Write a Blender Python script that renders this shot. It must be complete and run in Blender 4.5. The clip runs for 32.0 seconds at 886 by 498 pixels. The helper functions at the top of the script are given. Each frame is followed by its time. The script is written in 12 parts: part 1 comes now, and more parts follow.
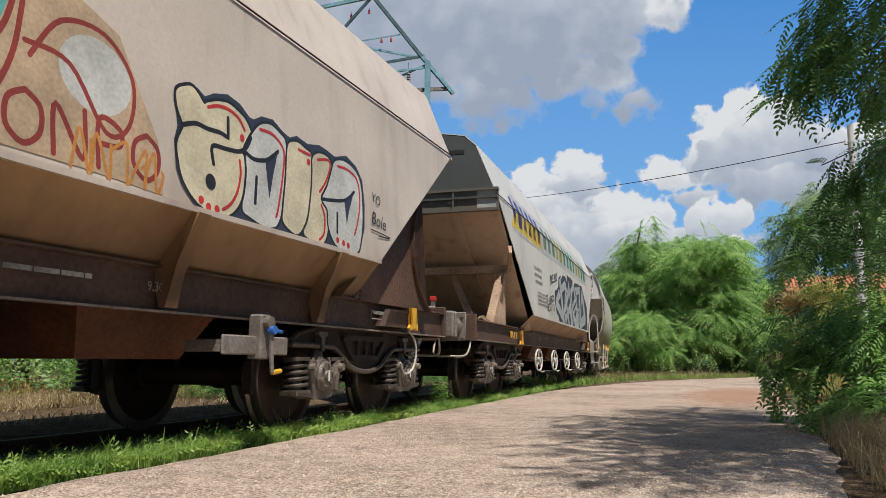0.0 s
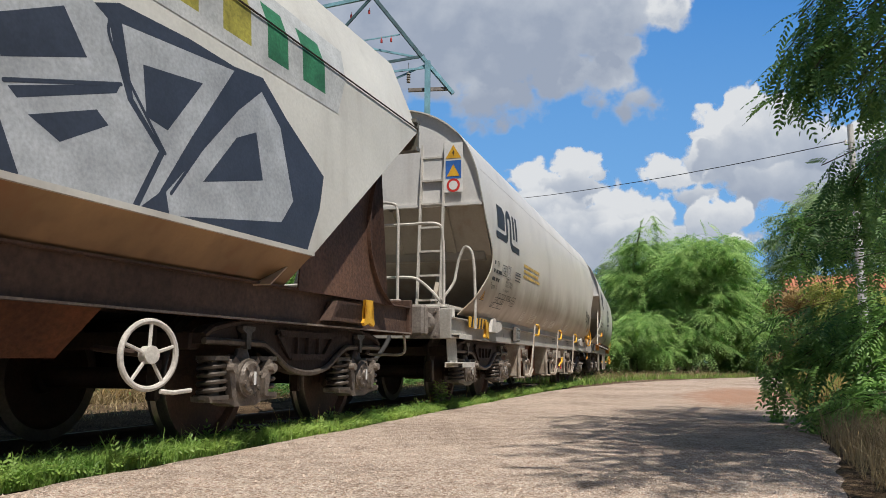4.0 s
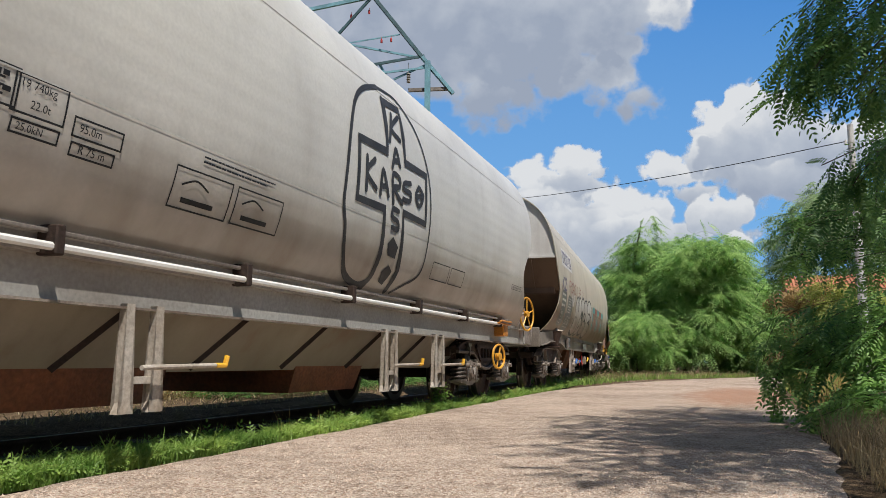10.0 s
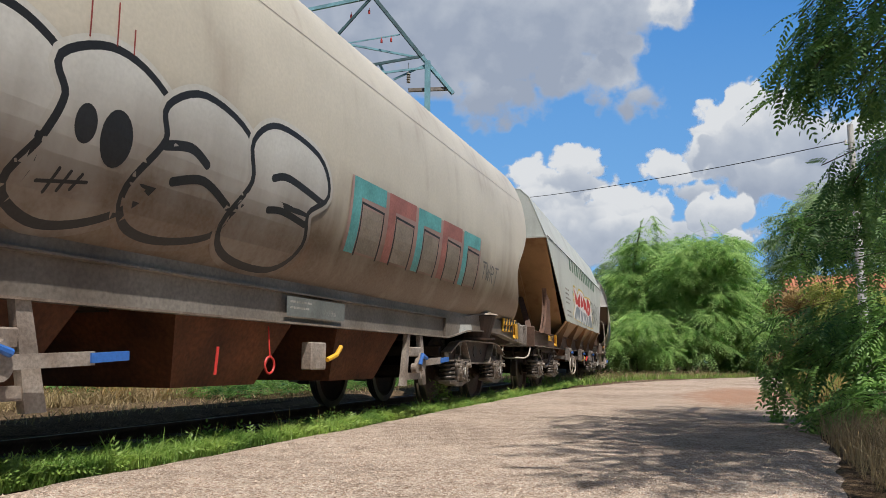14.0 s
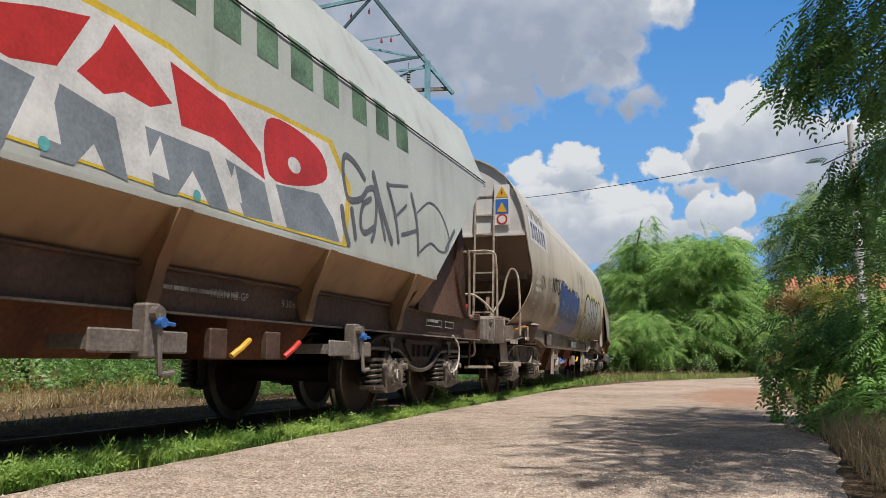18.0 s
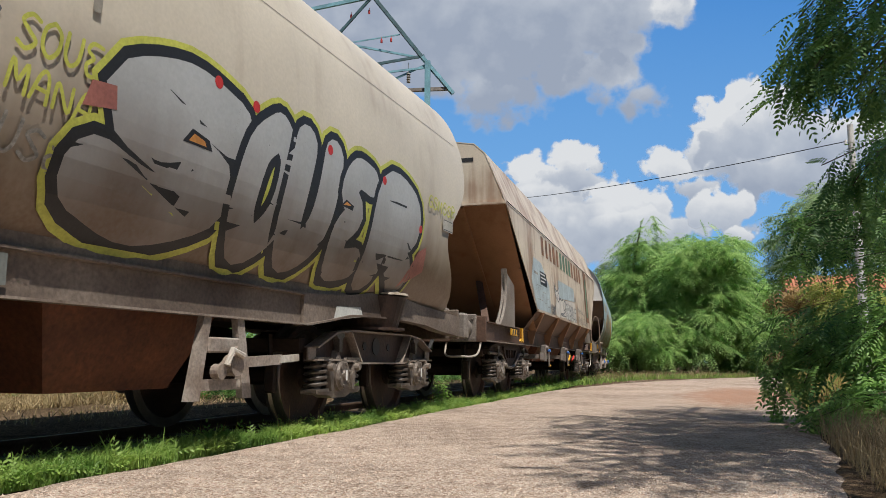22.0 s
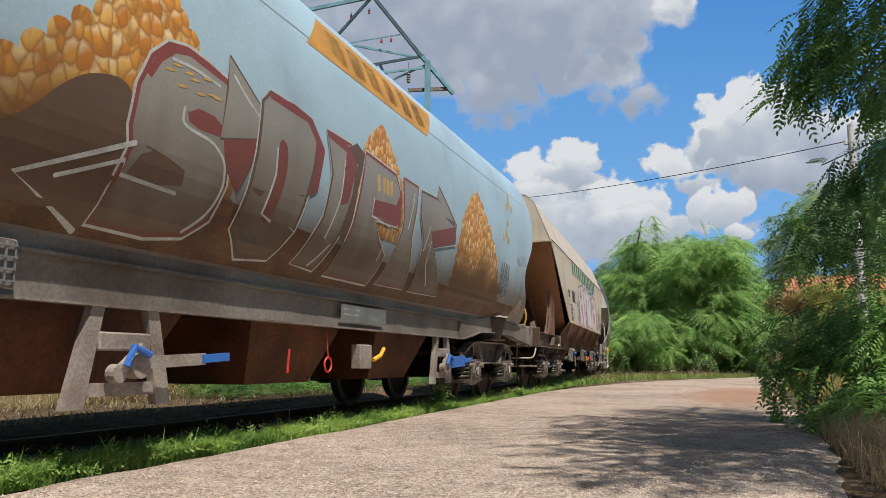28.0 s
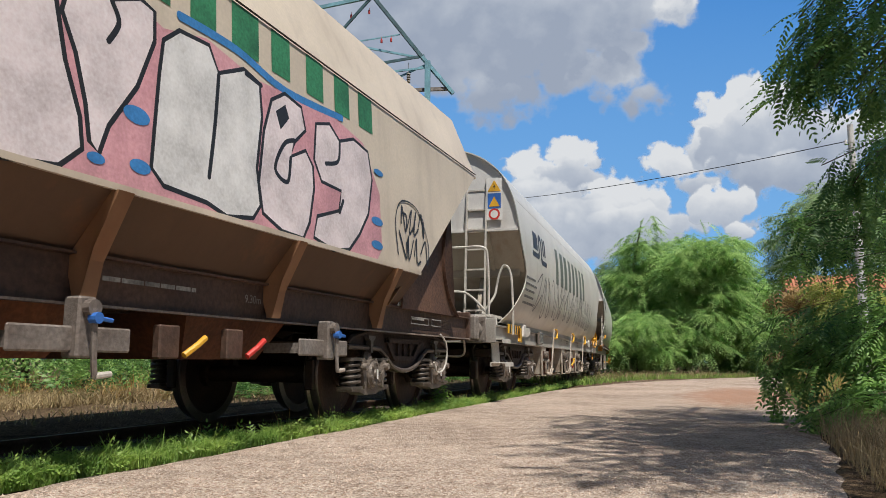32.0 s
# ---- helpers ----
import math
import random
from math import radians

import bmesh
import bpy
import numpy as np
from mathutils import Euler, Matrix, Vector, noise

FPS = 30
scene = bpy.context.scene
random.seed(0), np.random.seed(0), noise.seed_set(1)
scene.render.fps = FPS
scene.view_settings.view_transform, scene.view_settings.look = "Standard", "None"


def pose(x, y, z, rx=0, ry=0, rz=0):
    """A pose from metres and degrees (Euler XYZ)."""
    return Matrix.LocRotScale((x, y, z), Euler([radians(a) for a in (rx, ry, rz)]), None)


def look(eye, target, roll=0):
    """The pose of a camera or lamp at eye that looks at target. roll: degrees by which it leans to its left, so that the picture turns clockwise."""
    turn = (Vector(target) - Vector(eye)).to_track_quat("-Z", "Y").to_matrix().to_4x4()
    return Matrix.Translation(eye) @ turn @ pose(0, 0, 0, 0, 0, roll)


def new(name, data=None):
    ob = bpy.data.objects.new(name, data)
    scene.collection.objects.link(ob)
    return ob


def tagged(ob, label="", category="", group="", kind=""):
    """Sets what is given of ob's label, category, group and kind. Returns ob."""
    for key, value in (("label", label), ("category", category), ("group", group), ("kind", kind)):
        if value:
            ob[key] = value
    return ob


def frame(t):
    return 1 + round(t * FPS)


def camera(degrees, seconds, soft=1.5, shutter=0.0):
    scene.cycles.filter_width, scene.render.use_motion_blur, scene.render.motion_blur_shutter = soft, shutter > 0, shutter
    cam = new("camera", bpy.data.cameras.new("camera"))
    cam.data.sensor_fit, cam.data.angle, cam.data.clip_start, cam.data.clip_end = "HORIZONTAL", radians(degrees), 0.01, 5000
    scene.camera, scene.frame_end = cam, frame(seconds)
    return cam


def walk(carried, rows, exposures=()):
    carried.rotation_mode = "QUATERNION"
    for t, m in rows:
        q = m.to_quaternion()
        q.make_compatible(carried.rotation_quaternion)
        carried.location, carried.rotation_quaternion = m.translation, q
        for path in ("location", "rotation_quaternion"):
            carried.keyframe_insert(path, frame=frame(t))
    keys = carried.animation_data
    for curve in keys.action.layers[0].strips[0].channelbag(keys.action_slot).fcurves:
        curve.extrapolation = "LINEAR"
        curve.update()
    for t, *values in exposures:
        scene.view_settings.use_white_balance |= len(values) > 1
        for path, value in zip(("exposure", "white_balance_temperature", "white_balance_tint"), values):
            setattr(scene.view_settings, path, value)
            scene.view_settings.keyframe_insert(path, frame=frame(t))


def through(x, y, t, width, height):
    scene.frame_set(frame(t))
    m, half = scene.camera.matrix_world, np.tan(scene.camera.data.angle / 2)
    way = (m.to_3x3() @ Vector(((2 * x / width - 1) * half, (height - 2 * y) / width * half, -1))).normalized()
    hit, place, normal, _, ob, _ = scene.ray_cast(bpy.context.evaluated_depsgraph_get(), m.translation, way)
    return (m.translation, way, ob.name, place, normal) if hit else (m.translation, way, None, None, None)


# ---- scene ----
cam = camera(59.83, 32.0, soft=0.6)
EYE = Vector((0.0, -4.323, 0.590))
AHEAD = Vector((0.9232, 0.3563, 0.1445))
STAND = look(EYE, EYE + AHEAD, 0.2)
walk(cam, [(0.0, STAND), (32.0, STAND)], exposures=[(0.0, 0.1), (32.0, 0.1)])

# ---- world and sun ----
SUN_WAY = Vector((-0.34, -0.39, 1.05)).normalized()      # from the place to the sun
world = bpy.data.worlds.new("sky")
scene.world = world
world.use_nodes = True
wn, wl = world.node_tree.nodes, world.node_tree.links
sky = wn.new("ShaderNodeTexSky")
sky.sky_type, sky.sun_disc = "NISHITA", False
sky.sun_elevation = math.asin(SUN_WAY.z)
sky.sun_rotation = math.atan2(SUN_WAY.x, SUN_WAY.y)
sky.altitude, sky.air_density, sky.dust_density, sky.ozone_density = 300, 1.0, 0.25, 2.2
wl.new(sky.outputs[0], wn["Background"].inputs[0])
wn["Background"].inputs[1].default_value = 0.051
sun = new("sun", bpy.data.lights.new("sun", "SUN"))
sun.data.energy, sun.data.angle, sun.data.color = 5.0, radians(0.55), (1.0, 0.958, 0.895)
sun.matrix_world = look(SUN_WAY * 60, (0, 0, 0))

# ---- the train's way: a wide left-hand curve ----
RADIUS = 238.4


def way(s):
    """The track's centre s metres along it, and its heading."""
    a = s / RADIUS
    return Vector((RADIUS * math.sin(a), RADIUS * (1 - math.cos(a)), 0)), a


def beside(s, off, z=0.0):
    """A point off metres to the right of the track's centre."""
    c, a = way(s)
    return Vector((c.x + off * math.sin(a), c.y - off * math.cos(a), z))


def travelled(t):
    u = t - 16
    return 4.1653 * t + 0.010244 * (u * u - 256) - 0.00005786 * (u ** 3 + 4096)


# ---- small builders ----
def link(name, me, material=None, parent=None, label="", at=None):
    ob = new(name, me)
    if material is not None and not me.materials:
        me.materials.append(material)
    if parent is not None:
        ob.parent = parent
    if at is not None:
        ob.matrix_basis = at
    if label:
        ob["label"] = label
    return ob


def finish(name, bm, material=None, smooth=False):
    bmesh.ops.recalc_face_normals(bm, faces=bm.faces)
    me = bpy.data.meshes.new(name)
    bm.to_mesh(me)
    bm.free()
    if material is not None:
        me.materials.append(material)
    if smooth:
        smoothed(me)
    return me


def smoothed(me, degrees=38):
    me.polygons.foreach_set("use_smooth", [True] * len(me.polygons))
    me.set_sharp_from_angle(angle=radians(degrees))


def part(name, bm, material, parent, label="", smooth=False):
    return link(name, finish(name, bm, material, smooth), None, parent, label)


def thing(name, label, category, group="", at=None, kind=""):
    ob = new(name)
    ob.empty_display_size = 0.2
    if at is not None:
        ob.matrix_basis = at
    return tagged(ob, label, category, group, kind)


def raw(name, verts, faces, material=None, smooth=False):
    """A mesh from arrays: faces all triangles or all quads."""
    verts, faces = np.asarray(verts, dtype=np.float32), np.asarray(faces, dtype=np.int32)
    me = bpy.data.meshes.new(name)
    n, k = faces.shape
    me.vertices.add(len(verts))
    me.vertices.foreach_set("co", verts.ravel())
    me.loops.add(n * k)
    me.loops.foreach_set("vertex_index", faces.ravel())
    me.polygons.add(n)
    me.polygons.foreach_set("loop_start", np.arange(0, n * k, k, dtype=np.int32))
    me.polygons.foreach_set("loop_total", np.full(n, k, dtype=np.int32))
    me.update(calc_edges=True)
    if material is not None:
        me.materials.append(material)
    if smooth:
        me.polygons.foreach_set("use_smooth", [True] * n)
    return me


def box(bm, x0, x1, y0, y1, z0, z1, bevel=0.0, m=None):
    r = bmesh.ops.create_cube(bm, size=1.0, matrix=Matrix.Translation(((x0 + x1) / 2, (y0 + y1) / 2, (z0 + z1) / 2)) @ Matrix.Diagonal((abs(x1 - x0), abs(y1 - y0), abs(z1 - z0), 1)))
    vs = r["verts"]
    if bevel:
        es = list({e for v in vs for e in v.link_edges})
        b = bmesh.ops.bevel(bm, geom=es, offset=bevel, segments=1, affect="EDGES", profile=0.5)
        vs = list({v for f in b["faces"] for v in f.verts} | {v for v in vs if v.is_valid})
    if m is not None:
        bmesh.ops.transform(bm, matrix=m, verts=vs)
    return vs


def bar(bm, a, b, w, h=None, sides=4):
    """A straight bar of a box or round section from a to b."""
    a, b = Vector(a), Vector(b)
    d = b - a
    q = d.to_track_quat("Z", "Y").to_matrix().to_4x4()
    m = Matrix.Translation((a + b) / 2) @ q
    if sides == 4:
        bmesh.ops.create_cube(bm, size=1.0, matrix=m @ Matrix.Diagonal((w, h or w, d.length, 1)))
    else:
        bmesh.ops.create_cone(bm, cap_ends=True, segments=sides, radius1=w / 2, radius2=(h or w) / 2, depth=d.length, matrix=m)


def disc(bm, centre, axis, r1, r2, depth, sides=20):
    q = Vector(axis).to_track_quat("Z", "Y").to_matrix().to_4x4()
    bmesh.ops.create_cone(bm, cap_ends=True, segments=sides, radius1=r1, radius2=r2, depth=depth, matrix=Matrix.Translation(centre) @ q)


def tube(bm, pts, r, sides=8):
    """A bent pipe through the points."""
    pts = [Vector(p) for p in pts]
    rings = []
    up = Vector((0.13, 0.31, 0.94))
    for i, p in enumerate(pts):
        t = (pts[min(i + 1, len(pts) - 1)] - pts[max(i - 1, 0)]).normalized()
        u = t.cross(up)
        if u.length < 0.05:
            u = t.cross(Vector((1, 0.2, 0)))
        u.normalize()
        w = t.cross(u)
        rings.append([bm.verts.new(p + (u * math.cos(k * math.tau / sides) + w * math.sin(k * math.tau / sides)) * r) for k in range(sides)])
    for a, b in zip(rings, rings[1:]):
        for k in range(sides):
            bm.faces.new((a[k], a[(k + 1) % sides], b[(k + 1) % sides], b[k]))
    bm.faces.new(rings[0][::-1])
    bm.faces.new(rings[-1])


def ring(bm, centre, axis, big, small, n=28, m=6):
    q = Vector(axis).to_track_quat("Z", "Y").to_matrix()
    c = Vector(centre)
    vs = [[bm.verts.new(c + q @ Vector(((big + small * math.cos(b)) * math.cos(a), (big + small * math.cos(b)) * math.sin(a), small * math.sin(b))))
           for b in (k * math.tau / m for k in range(m))] for a in (k * math.tau / n for k in range(n))]
    for i in range(n):
        for k in range(m):
            bm.faces.new((vs[i][k], vs[(i + 1) % n][k], vs[(i + 1) % n][(k + 1) % m], vs[i][(k + 1) % m]))


def prism(bm, pts, depth, m=None):
    """A flat outline in x, z pushed by depth along y."""
    a = [bm.verts.new((p[0], 0, p[1])) for p in pts]
    b = [bm.verts.new((p[0], depth, p[1])) for p in pts]
    n = len(pts)
    fa, fb = bm.faces.new(a), bm.faces.new(b[::-1])
    for i in range(n):
        bm.faces.new((a[i], b[i], b[(i + 1) % n], a[(i + 1) % n]))
    if n > 4:
        bmesh.ops.triangulate(bm, faces=[fa, fb])
    if m is not None:
        bmesh.ops.transform(bm, matrix=m, verts=a + b)


def spline(pts, n=6, closed=False):
    """Catmull-Rom through 2D or 3D points."""
    p = [np.array(q, dtype=float) for q in pts]
    k = len(p)
    out = []
    for i in range(k if closed else k - 1):
        a, b, c, d = (p[(i - 1) % k], p[i % k], p[(i + 1) % k], p[(i + 2) % k]) if closed else (p[max(i - 1, 0)], p[i], p[i + 1], p[min(i + 2, k - 1)])
        for j in range(n):
            t = j / n
            out.append(0.5 * (2 * b + (c - a) * t + (2 * a - 5 * b + 4 * c - d) * t * t + (3 * b - a - 3 * c + d) * t ** 3))
    if not closed:
        out.append(p[-1])
    return out


# ---- materials ----
def material(name, colour, rough=0.6, metal=0.0, vary=0.2, scale=3.0, fine=40.0, bump=0.1, tint=None, spec=0.5, coords="Object"):
    """A painted or natural surface: broad blotches, fine grain and relief."""
    m = bpy.data.materials.new(name)
    m.use_nodes = True
    n, l = m.node_tree.nodes, m.node_tree.links
    p = n["Principled BSDF"]
    tc = n.new("ShaderNodeTexCoord")
    big, small = n.new("ShaderNodeTexNoise"), n.new("ShaderNodeTexNoise")
    big.inputs["Scale"].default_value, small.inputs["Scale"].default_value = scale, fine
    big.inputs["Detail"].default_value, small.inputs["Detail"].default_value = 6, 4
    for t in (big, small):
        l.new(tc.outputs[coords], t.inputs["Vector"])
    c = np.array(colour)
    tint = np.array(tint) if tint is not None else c * (1 - 1.6 * vary)
    ramp = n.new("ShaderNodeValToRGB")
    ramp.color_ramp.elements[0].position, ramp.color_ramp.elements[1].position = 0.33, 0.66
    ramp.color_ramp.elements[0].color, ramp.color_ramp.elements[1].color = (*np.clip(tint, 0, 1), 1), (*c, 1)
    l.new(big.outputs[0], ramp.inputs[0])
    mix = n.new("ShaderNodeMix")
    mix.data_type, mix.blend_type = "RGBA", "OVERLAY"
    mix.inputs[0].default_value = min(1.0, vary * 2)
    l.new(ramp.outputs[0], mix.inputs[6])
    l.new(small.outputs[0], mix.inputs[7])
    l.new(mix.outputs[2], p.inputs["Base Color"])
    p.inputs["Roughness"].default_value, p.inputs["Metallic"].default_value = rough, metal
    p.inputs["Specular IOR Level"].default_value = spec
    if bump:
        b = n.new("ShaderNodeBump")
        b.inputs["Strength"].default_value, b.inputs["Distance"].default_value = bump, 0.02
        l.new(small.outputs[0], b.inputs["Height"])
        l.new(b.outputs[0], p.inputs["Normal"])
    return m


def plain(name, colour, rough=0.6, metal=0.0):
    return material(name, colour, rough, metal, vary=0.08, scale=6, fine=90, bump=0.04)


def wagon_paint(name, colour, grime_shade=(0.17, 0.10, 0.055), amount=0.5, low=1.2, high=2.4, streak=0.35, rust=0.2, rough=0.5, rust_from=0.30, ripple=0.0):
    """Weathered wagon paint: a foot tone of dirt and painted-in shade that thins out upwards, run-off streaks, rust
    patches, faint plate joints.
    """
    m = bpy.data.materials.new(name)
    m.use_nodes = True
    n, l = m.node_tree.nodes, m.node_tree.links
    p = n["Principled BSDF"]
    tc = n.new("ShaderNodeTexCoord")
    sep = n.new("ShaderNodeSeparateXYZ")
    l.new(tc.outputs["Object"], sep.inputs[0])

    def noise_node(scale, sx=1, sy=1, sz=1, detail=6):
        mp = n.new("ShaderNodeMapping")
        mp.inputs["Scale"].default_value = (sx, sy, sz)
        l.new(tc.outputs["Object"], mp.inputs[0])
        t = n.new("ShaderNodeTexNoise")
        t.inputs["Scale"].default_value, t.inputs["Detail"].default_value = scale, detail
        l.new(mp.outputs[0], t.inputs["Vector"])
        return t.outputs[0]

    def ranged(v, a, b, c, d):
        r = n.new("ShaderNodeMapRange")
        for i, x in zip((1, 2, 3, 4), (a, b, c, d)):
            r.inputs[i].default_value = x
        l.new(v, r.inputs[0])
        return r.outputs[0]

    def calc(op, a, b):
        r = n.new("ShaderNodeMath")
        r.operation = op
        for i, v in enumerate((a, b)):
            if isinstance(v, (int, float)):
                r.inputs[i].default_value = v
            else:
                l.new(v, r.inputs[i])
        return r.outputs[0]

    def mixed(f, a, b):
        r = n.new("ShaderNodeMix")
        r.data_type = "RGBA"
        l.new(f, r.inputs[0])
        for i, v in ((6, a), (7, b)):
            if isinstance(v, tuple):
                r.inputs[i].default_value = (*v, 1)
            else:
                l.new(v, r.inputs[i])
        return r.outputs[2]

    broad, streaks, grain = noise_node(1.1), noise_node(2.6, 2.0, 2.0, 0.2), noise_node(38, detail=3)
    height = ranged(sep.outputs[2], low, high, 1.0, 0.0)
    g = calc("MULTIPLY", calc("ADD", height, calc("MULTIPLY", calc("ADD", ranged(streaks, 0.35, 0.7, -0.10, 0.14), ranged(broad, 0.3, 0.7, -0.22, 0.22)), ranged(height, 0.0, 0.5, 0.3, 1.0))), amount)
    c = tuple(float(x) for x in colour)
    base = mixed(ranged(broad, 0.35, 0.65, 0.0, 1.0), c, tuple(x * 0.86 for x in c))
    base = mixed(ranged(streaks, 0.52, 0.72, 0.0, streak), base, tuple(x * 0.62 for x in c))
    base = mixed(ranged(g, 0.0, 1.0, 0.0, 0.92), base, grime_shade)
    base = mixed(ranged(calc("MULTIPLY", broad, streaks), rust_from, rust_from + 0.12, 0.0, rust), base, (0.24, 0.095, 0.035))
    base = mixed(ranged(grain, 0.3, 0.7, 0.0, 0.22), base, tuple(x * 0.5 for x in c))
    l.new(base, p.inputs["Base Color"])
    p.inputs["Roughness"].default_value = rough
    b = n.new("ShaderNodeBump")
    b.inputs["Strength"].default_value, b.inputs["Distance"].default_value = 0.12, 0.03
    relief = calc("ADD", calc("MULTIPLY", broad, 2.0), calc("MULTIPLY", grain, 0.12))
    if ripple:
        # shallow lengthwise waves of the rolled sheets
        relief = calc("ADD", relief, calc("MULTIPLY", calc("SINE", calc("MULTIPLY", sep.outputs[2], 44.0), 0.0), ripple))
    l.new(relief, b.inputs["Height"])
    l.new(b.outputs[0], p.inputs["Normal"])
    return m


def leaf_material(name, colour, other, through=0.35, clump=1.6):
    m = bpy.data.materials.new(name)
    m.use_nodes = True
    n, l = m.node_tree.nodes, m.node_tree.links
    p = n["Principled BSDF"]
    geo, ramp = n.new("ShaderNodeNewGeometry"), n.new("ShaderNodeValToRGB")
    ramp.color_ramp.elements[0].color, ramp.color_ramp.elements[1].color = (*colour, 1), (*other, 1)
    # single leaves and whole sprays differ
    tc, nz = n.new("ShaderNodeTexCoord"), n.new("ShaderNodeTexNoise")
    nz.inputs["Scale"].default_value, nz.inputs["Detail"].default_value = clump, 3
    l.new(tc.outputs["Object"], nz.inputs["Vector"])
    rg = n.new("ShaderNodeMapRange")
    for i, v in zip((1, 2, 3, 4), (0.35, 0.65, -0.3, 0.8)):
        rg.inputs[i].default_value = v
    l.new(nz.outputs[0], rg.inputs[0])
    mad = n.new("ShaderNodeMath")
    mad.operation = "MULTIPLY_ADD"
    l.new(geo.outputs["Random Per Island"], mad.inputs[0])
    mad.inputs[1].default_value = 0.5
    l.new(rg.outputs[0], mad.inputs[2])
    l.new(mad.outputs[0], ramp.inputs[0])
    l.new(ramp.outputs[0], p.inputs["Base Color"])
    p.inputs["Roughness"].default_value = 0.5
    t = n.new("ShaderNodeBsdfTranslucent")
    l.new(ramp.outputs[0], t.inputs[0])
    mx = n.new("ShaderNodeMixShader")
    mx.inputs[0].default_value = through
    l.new(p.outputs[0], mx.inputs[1])
    l.new(t.outputs[0], mx.inputs[2])
    l.new(mx.outputs[0], n["Material Output"].inputs[0])
    return m


STEEL_DARK = material("sooty_brown_steel", (0.042, 0.023, 0.015), 0.75, 0.1, 0.35, 2.5, 30, 0.35, tint=(0.022, 0.012, 0.008))
STEEL_BROWN = material("dark_brown_steel", (0.115, 0.064, 0.043), 0.65, 0.1, 0.35, 2.0, 30, 0.3, tint=(0.06, 0.033, 0.022))
STEEL_PLATE = material("rusty_brown_plate", (0.17, 0.086, 0.053), 0.65, 0.1, 0.4, 1.4, 30, 0.3, tint=(0.075, 0.038, 0.024))
STEEL_GREY = material("worn_grey_steel", (0.25, 0.22, 0.195), 0.6, 0.2, 0.3, 3.0, 40, 0.25, tint=(0.15, 0.12, 0.10))
STEEL_LIGHT = material("pale_grey_paint", (0.50, 0.455, 0.395), 0.55, 0.0, 0.25, 2.5, 40, 0.15, tint=(0.30, 0.24, 0.18))
CAST = material("cast_axle_box_steel", (0.19, 0.155, 0.125), 0.5, 0.15, 0.3, 6.0, 60, 0.3, tint=(0.085, 0.066, 0.052))
SOLE_GREY = material("pale_grey_frame_paint", (0.40, 0.385, 0.355), 0.5, 0.0, 0.18, 1.2, 40, 0.1, tint=(0.29, 0.26, 0.225))
SOLE_DULL = material("dull_grey_frame_paint", (0.235, 0.205, 0.175), 0.5, 0.0, 0.25, 1.5, 40, 0.12, tint=(0.12, 0.092, 0.07))
SOLE_BROWN = material("brown_grey_frame_paint", (0.215, 0.17, 0.135), 0.6, 0.1, 0.3, 2.0, 40, 0.2, tint=(0.09, 0.06, 0.043))
TREAD = material("polished_wheel_tread", (0.20, 0.17, 0.15), 0.4, 0.8, 0.2, 5, 60, 0.05)
WHEEL = material("dirty_wheel_steel", (0.065, 0.03, 0.018), 0.7, 0.15, 0.35, 3.0, 40, 0.3, tint=(0.03, 0.015, 0.01))
YELLOW = material("yellow_paint", (0.78, 0.42, 0.03), 0.5, 0.0, 0.15, 5, 50, 0.08)
SPRING_STEEL = material("sooty_spring_steel", (0.13, 0.108, 0.09), 0.4, 0.4, 0.3, 6, 60, 0.2)
RED = material("red_paint", (0.62, 0.04, 0.03), 0.5, 0.0, 0.15, 5, 50, 0.08)
BLUE = material("blue_paint", (0.04, 0.16, 0.52), 0.5, 0.0, 0.15, 5, 50, 0.08)
BLACK = material("black_paint", (0.022, 0.022, 0.024), 0.6, 0.0, 0.2, 5, 50, 0.08)
WHITE = material("white_paint", (0.78, 0.76, 0.72), 0.55, 0.0, 0.12, 5, 50, 0.06)
RUST_DARK = material("dark_red_rust", (0.19, 0.062, 0.026), 0.75, 0.0, 0.35, 1.5, 30, 0.3, tint=(0.06, 0.02, 0.011))
RUBBER = material("black_rubber", (0.028, 0.027, 0.026), 0.8, 0.0, 0.25, 6, 60, 0.2)

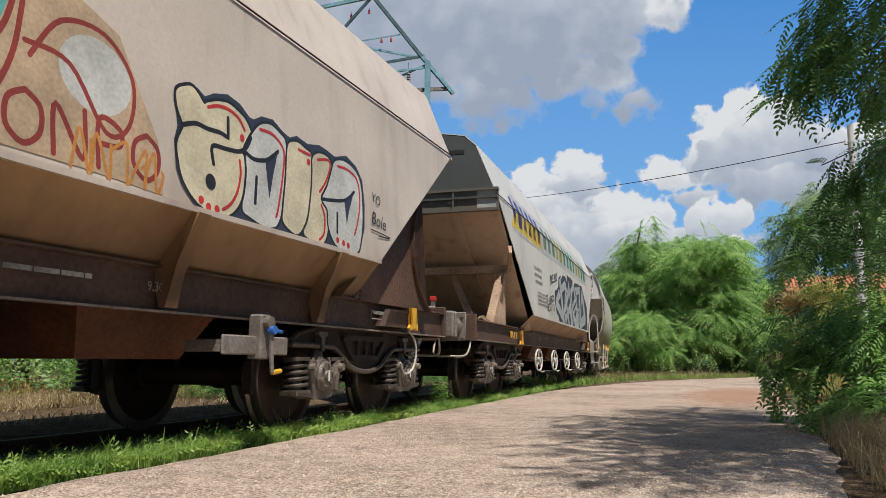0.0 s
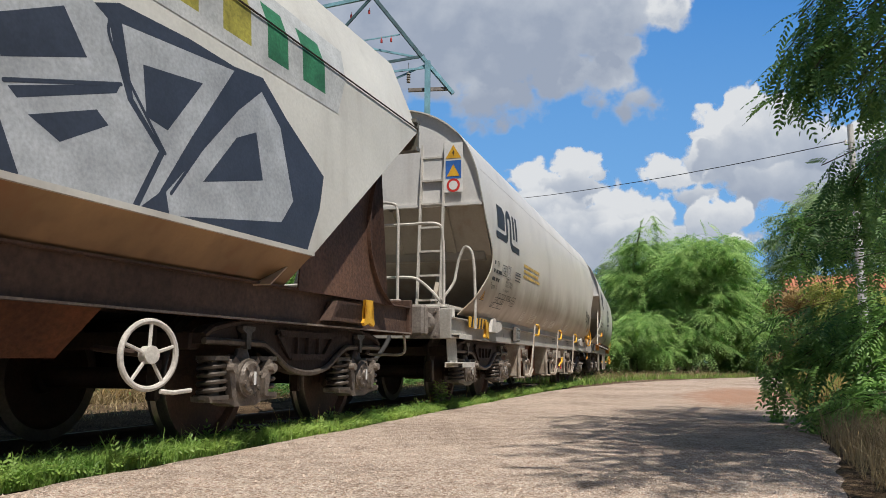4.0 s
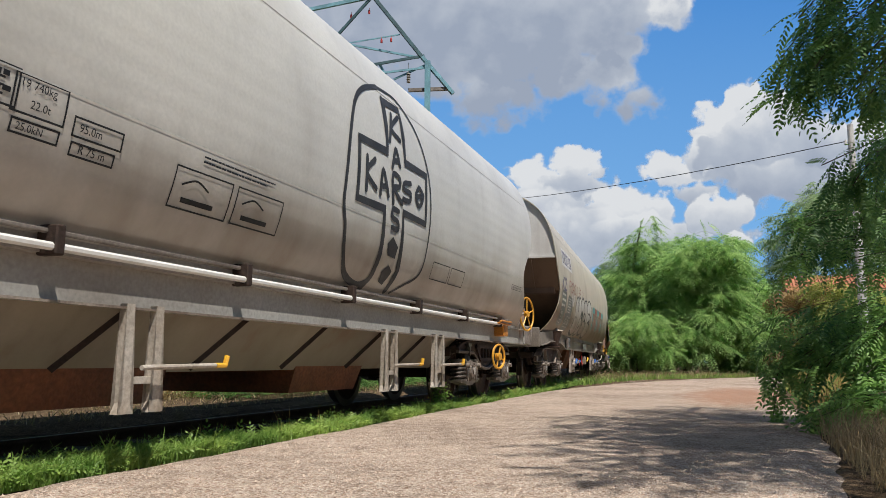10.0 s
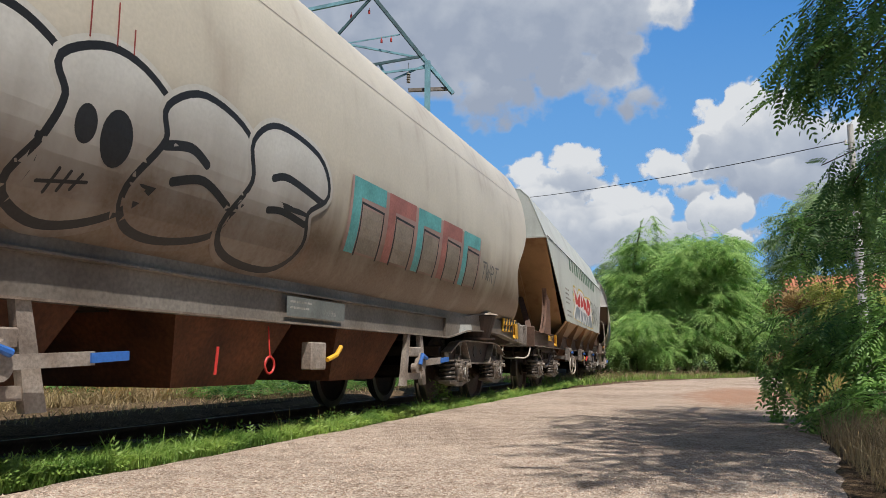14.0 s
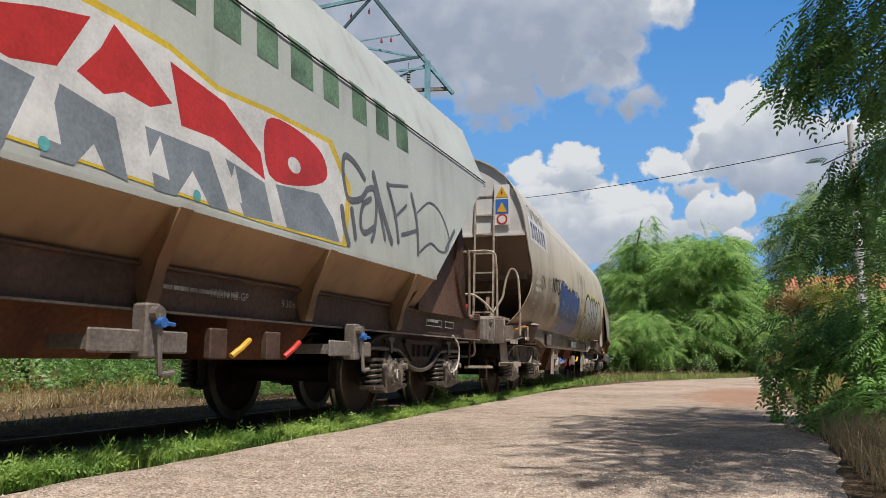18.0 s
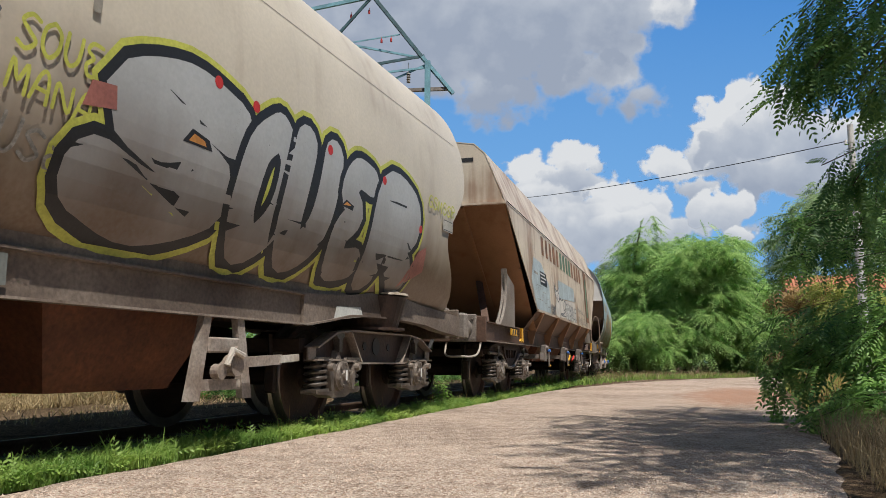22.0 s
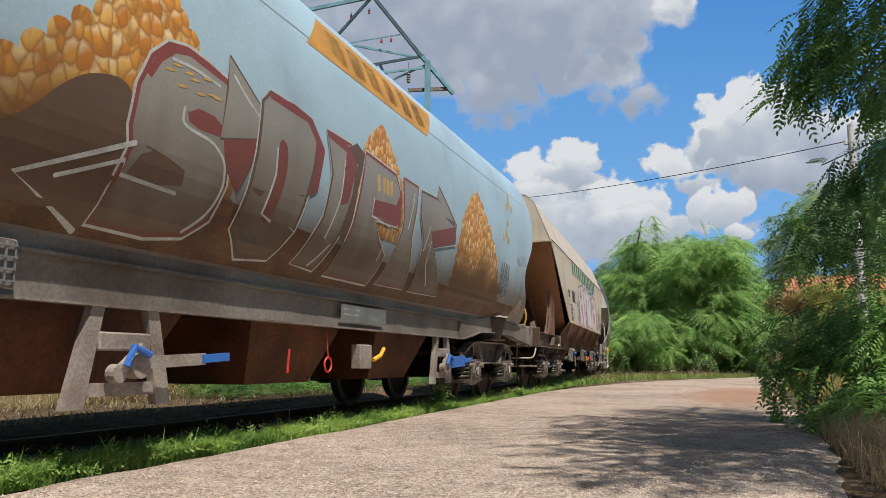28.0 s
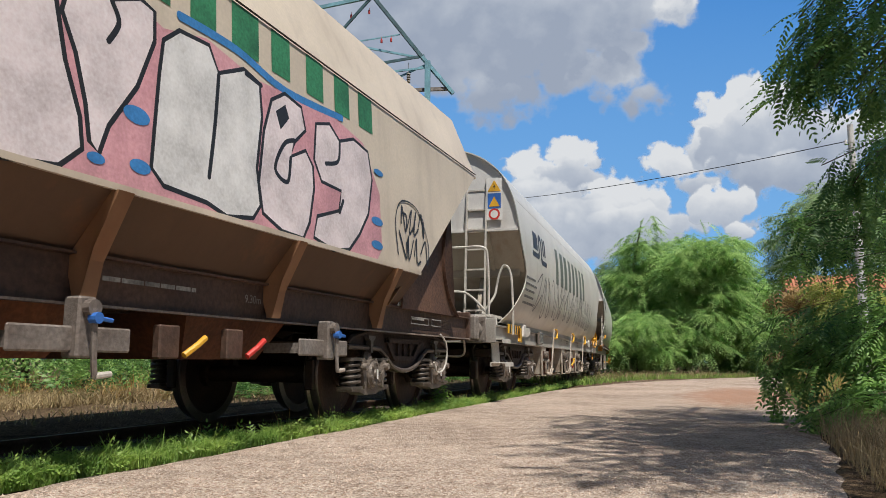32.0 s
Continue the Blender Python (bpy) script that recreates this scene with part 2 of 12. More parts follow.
# ---- ground, road, track ----
def earth_material(name, colours, scale, stones=0.5, bump=0.6, rough=0.95, stain=None):
    """Trodden earth or gravel: broad patches, middle mottling, pebbles."""
    m = bpy.data.materials.new(name)
    m.use_nodes = True
    n, l = m.node_tree.nodes, m.node_tree.links
    p = n["Principled BSDF"]
    geo = n.new("ShaderNodeNewGeometry")

    def tex(kind, s, detail=5):
        t = n.new(kind)
        t.inputs["Scale"].default_value = s
        if kind == "ShaderNodeTexNoise":
            t.inputs["Detail"].default_value = detail
        l.new(geo.outputs["Position"], t.inputs["Vector"])
        return t

    broad, middle, fine, pebble = tex("ShaderNodeTexNoise", scale), tex("ShaderNodeTexNoise", 5.5), tex("ShaderNodeTexNoise", 70, 6), tex("ShaderNodeTexVoronoi", 85)
    r = n.new("ShaderNodeValToRGB")
    for i, c in enumerate(colours):
        e = r.color_ramp.elements[i] if i < 2 else r.color_ramp.elements.new(0.5)
        e.color = (*c, 1)
    ps = sorted(r.color_ramp.elements, key=lambda e: e.position)
    for e, at in zip(ps, (0.36, 0.5, 0.66)):
        e.position = at
    add = n.new("ShaderNodeMath")
    add.operation = "MULTIPLY_ADD"
    l.new(middle.outputs[0], add.inputs[0])
    add.inputs[1].default_value = 0.5
    half = n.new("ShaderNodeMath")
    half.operation = "MULTIPLY"
    half.inputs[1].default_value = 0.5
    l.new(broad.outputs[0], half.inputs[0])
    l.new(half.outputs[0], add.inputs[2])
    l.new(add.outputs[0], r.inputs[0])
    mx = n.new("ShaderNodeMix")
    mx.data_type, mx.blend_type = "RGBA", "OVERLAY"
    mx.inputs[0].default_value = 0.8
    l.new(r.outputs[0], mx.inputs[6])
    l.new(fine.outputs[0], mx.inputs[7])
    mx2 = n.new("ShaderNodeMix")
    mx2.data_type, mx2.blend_type = "RGBA", "SOFT_LIGHT"
    mx2.inputs[0].default_value = stones
    l.new(mx.outputs[2], mx2.inputs[6])
    bw = n.new("ShaderNodeRGBToBW")
    l.new(pebble.outputs["Color"], bw.inputs[0])
    l.new(bw.outputs[0], mx2.inputs[7])
    last = mx2.outputs[2]
    if stain is not None:
        # a patch of other soil: where it lies, its half widths, its colour
        at, half_w, tone = stain
        mp = n.new("ShaderNodeMapping")
        mp.vector_type = "TEXTURE"
        mp.inputs["Location"].default_value, mp.inputs["Scale"].default_value = at, half_w
        l.new(geo.outputs["Position"], mp.inputs[0])
        ln = n.new("ShaderNodeVectorMath")
        ln.operation = "LENGTH"
        l.new(mp.outputs[0], ln.inputs[0])
        sm0 = n.new("ShaderNodeMath")
        sm0.operation = "ADD"
        l.new(ln.outputs["Value"], sm0.inputs[0])
        l.new(middle.outputs[0], sm0.inputs[1])
        rg = n.new("ShaderNodeMapRange")
        for i, v in zip((1, 2, 3, 4), (1.0, 1.6, 0.75, 0.0)):
            rg.inputs[i].default_value = v
        l.new(sm0.outputs[0], rg.inputs[0])
        mx3 = n.new("ShaderNodeMix")
        mx3.data_type = "RGBA"
        l.new(rg.outputs[0], mx3.inputs[0])
        l.new(last, mx3.inputs[6])
        mx3.inputs[7].default_value = (*tone, 1)
        last = mx3.outputs[2]
    l.new(last, p.inputs["Base Color"])
    p.inputs["Roughness"].default_value = rough
    p.inputs["Specular IOR Level"].default_value = 0.05
    b = n.new("ShaderNodeBump")
    b.inputs["Strength"].default_value, b.inputs["Distance"].default_value = bump, 0.012
    sm = n.new("ShaderNodeMath")
    sm.operation = "ADD"
    l.new(fine.outputs[0], sm.inputs[0])
    l.new(pebble.outputs["Distance"], sm.inputs[1])
    l.new(sm.outputs[0], b.inputs["Height"])
    l.new(b.outputs[0], p.inputs["Normal"])
    return m


ROAD = earth_material("dusty_gravel_road", [(0.37, 0.283, 0.222), (0.69, 0.55, 0.445), (0.54, 0.422, 0.336)], 0.55, 1.0, 1.4, stain=((15.0, -4.3, 0), (4.5, 1.1, 5.0), (0.46, 0.24, 0.15)))
EARTH = earth_material("dry_earth", [(0.075, 0.05, 0.03), (0.19, 0.13, 0.08), (0.13, 0.09, 0.055)], 0.4, 0.9, 1.0)
BALLAST = earth_material("oily_trackbed", [(0.035, 0.022, 0.013), (0.12, 0.078, 0.046), (0.07, 0.046, 0.028)], 0.9, 0.9, 1.0)


def off_of(x, y):
    """Signed distance to the right of the track's centre line."""
    return math.hypot(x, y - RADIUS) - RADIUS


def ground_height(x, y):
    o = off_of(x, y)
    z = -0.012 + 0.02 * noise.noise((x * 0.35, y * 0.35, 0))
    if -1.9 < o < 1.15:
        z -= 0.13 * min(1, (o + 1.9) / 0.5, (1.15 - o) / 0.35)
    return z


def build_ground():
    def steps(a, b, near, first, grow):
        up, v, d = [near], near, first
        while v < b:
            v += d
            d *= grow
            up.append(min(v, b))
        down, v, d = [], near, first
        while v > a:
            v -= d
            d *= grow
            down.append(max(v, a))
        return down[::-1] + up
    xs, ys = steps(-900, 2500, 6, 0.22, 1.035), steps(-1500, 1800, -0.4, 0.16, 1.04)
    vs = [(x, y, ground_height(x, y) if -15 < x < 60 and abs(y) < 25 else -0.02) for x in xs for y in ys]
    k = len(ys)
    fs = [(i * k + j, (i + 1) * k + j, (i + 1) * k + j + 1, i * k + j + 1) for i in range(len(xs) - 1) for j in range(k - 1)]
    ob = link("ground", raw("ground", vs, fs, EARTH, True))
    tagged(ob, "dry bare earth with thin weeds", "ground", kind="structure")


build_ground()

LEFT_EDGE = [(-30, -1.5), (-3, -1.15), (3.4, -1.10), (6.3, -0.93), (8.8, -0.75), (15.7, -0.48), (21.5, -0.95), (28, -2.4), (33, -4.6), (40, -8.5), (60, -22)]
RIGHT_EDGE = [(-30, -7.0), (-3, -5.6), (3.9, -4.85), (6, -4.9), (9.2, -5.0), (15, -5.05), (20, -5.2), (25, -5.4), (30, -6.1), (36, -8.8), (52, -21)]


def build_road():
    left, right = spline(LEFT_EDGE, 26), spline(RIGHT_EDGE, 26)
    k = 44
    vs = []
    for i, (a, b) in enumerate(zip(left, right)):
        for j in range(k + 1):
            t = j / k
            wob = 0.07 * noise.noise((a[0] * 1.7, t * 9, 3)) * (1 if j in (0, k) else 0)
            x, y = a[0] * (1 - t) + b[0] * t, a[1] * (1 - t) + b[1] * t + wob
            edge = min(1, min(t, 1 - t) * 14)
            z = -0.02 + 0.032 * edge + 0.02 * noise.noise((x * 0.5, y * 0.9, 7)) * edge + 0.006 * noise.noise((x * 3, y * 3, 2))
            vs.append((x, y, z))
    fs = [(i * (k + 1) + j, (i + 1) * (k + 1) + j, (i + 1) * (k + 1) + j + 1, i * (k + 1) + j + 1) for i in range(len(left) - 1) for j in range(k)]
    ob = link("road", raw("road", vs, fs, ROAD, True))
    tagged(ob, "pinkish beige dusty gravel road beside the track", "road", kind="structure")


build_road()


def build_stones():
    """Loose pebbles on the road, denser near by."""
    rng = np.random.default_rng(5)
    vs, fs = [], []
    base = np.array([(1, 0, 0), (0.3, 0.9, 0), (-0.8, 0.6, 0), (-0.8, -0.6, 0), (0.3, -0.9, 0), (0.1, 0.1, 0.7)])
    tri = [(0, 1, 5), (1, 2, 5), (2, 3, 5), (3, 4, 5), (4, 0, 5)]
    for i in range(17000):
        x = 2.0 + 24 * rng.random() ** 2.2
        y = -4.7 + 3.7 * rng.random()
        s = 0.004 + 0.011 * rng.random() ** 3
        if off_of(x, y) < 1.34:
            continue
        a = rng.random() * 6.28
        rot = np.array([[math.cos(a), -math.sin(a), 0], [math.sin(a), math.cos(a), 0], [0, 0, 1]])
        p = (base * (s, s * (0.5 + 0.5 * rng.random()), s * (0.5 + rng.random()))) @ rot.T + (x, y, 0.011 + 0.02 * noise.noise((x * 0.5, y * 0.9, 7)) + 0.006 * noise.noise((x * 3, y * 3, 2)))
        fs += [tuple(len(vs) + q for q in t) for t in tri]
        vs += list(map(tuple, p))
    stone = material("pale_pebble", (0.52, 0.405, 0.315), 0.9, 0, 0.5, 25, 120, 0.1, tint=(0.36, 0.265, 0.20))
    tagged(link("loose_gravel", raw("loose_gravel", vs, fs, stone)), "loose pale pebbles strewn over the road", "gravel", kind="stuff")


build_stones()

RAIL = material("dark_rusty_rail", (0.12, 0.075, 0.05), 0.6, 0.5, 0.3, 4, 50, 0.2)


def build_track():
    bed_v, bed_f = [], []
    st = [s * 0.5 for s in range(-60, 260)]
    offs = (-2.0, -1.6, -0.9, -0.3, 0.3, 0.9, 1.18)
    zs = (-0.015, -0.085, -0.10, -0.115, -0.11, -0.10, -0.02)
    for s in st:
        bed_v += [beside(s, o, z + 0.012 * noise.noise((s * 2, o * 3, 1))) for o, z in zip(offs, zs)]
    k = len(offs)
    bed_f = [(i * k + j, i * k + j + 1, (i + 1) * k + j + 1, (i + 1) * k + j) for i in range(len(st) - 1) for j in range(k - 1)]
    tagged(link("trackbed", raw("trackbed", [tuple(v) for v in bed_v], bed_f, BALLAST, True)), "dark oily earth and old ballast between the rails", "trackbed", kind="structure")
    prof = [(-0.06, -0.17), (0.06, -0.17), (0.06, -0.155), (0.012, -0.13), (0.012, -0.05), (0.035, -0.035), (0.035, 0.0), (-0.035, 0.0), (-0.035, -0.035), (-0.012, -0.05), (-0.012, -0.13), (-0.06, -0.155)]
    for o in (0.7535, -0.7535):
        vs = [tuple(beside(s, o + a, b)) for s in st for a, b in prof]
        n = len(prof)
        fs = [(i * n + j, i * n + (j + 1) % n, (i + 1) * n + (j + 1) % n, (i + 1) * n + j) for i in range(len(st) - 1) for j in range(n)]
        tagged(link("rail", raw("rail", vs, fs, RAIL)), "rusty steel running rail with a worn head", "rail", "rails of the track", kind="structure")
    sleeper = material("old_timber_sleeper", (0.10, 0.075, 0.055), 0.9, 0, 0.35, 5, 40, 0.4)
    bm = bmesh.new()
    box(bm, -0.13, 0.13, -1.25, 1.25, -0.26, -0.095, 0.012)
    me = finish("sleeper", bm, sleeper)
    for i in range(-6, 90):
        c, a = way(i * 0.6)
        tagged(link("sleeper", me, at=Matrix.Translation(c) @ pose(0, 0, 0, 0, 0, math.degrees(a))), "weathered timber sleeper sunk in the trackbed", "sleeper", "sleepers of the track", kind="structure")


build_track()


# ---- wagons: shared running gear ----
FRAME_BROWN = material("dark_brown_frame_paint", (0.066, 0.034, 0.021), 0.6, 0.05, 0.35, 2.0, 30, 0.2, tint=(0.03, 0.015, 0.01))
FLANGE = material("pale_flange_steel", (0.30, 0.25, 0.205), 0.55, 0.1, 0.3, 4, 50, 0.2, tint=(0.16, 0.115, 0.085))
RIM = material("paler_dark_casting", (0.13, 0.105, 0.085), 0.5, 0.2, 0.35, 5, 50, 0.2, tint=(0.05, 0.036, 0.027))
PAD = material("rubbed_pad_steel", (0.42, 0.36, 0.28), 0.6, 0.1, 0.3, 8, 60, 0.2, tint=(0.20, 0.15, 0.11))
END_GREEN = wagon_paint("dark_grey_green_end_paint", (0.085, 0.095, 0.088), (0.10, 0.07, 0.05), 0.2, 2.6, 3.2, 0.5, 0.15, 0.5)
END_BAND = wagon_paint("grey_green_band_paint", (0.15, 0.145, 0.12), (0.10, 0.07, 0.05), 0.2, 2.6, 3.2, 0.5, 0.3, 0.5)
END_PALE = wagon_paint("pale_grey_end_paint", (0.74, 0.72, 0.69), (0.2, 0.15, 0.10), 0.2, 2.4, 3.0, 0.2, 0.1, 0.5)
P_END = material("pale_end_patch", (0.45, 0.46, 0.44), 0.5, 0, 0.2, 5, 50, 0.1)
def lathe(bm, prof, axis_y=0.0, n=40):
    """A turned body about the y axis through (r, y) points."""
    rings = [[bm.verts.new((r * math.cos(k * math.tau / n), y + axis_y, r * math.sin(k * math.tau / n))) for k in range(n)] for r, y in prof]
    for a, b in zip(rings, rings[1:]):
        for k in range(n):
            bm.faces.new((a[k], a[(k + 1) % n], b[(k + 1) % n], b[k]))
    return rings


WHEEL_R = 0.46


def wheelset_mesh():
    bm = bmesh.new()
    for sg in (1, -1):
        prof = [(0.001, 0.815), (0.09, 0.815), (0.115, 0.80), (0.12, 0.775), (0.24, 0.745), (0.36, 0.757), (0.395, 0.80), (0.452, 0.80), (0.46, 0.79),
                (0.462, 0.72), (0.488, 0.70), (0.488, 0.675), (0.40, 0.672), (0.37, 0.70), (0.24, 0.70), (0.13, 0.72), (0.12, 0.66), (0.085, 0.65)]
        lathe(bm, [(r, y * sg) for r, y in prof])
    lathe(bm, [(0.085, -0.66), (0.08, 0.0), (0.085, 0.66)], n=20)
    lathe(bm, [(0.065, 0.81), (0.065, 1.0), (0.001, 1.0)], n=16)
    lathe(bm, [(0.065, -0.81), (0.065, -1.0), (0.001, -1.0)], n=16)
    # white inspection dashes and lifting holes make the turning visible
    me = finish("wheelset", bm, None, True)
    me.materials.append(WHEEL)
    me.materials.append(TREAD)
    for f in me.polygons:
        r = math.hypot(f.center.x, f.center.z)
        if abs(f.center.y) > 0.67 and r > 0.435:
            f.material_index = 1
    return me


def spring_mesh():
    bm = bmesh.new()
    n, turns = 52, 4.6
    tube(bm, [(0.088 * math.cos(i / n * turns * math.tau), 0.088 * math.sin(i / n * turns * math.tau), 0.02 + 0.235 * i / n) for i in range(n + 1)], 0.0165, 6)
    disc(bm, (0, 0, 0.005), (0, 0, 1), 0.115, 0.115, 0.025, 18)
    disc(bm, (0, 0, 0.262), (0, 0, 1), 0.11, 0.11, 0.03, 18)
    disc(bm, (0, 0, 0.13), (0, 0, 1), 0.05, 0.05, 0.24, 10)
    return finish("spring", bm, SPRING_STEEL, True)


def axle_box_mesh():
    """Cast barrel with four raking lugs; y points outwards (to -y)."""
    bm = bmesh.new()
    disc(bm, (0, -0.02, 0), (0, 1, 0), 0.135, 0.165, 0.18, 24)
    for a in (0.72, 2.42, 3.86, 5.56):
        d = Vector((math.cos(a), 0, math.sin(a)))
        bar(bm, d * 0.09 + Vector((0, -0.06, 0)), d * 0.20 + Vector((0, -0.05, 0)), 0.055, 0.05)
    disc(bm, (0, -0.03, 0.15), (0, 0, 1), 0.075, 0.04, 0.12, 8)
    return finish("axle_box", bm, CAST, True)


def saddle_mesh():
    """Winged bar under the box that carries both springs."""
    bm = bmesh.new()
    low = [(-0.41, -0.115), (-0.40, -0.15), (-0.20, -0.165), (-0.12, -0.19), (0.12, -0.19), (0.20, -0.165), (0.40, -0.15), (0.41, -0.115)]
    top = [(0.22, -0.12), (0.15, -0.06), (0.13, -0.10), (-0.13, -0.10), (-0.15, -0.06), (-0.22, -0.12)]
    prism(bm, low + top, 0.15, Matrix.Translation((0, -0.08, 0)))
    return finish("spring_saddle", bm, CAST)


def horn_mesh():
    """Upright guide plate with a raking edge and its bolt."""
    bm = bmesh.new()
    prism(bm, [(0.175, -0.12), (0.21, -0.13), (0.27, 0.08), (0.262, 0.125), (0.235, 0.13), (0.20, 0.03), (0.175, 0.0)], 0.06, Matrix.Translation((0, -0.12, 0)))
    disc(bm, (0.245, -0.135, 0.07), (0, 1, 0), 0.03, 0.035, 0.05, 10)
    return finish("horn_guide", bm, CAST)


def hanger_mesh():
    """T-shaped hanger above the box."""
    bm = bmesh.new()
    prism(bm, [(-0.025, 0.20), (0.025, 0.20), (0.03, 0.31), (0.075, 0.335), (0.075, 0.36), (-0.075, 0.36), (-0.075, 0.335), (-0.03, 0.31)], 0.05, Matrix.Translation((0, -0.09, 0)))
    return finish("hanger", bm, SPRING_STEEL)


def axle_cover_mesh():
    """Round bolted cover with a white dash painted on it."""
    bm = bmesh.new()
    disc(bm, (0, -0.115, 0), (0, 1, 0), 0.105, 0.13, 0.035, 24)
    disc(bm, (0, -0.14, 0), (0, 1, 0), 0.04, 0.05, 0.02, 14)
    for k in range(6):
        a = k * math.tau / 6 + 0.3
        disc(bm, (0.095 * math.cos(a), -0.138, 0.095 * math.sin(a)), (0, 1, 0), 0.016, 0.018, 0.016, 6)
    box(bm, -0.013, 0.013, -0.1535, -0.1505, -0.045, 0.045)
    me = finish("axle_cover", bm, CAST, True)
    me.materials.append(WHITE)
    for f in me.polygons:
        if f.center.y < -0.1515:
            f.material_index = 1
    return me


PLATE_LOW = [(-1.34, 0.60), (-1.05, 0.60), (-0.62, 0.585), (-0.5, 0.57), (0.5, 0.57), (0.62, 0.585), (1.05, 0.60), (1.34, 0.60)]
PLATE_TOP = [(1.34, 0.70), (1.0, 0.83), (0.7, 0.86), (-0.7, 0.86), (-1.0, 0.83), (-1.34, 0.70)]


def frame_flange_mesh():
    """Pale flanges round the plate frame, its slanted stiffeners."""
    bm = bmesh.new()
    loop = PLATE_LOW + PLATE_TOP
    for a, b in zip(loop, loop[1:] + loop[:1]):
        bar(bm, (a[0], -0.055, a[1]), (b[0], -0.055, b[1]), 0.13, 0.016)
    for sx in (-1, 1):
        bar(bm, (sx * 0.72, -0.055, 0.86), (sx * 0.48, -0.055, 0.57), 0.12, 0.016)
    return finish("frame_flange", bm, FLANGE)


def frame_holes_mesh():
    bm = bmesh.new()
    for x, rad in ((-0.02, 0.085), (-0.28, 0.04), (0.28, 0.035)):
        disc(bm, (x, -0.034, 0.73), (0, 1, 0), rad, rad, 0.006, 22)
    return finish("frame_hole", bm, BLACK)


CAST_LOW = [(-1.36, 0.70), (-1.15, 0.70)] + [tuple(p) for p in spline([(-0.66, 0.69), (-0.50, 0.62), (-0.30, 0.515), (0.0, 0.475), (0.30, 0.515), (0.50, 0.62), (0.66, 0.69)], 4)] + [(1.15, 0.70), (1.36, 0.70)]
CAST_TOP = [(1.36, 0.77)] + [tuple(p) for p in spline([(1.28, 0.82), (1.0, 0.87), (0.6, 0.905), (0.0, 0.915), (-0.6, 0.905), (-1.0, 0.87), (-1.28, 0.82)], 3)] + [(-1.36, 0.77)]


def side_frame_mesh(kind):
    bm = bmesh.new()
    if kind == "cast":
        prism(bm, CAST_LOW + CAST_TOP, 0.08, Matrix.Translation((0, -0.04, 0)))
        # the window's frame and its bars stand proud of the web
        for a, b in (((-0.46, 0.80), (0.46, 0.80)), ((-0.27, 0.62), (0.27, 0.62)), ((-0.46, 0.80), (-0.27, 0.62)), ((0.46, 0.80), (0.27, 0.62))):
            bar(bm, (a[0], -0.06, a[1]), (b[0], -0.06, b[1]), 0.022, 0.05)
        for x in (-0.17, 0.0, 0.17):
            box(bm, x - 0.010, x + 0.010, -0.07, -0.04, 0.62, 0.80)
    else:
        prism(bm, PLATE_LOW + PLATE_TOP, 0.05, Matrix.Translation((0, -0.03, 0)))
    return finish("side_frame", bm, STEEL_DARK if kind == "cast" else FRAME_BROWN)


def frame_rim_mesh():
    """Rounded rim along the casting's lower edge, in a paler tone than the web."""
    bm = bmesh.new()
    tube(bm, [(x, -0.065, z + 0.018) for x, z in CAST_LOW], 0.024, 6)
    return finish("frame_rim", bm, RIM, True)


def frame_rib_mesh():
    bm = bmesh.new()
    tube(bm, [(x, -0.06, z - 0.018) for x, z in CAST_TOP], 0.024, 6)
    return finish("frame_rib", bm, STEEL_DARK, True)


def bogie_mesh():
    bm = bmesh.new()
    box(bm, -0.26, 0.26, -0.80, 0.80, 0.50, 0.78, 0.03)
    disc(bm, (0, 0, 0.82), (0, 0, 1), 0.25, 0.22, 0.12, 20)
    for x in (-1.33, 1.33):
        box(bm, x - 0.05, x + 0.05, -1.0, 1.0, 0.66, 0.78, 0.01)
    for y in (-0.75, 0.75):
        for x in (-0.9, 0.9):
            for sg in (-1, 1):
                box(bm, x + sg * 0.505 - 0.025, x + sg * 0.505 + 0.025, y - 0.045, y + 0.045, 0.33, 0.60, 0.01)
                bar(bm, (x + sg * 0.52, y, 0.6), (x + sg * 0.48, y * 0.95, 0.8), 0.03, 0.06)
    for y in (-0.78, 0.78):
        box(bm, -0.22, 0.22, y - 0.1, y + 0.1, 0.78, 0.93, 0.02)
    return finish("bogie", bm, STEEL_DARK)


def buffer_mesh(style):
    """Case, plunger and head; the buffer beam's face is at x = 0, the head towards -x."""
    bm = bmesh.new()
    ax = (1, 0, 0)
    box(bm, -0.03, 0.0, -0.19, 0.19, -0.19, 0.19, 0.01)
    for y in (-0.14, 0.14):
        for z in (-0.14, 0.14):
            disc(bm, (-0.04, y, z), ax, 0.02, 0.02, 0.03, 6)
    disc(bm, (-0.17, 0, 0), ax, 0.115, 0.135, 0.28, 24)
    disc(bm, (-0.33, 0, 0), ax, 0.13, 0.12, 0.05, 24)
    disc(bm, (-0.43, 0, 0), ax, 0.092, 0.092, 0.22, 20)
    if style:
        for k in range(9):
            a = k * math.tau / 9
            bar(bm, (-0.31, 0.125 * math.cos(a), 0.125 * math.sin(a)), (-0.08, 0.11 * math.cos(a), 0.11 * math.sin(a)), 0.02, 0.04)
    return finish("buffer", bm, STEEL_GREY, True)


def buffer_head_mesh():
    bm = bmesh.new()
    box(bm, -0.595, -0.545, -0.225, 0.225, -0.17, 0.17, 0.025)
    return finish("buffer_head", bm, STEEL_GREY)


